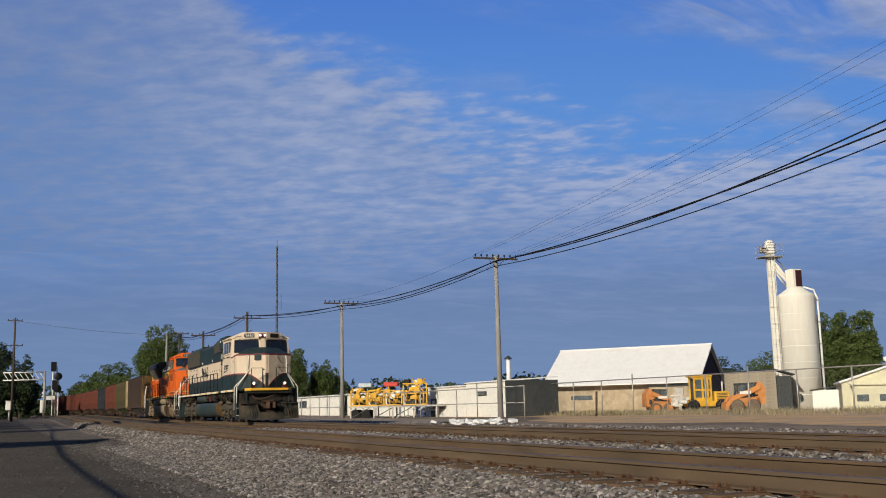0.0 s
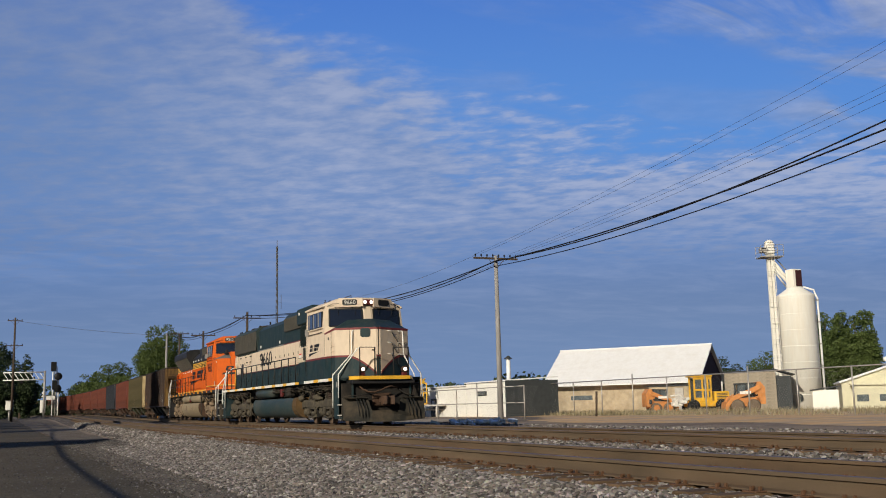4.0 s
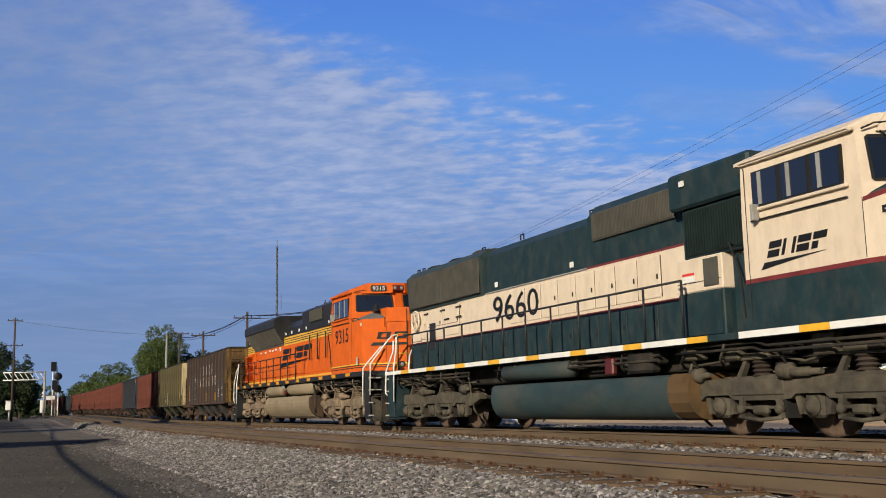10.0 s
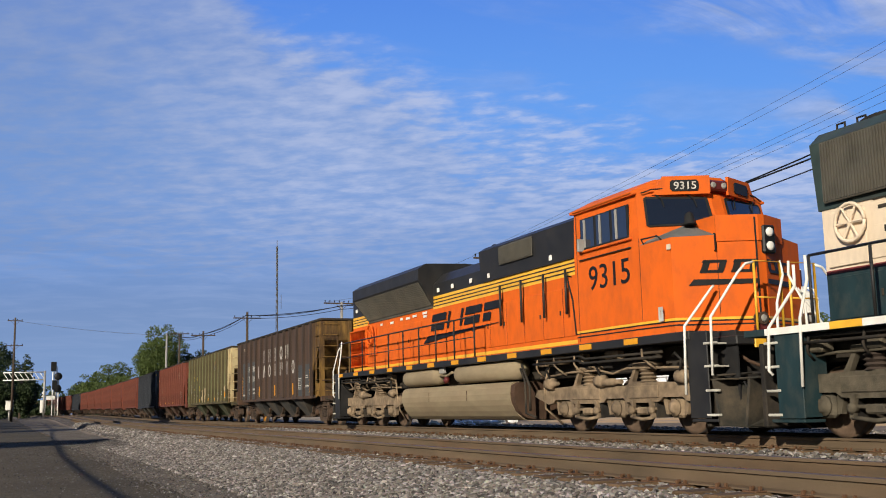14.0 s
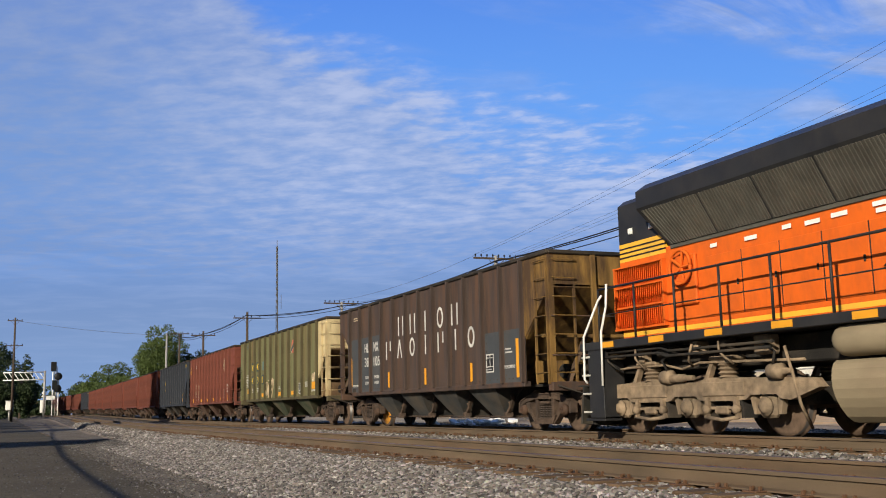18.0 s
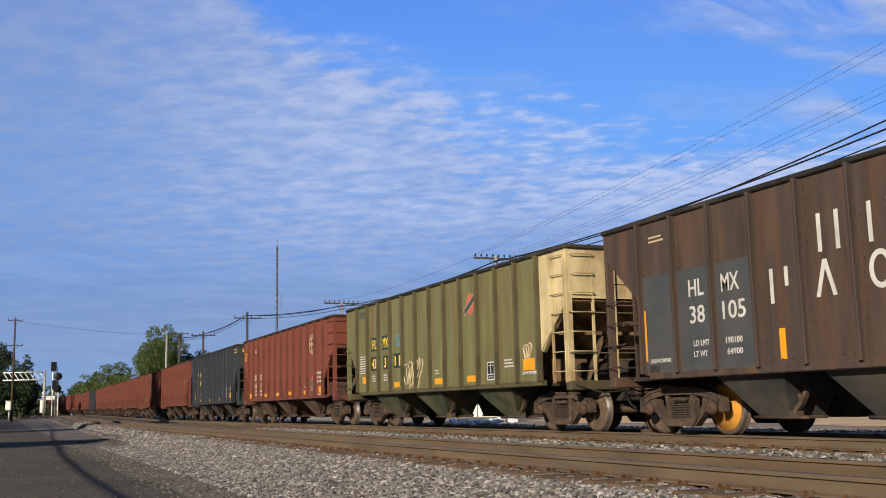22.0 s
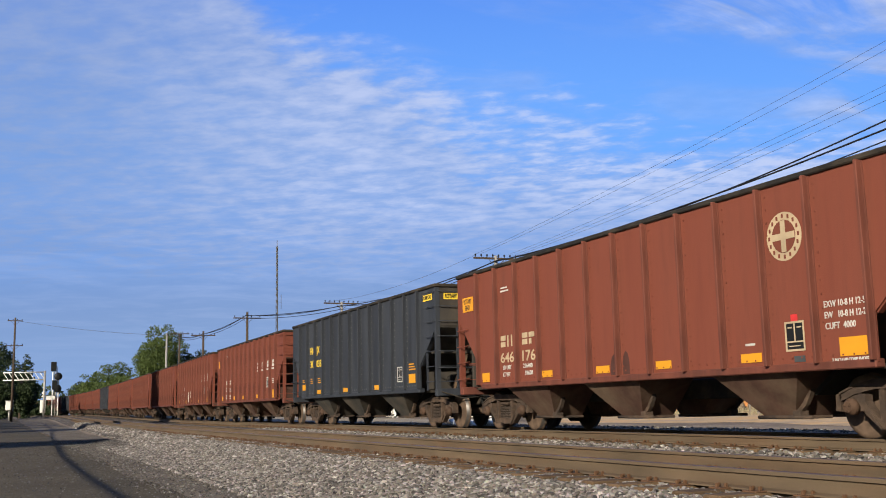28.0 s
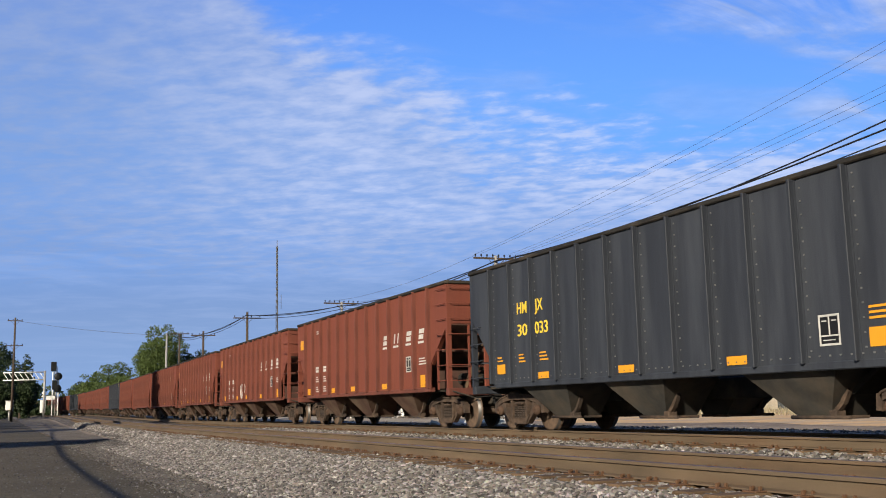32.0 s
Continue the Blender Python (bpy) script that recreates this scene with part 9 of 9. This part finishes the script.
part("case", Geo().box(-0.45, 0.45, -0.55, 0.55, 1.7, 3.1, 0.05), M_WALLWHITE, box)
part("post", Geo().tube([(0, 0, 0), (0, 0, 1.72)], 0.12, 8), M_GALV, box)
part("case_roof", Geo().box(-0.52, 0.52, -0.62, 0.62, 3.1, 3.18, 0.02), M_GALV, box)

# ---- cloud layer: a great shell that drifts slowly; the sky behind it is the world's ----
def cloud_material():
    m = bpy.data.materials.new("thin_cloud_sheet")
    m.use_nodes = True
    n, l = m.node_tree.nodes, m.node_tree.links
    n.remove(n["Principled BSDF"])

    def node(kind, **inputs):
        x = n.new("ShaderNode" + kind)
        for k, v in inputs.items():
            x.inputs[k].default_value = v
        return x

    def math_node(op, a, b=None, clamp=False):
        x = n.new("ShaderNodeMath")
        x.operation, x.use_clamp = op, clamp
        for i, v in enumerate((a, b)):
            if v is None:
                continue
            if isinstance(v, (int, float)):
                x.inputs[i].default_value = v
            else:
                l.new(v, x.inputs[i])
        return x.outputs[0]

    def ranged(v, a, b, c=0.0, d=1.0, smooth=True):
        x = n.new("ShaderNodeMapRange")
        x.interpolation_type = "SMOOTHSTEP" if smooth else "LINEAR"
        x.inputs["From Min"].default_value, x.inputs["From Max"].default_value = a, b
        x.inputs["To Min"].default_value, x.inputs["To Max"].default_value = c, d
        l.new(v, x.inputs["Value"])
        return x.outputs[0]

    tc = n.new("ShaderNodeTexCoord")
    norm = n.new("ShaderNodeVectorMath")
    norm.operation = "NORMALIZE"
    l.new(tc.outputs["Object"], norm.inputs[0])
    sep = n.new("ShaderNodeSeparateXYZ")
    l.new(norm.outputs[0], sep.inputs[0])
    x, y, z = sep.outputs
    # flat layer seen in perspective
    zz = math_node("ADD", z, 0.09)
    right = math_node("ADD", math_node("MULTIPLY", x, 0.397), math_node("MULTIPLY", y, 0.918))
    ahead = math_node("ADD", math_node("MULTIPLY", x, -0.918), math_node("MULTIPLY", y, 0.397))
    far = math_node("MAXIMUM", ahead, 0.05)
    az, el = math_node("DIVIDE", right, far), math_node("DIVIDE", z, far)
    u, v = math_node("DIVIDE", right, zz), math_node("DIVIDE", ahead, zz)

    def layer(su, sv, slant, scale, detail, rough, distort, shift):
        c = n.new("ShaderNodeCombineXYZ")
        l.new(math_node("MULTIPLY", u, su), c.inputs[0])
        l.new(math_node("ADD", math_node("MULTIPLY", v, sv), math_node("MULTIPLY", u, slant)), c.inputs[1])
        c.inputs[2].default_value = shift
        t = node("TexNoise", Scale=scale, Detail=detail, Roughness=rough, Distortion=distort)
        l.new(c.outputs[0], t.inputs["Vector"])
        return t.outputs["Fac"]

    ripple = layer(1.7, 2.3, 0.25, 5.5, 4.5, 0.56, 0.12, 0.0)
    broad = layer(0.7, 1.0, 0.2, 1.3, 4.0, 0.55, 0.2, 4.7)
    wispy = layer(0.9, 1.6, -0.5, 2.2, 7.0, 0.6, 0.6, 9.1)
    # a bank that reaches high on one side and sinks towards the other, clear blue above it
    brink = n.new("ShaderNodeValToRGB")
    be = brink.color_ramp.elements
    be[0].position, be[0].color = 0.0, (0.62, 0.62, 0.62, 1)
    be[1].position, be[1].color = 1.0, (0.245, 0.245, 0.245, 1)
    for p, h in ((0.25, 0.48), (0.33, 0.375), (0.45, 0.318), (0.52, 0.272), (0.72, 0.256)):
        be.new(p).color = (h, h, h, 1)
    l.new(math_node("ADD", az, 0.5), brink.inputs[0])
    edge = math_node("ADD", brink.outputs[0], math_node("MULTIPLY", math_node("SUBTRACT", broad, 0.5), 0.20))
    edge = math_node("ADD", edge, math_node("MULTIPLY", math_node("SUBTRACT", ripple, 0.5), 0.16))
    depth = math_node("SUBTRACT", edge, el)
    bank = ranged(depth, -0.045, 0.06)
    streak = ranged(math_node("ADD", math_node("MULTIPLY", ripple, 0.65), math_node("MULTIPLY", broad, 0.35)), 0.33, 0.69)
    thick = math_node("MULTIPLY", bank, math_node("ADD", math_node("MULTIPLY", streak, 0.26), 0.62))
    low = ranged(el, 0.08, 0.27, 0.94, 0.0)
    corner = math_node("MAXIMUM", ranged(math_node("ADD", az, math_node("MULTIPLY", el, 1.3)), 0.58, 0.80), 0.24)
    wisp = math_node("MULTIPLY", math_node("MULTIPLY", ranged(wispy, 0.42, 0.66), ranged(broad, 0.30, 0.55)), corner)
    cover = math_node("MAXIMUM", math_node("MAXIMUM", thick, low), wisp)
    white = math_node("MULTIPLY", math_node("ADD", math_node("MULTIPLY", streak, 0.62), 0.26), ranged(el, 0.10, 0.22, 0.15, 1.0))
    white = math_node("MULTIPLY", white, ranged(az, -0.46, -0.05, 0.28, 1.0))
    # the bank's upper rim is brightest on the side away from the sun
    rim = math_node("MULTIPLY", math_node("MULTIPLY", ranged(depth, -0.02, 0.03), ranged(depth, 0.12, 0.04)), ranged(az, -0.05, 0.15))
    white = math_node("ADD", white, math_node("MULTIPLY", rim, math_node("MULTIPLY", streak, 0.42)))

    white = math_node("ADD", white, math_node("MULTIPLY", wisp, 0.30))
    # faint pale bars low over the horizon
    bars = math_node("MULTIPLY", ranged(wispy, 0.42, 0.72), ranged(el, 0.26, 0.12))
    white = math_node("ADD", white, math_node("MULTIPLY", bars, 0.15))

    def two(low_color, high_color, fac):
        mc = n.new("ShaderNodeMix")
        mc.data_type = "RGBA"
        l.new(fac, mc.inputs["Factor"])
        for key, c in (("A", low_color), ("B", high_color)):
            if isinstance(c, tuple):
                mc.inputs[key].default_value = (*c, 1)
            else:
                l.new(c, mc.inputs[key])
        return mc.outputs["Result"]

    cloud = two((0.192, 0.297, 0.560), (0.575, 0.655, 0.91), white)
    cloud = two(cloud, (0.258, 0.395, 0.680), ranged(el, 0.02, 0.17, 0.8, 0.0))
    blue = two((0.165, 0.43, 1.04), (0.098, 0.275, 0.90), ranged(el, 0.24, 0.50))
    sky_color = two(blue, cloud, math_node("MINIMUM", cover, 1.0))
    alpha = math_node("MULTIPLY", ranged(ahead, 0.15, 0.55), 0.97)
    em = n.new("ShaderNodeEmission")
    em.inputs["Strength"].default_value = 1.0
    l.new(sky_color, em.inputs["Color"])
    tr = n.new("ShaderNodeBsdfTransparent")
    mx = n.new("ShaderNodeMixShader")
    l.new(alpha, mx.inputs[0])
    l.new(tr.outputs[0], mx.inputs[1])
    l.new(em.outputs[0], mx.inputs[2])
    l.new(mx.outputs[0], n["Material Output"].inputs["Surface"])
    return m


g = Geo()
R, rows, cols = 4200.0, 14, 48
vs = []
for i in range(rows + 1):
    e = radians(-1.0 + 86.0 * i / rows)
    for j in range(cols):
        a = 2 * math.pi * j / cols
        vs.append((R * math.cos(e) * math.cos(a), R * math.cos(e) * math.sin(a), R * math.sin(e)))
g.add(vs, [(i * cols + j, i * cols + (j + 1) % cols, (i + 1) * cols + (j + 1) % cols, (i + 1) * cols + j) for i in range(rows) for j in range(cols)], True)
clouds = setting("backdrop_clouds", g, cloud_material(), "thin rippled evening cloud sheet in a blue sky", "clouds")

# ---- what moves ----
SPEED = 4.25


def motions():
    """The train rolls by at a steady speed, its wheels turn, and the clouds drift."""
    for ob, x0 in LOCOS + CARS:
        times = [float(i) for i in range(33)]
        walk(ob, [(t, on_line(x0 + SPEED * t)) for t in times])
        for k in keys_of(ob):
            k.interpolation = "LINEAR"
    walk(clouds, [(0.0, pose(0, 0, 0, 0, 0, 0.0)), (32.0, pose(0, 0, 0, 0, 0, -1.2))])
    for ob, x0 in (LOCOS + CARS)[:9]:
        for ax in ob.children_recursive:
            if "spin_radius" in ax:
                r = ax["spin_radius"]
                p = ax.matrix_basis.translation.copy()
                rows = [(t / 10, Matrix.Translation(p) @ Matrix.Rotation(SPEED * t / 10 / r, 4, "Y")) for t in range(0, 321)]
                walk(ax, [rows[i] for i in range(0, 321, 1)])


def keys_of(ob):
    a = ob.animation_data
    return [k for c in a.action.layers[0].strips[0].channelbag(a.action_slot).fcurves for k in c.keyframe_points]


motions()
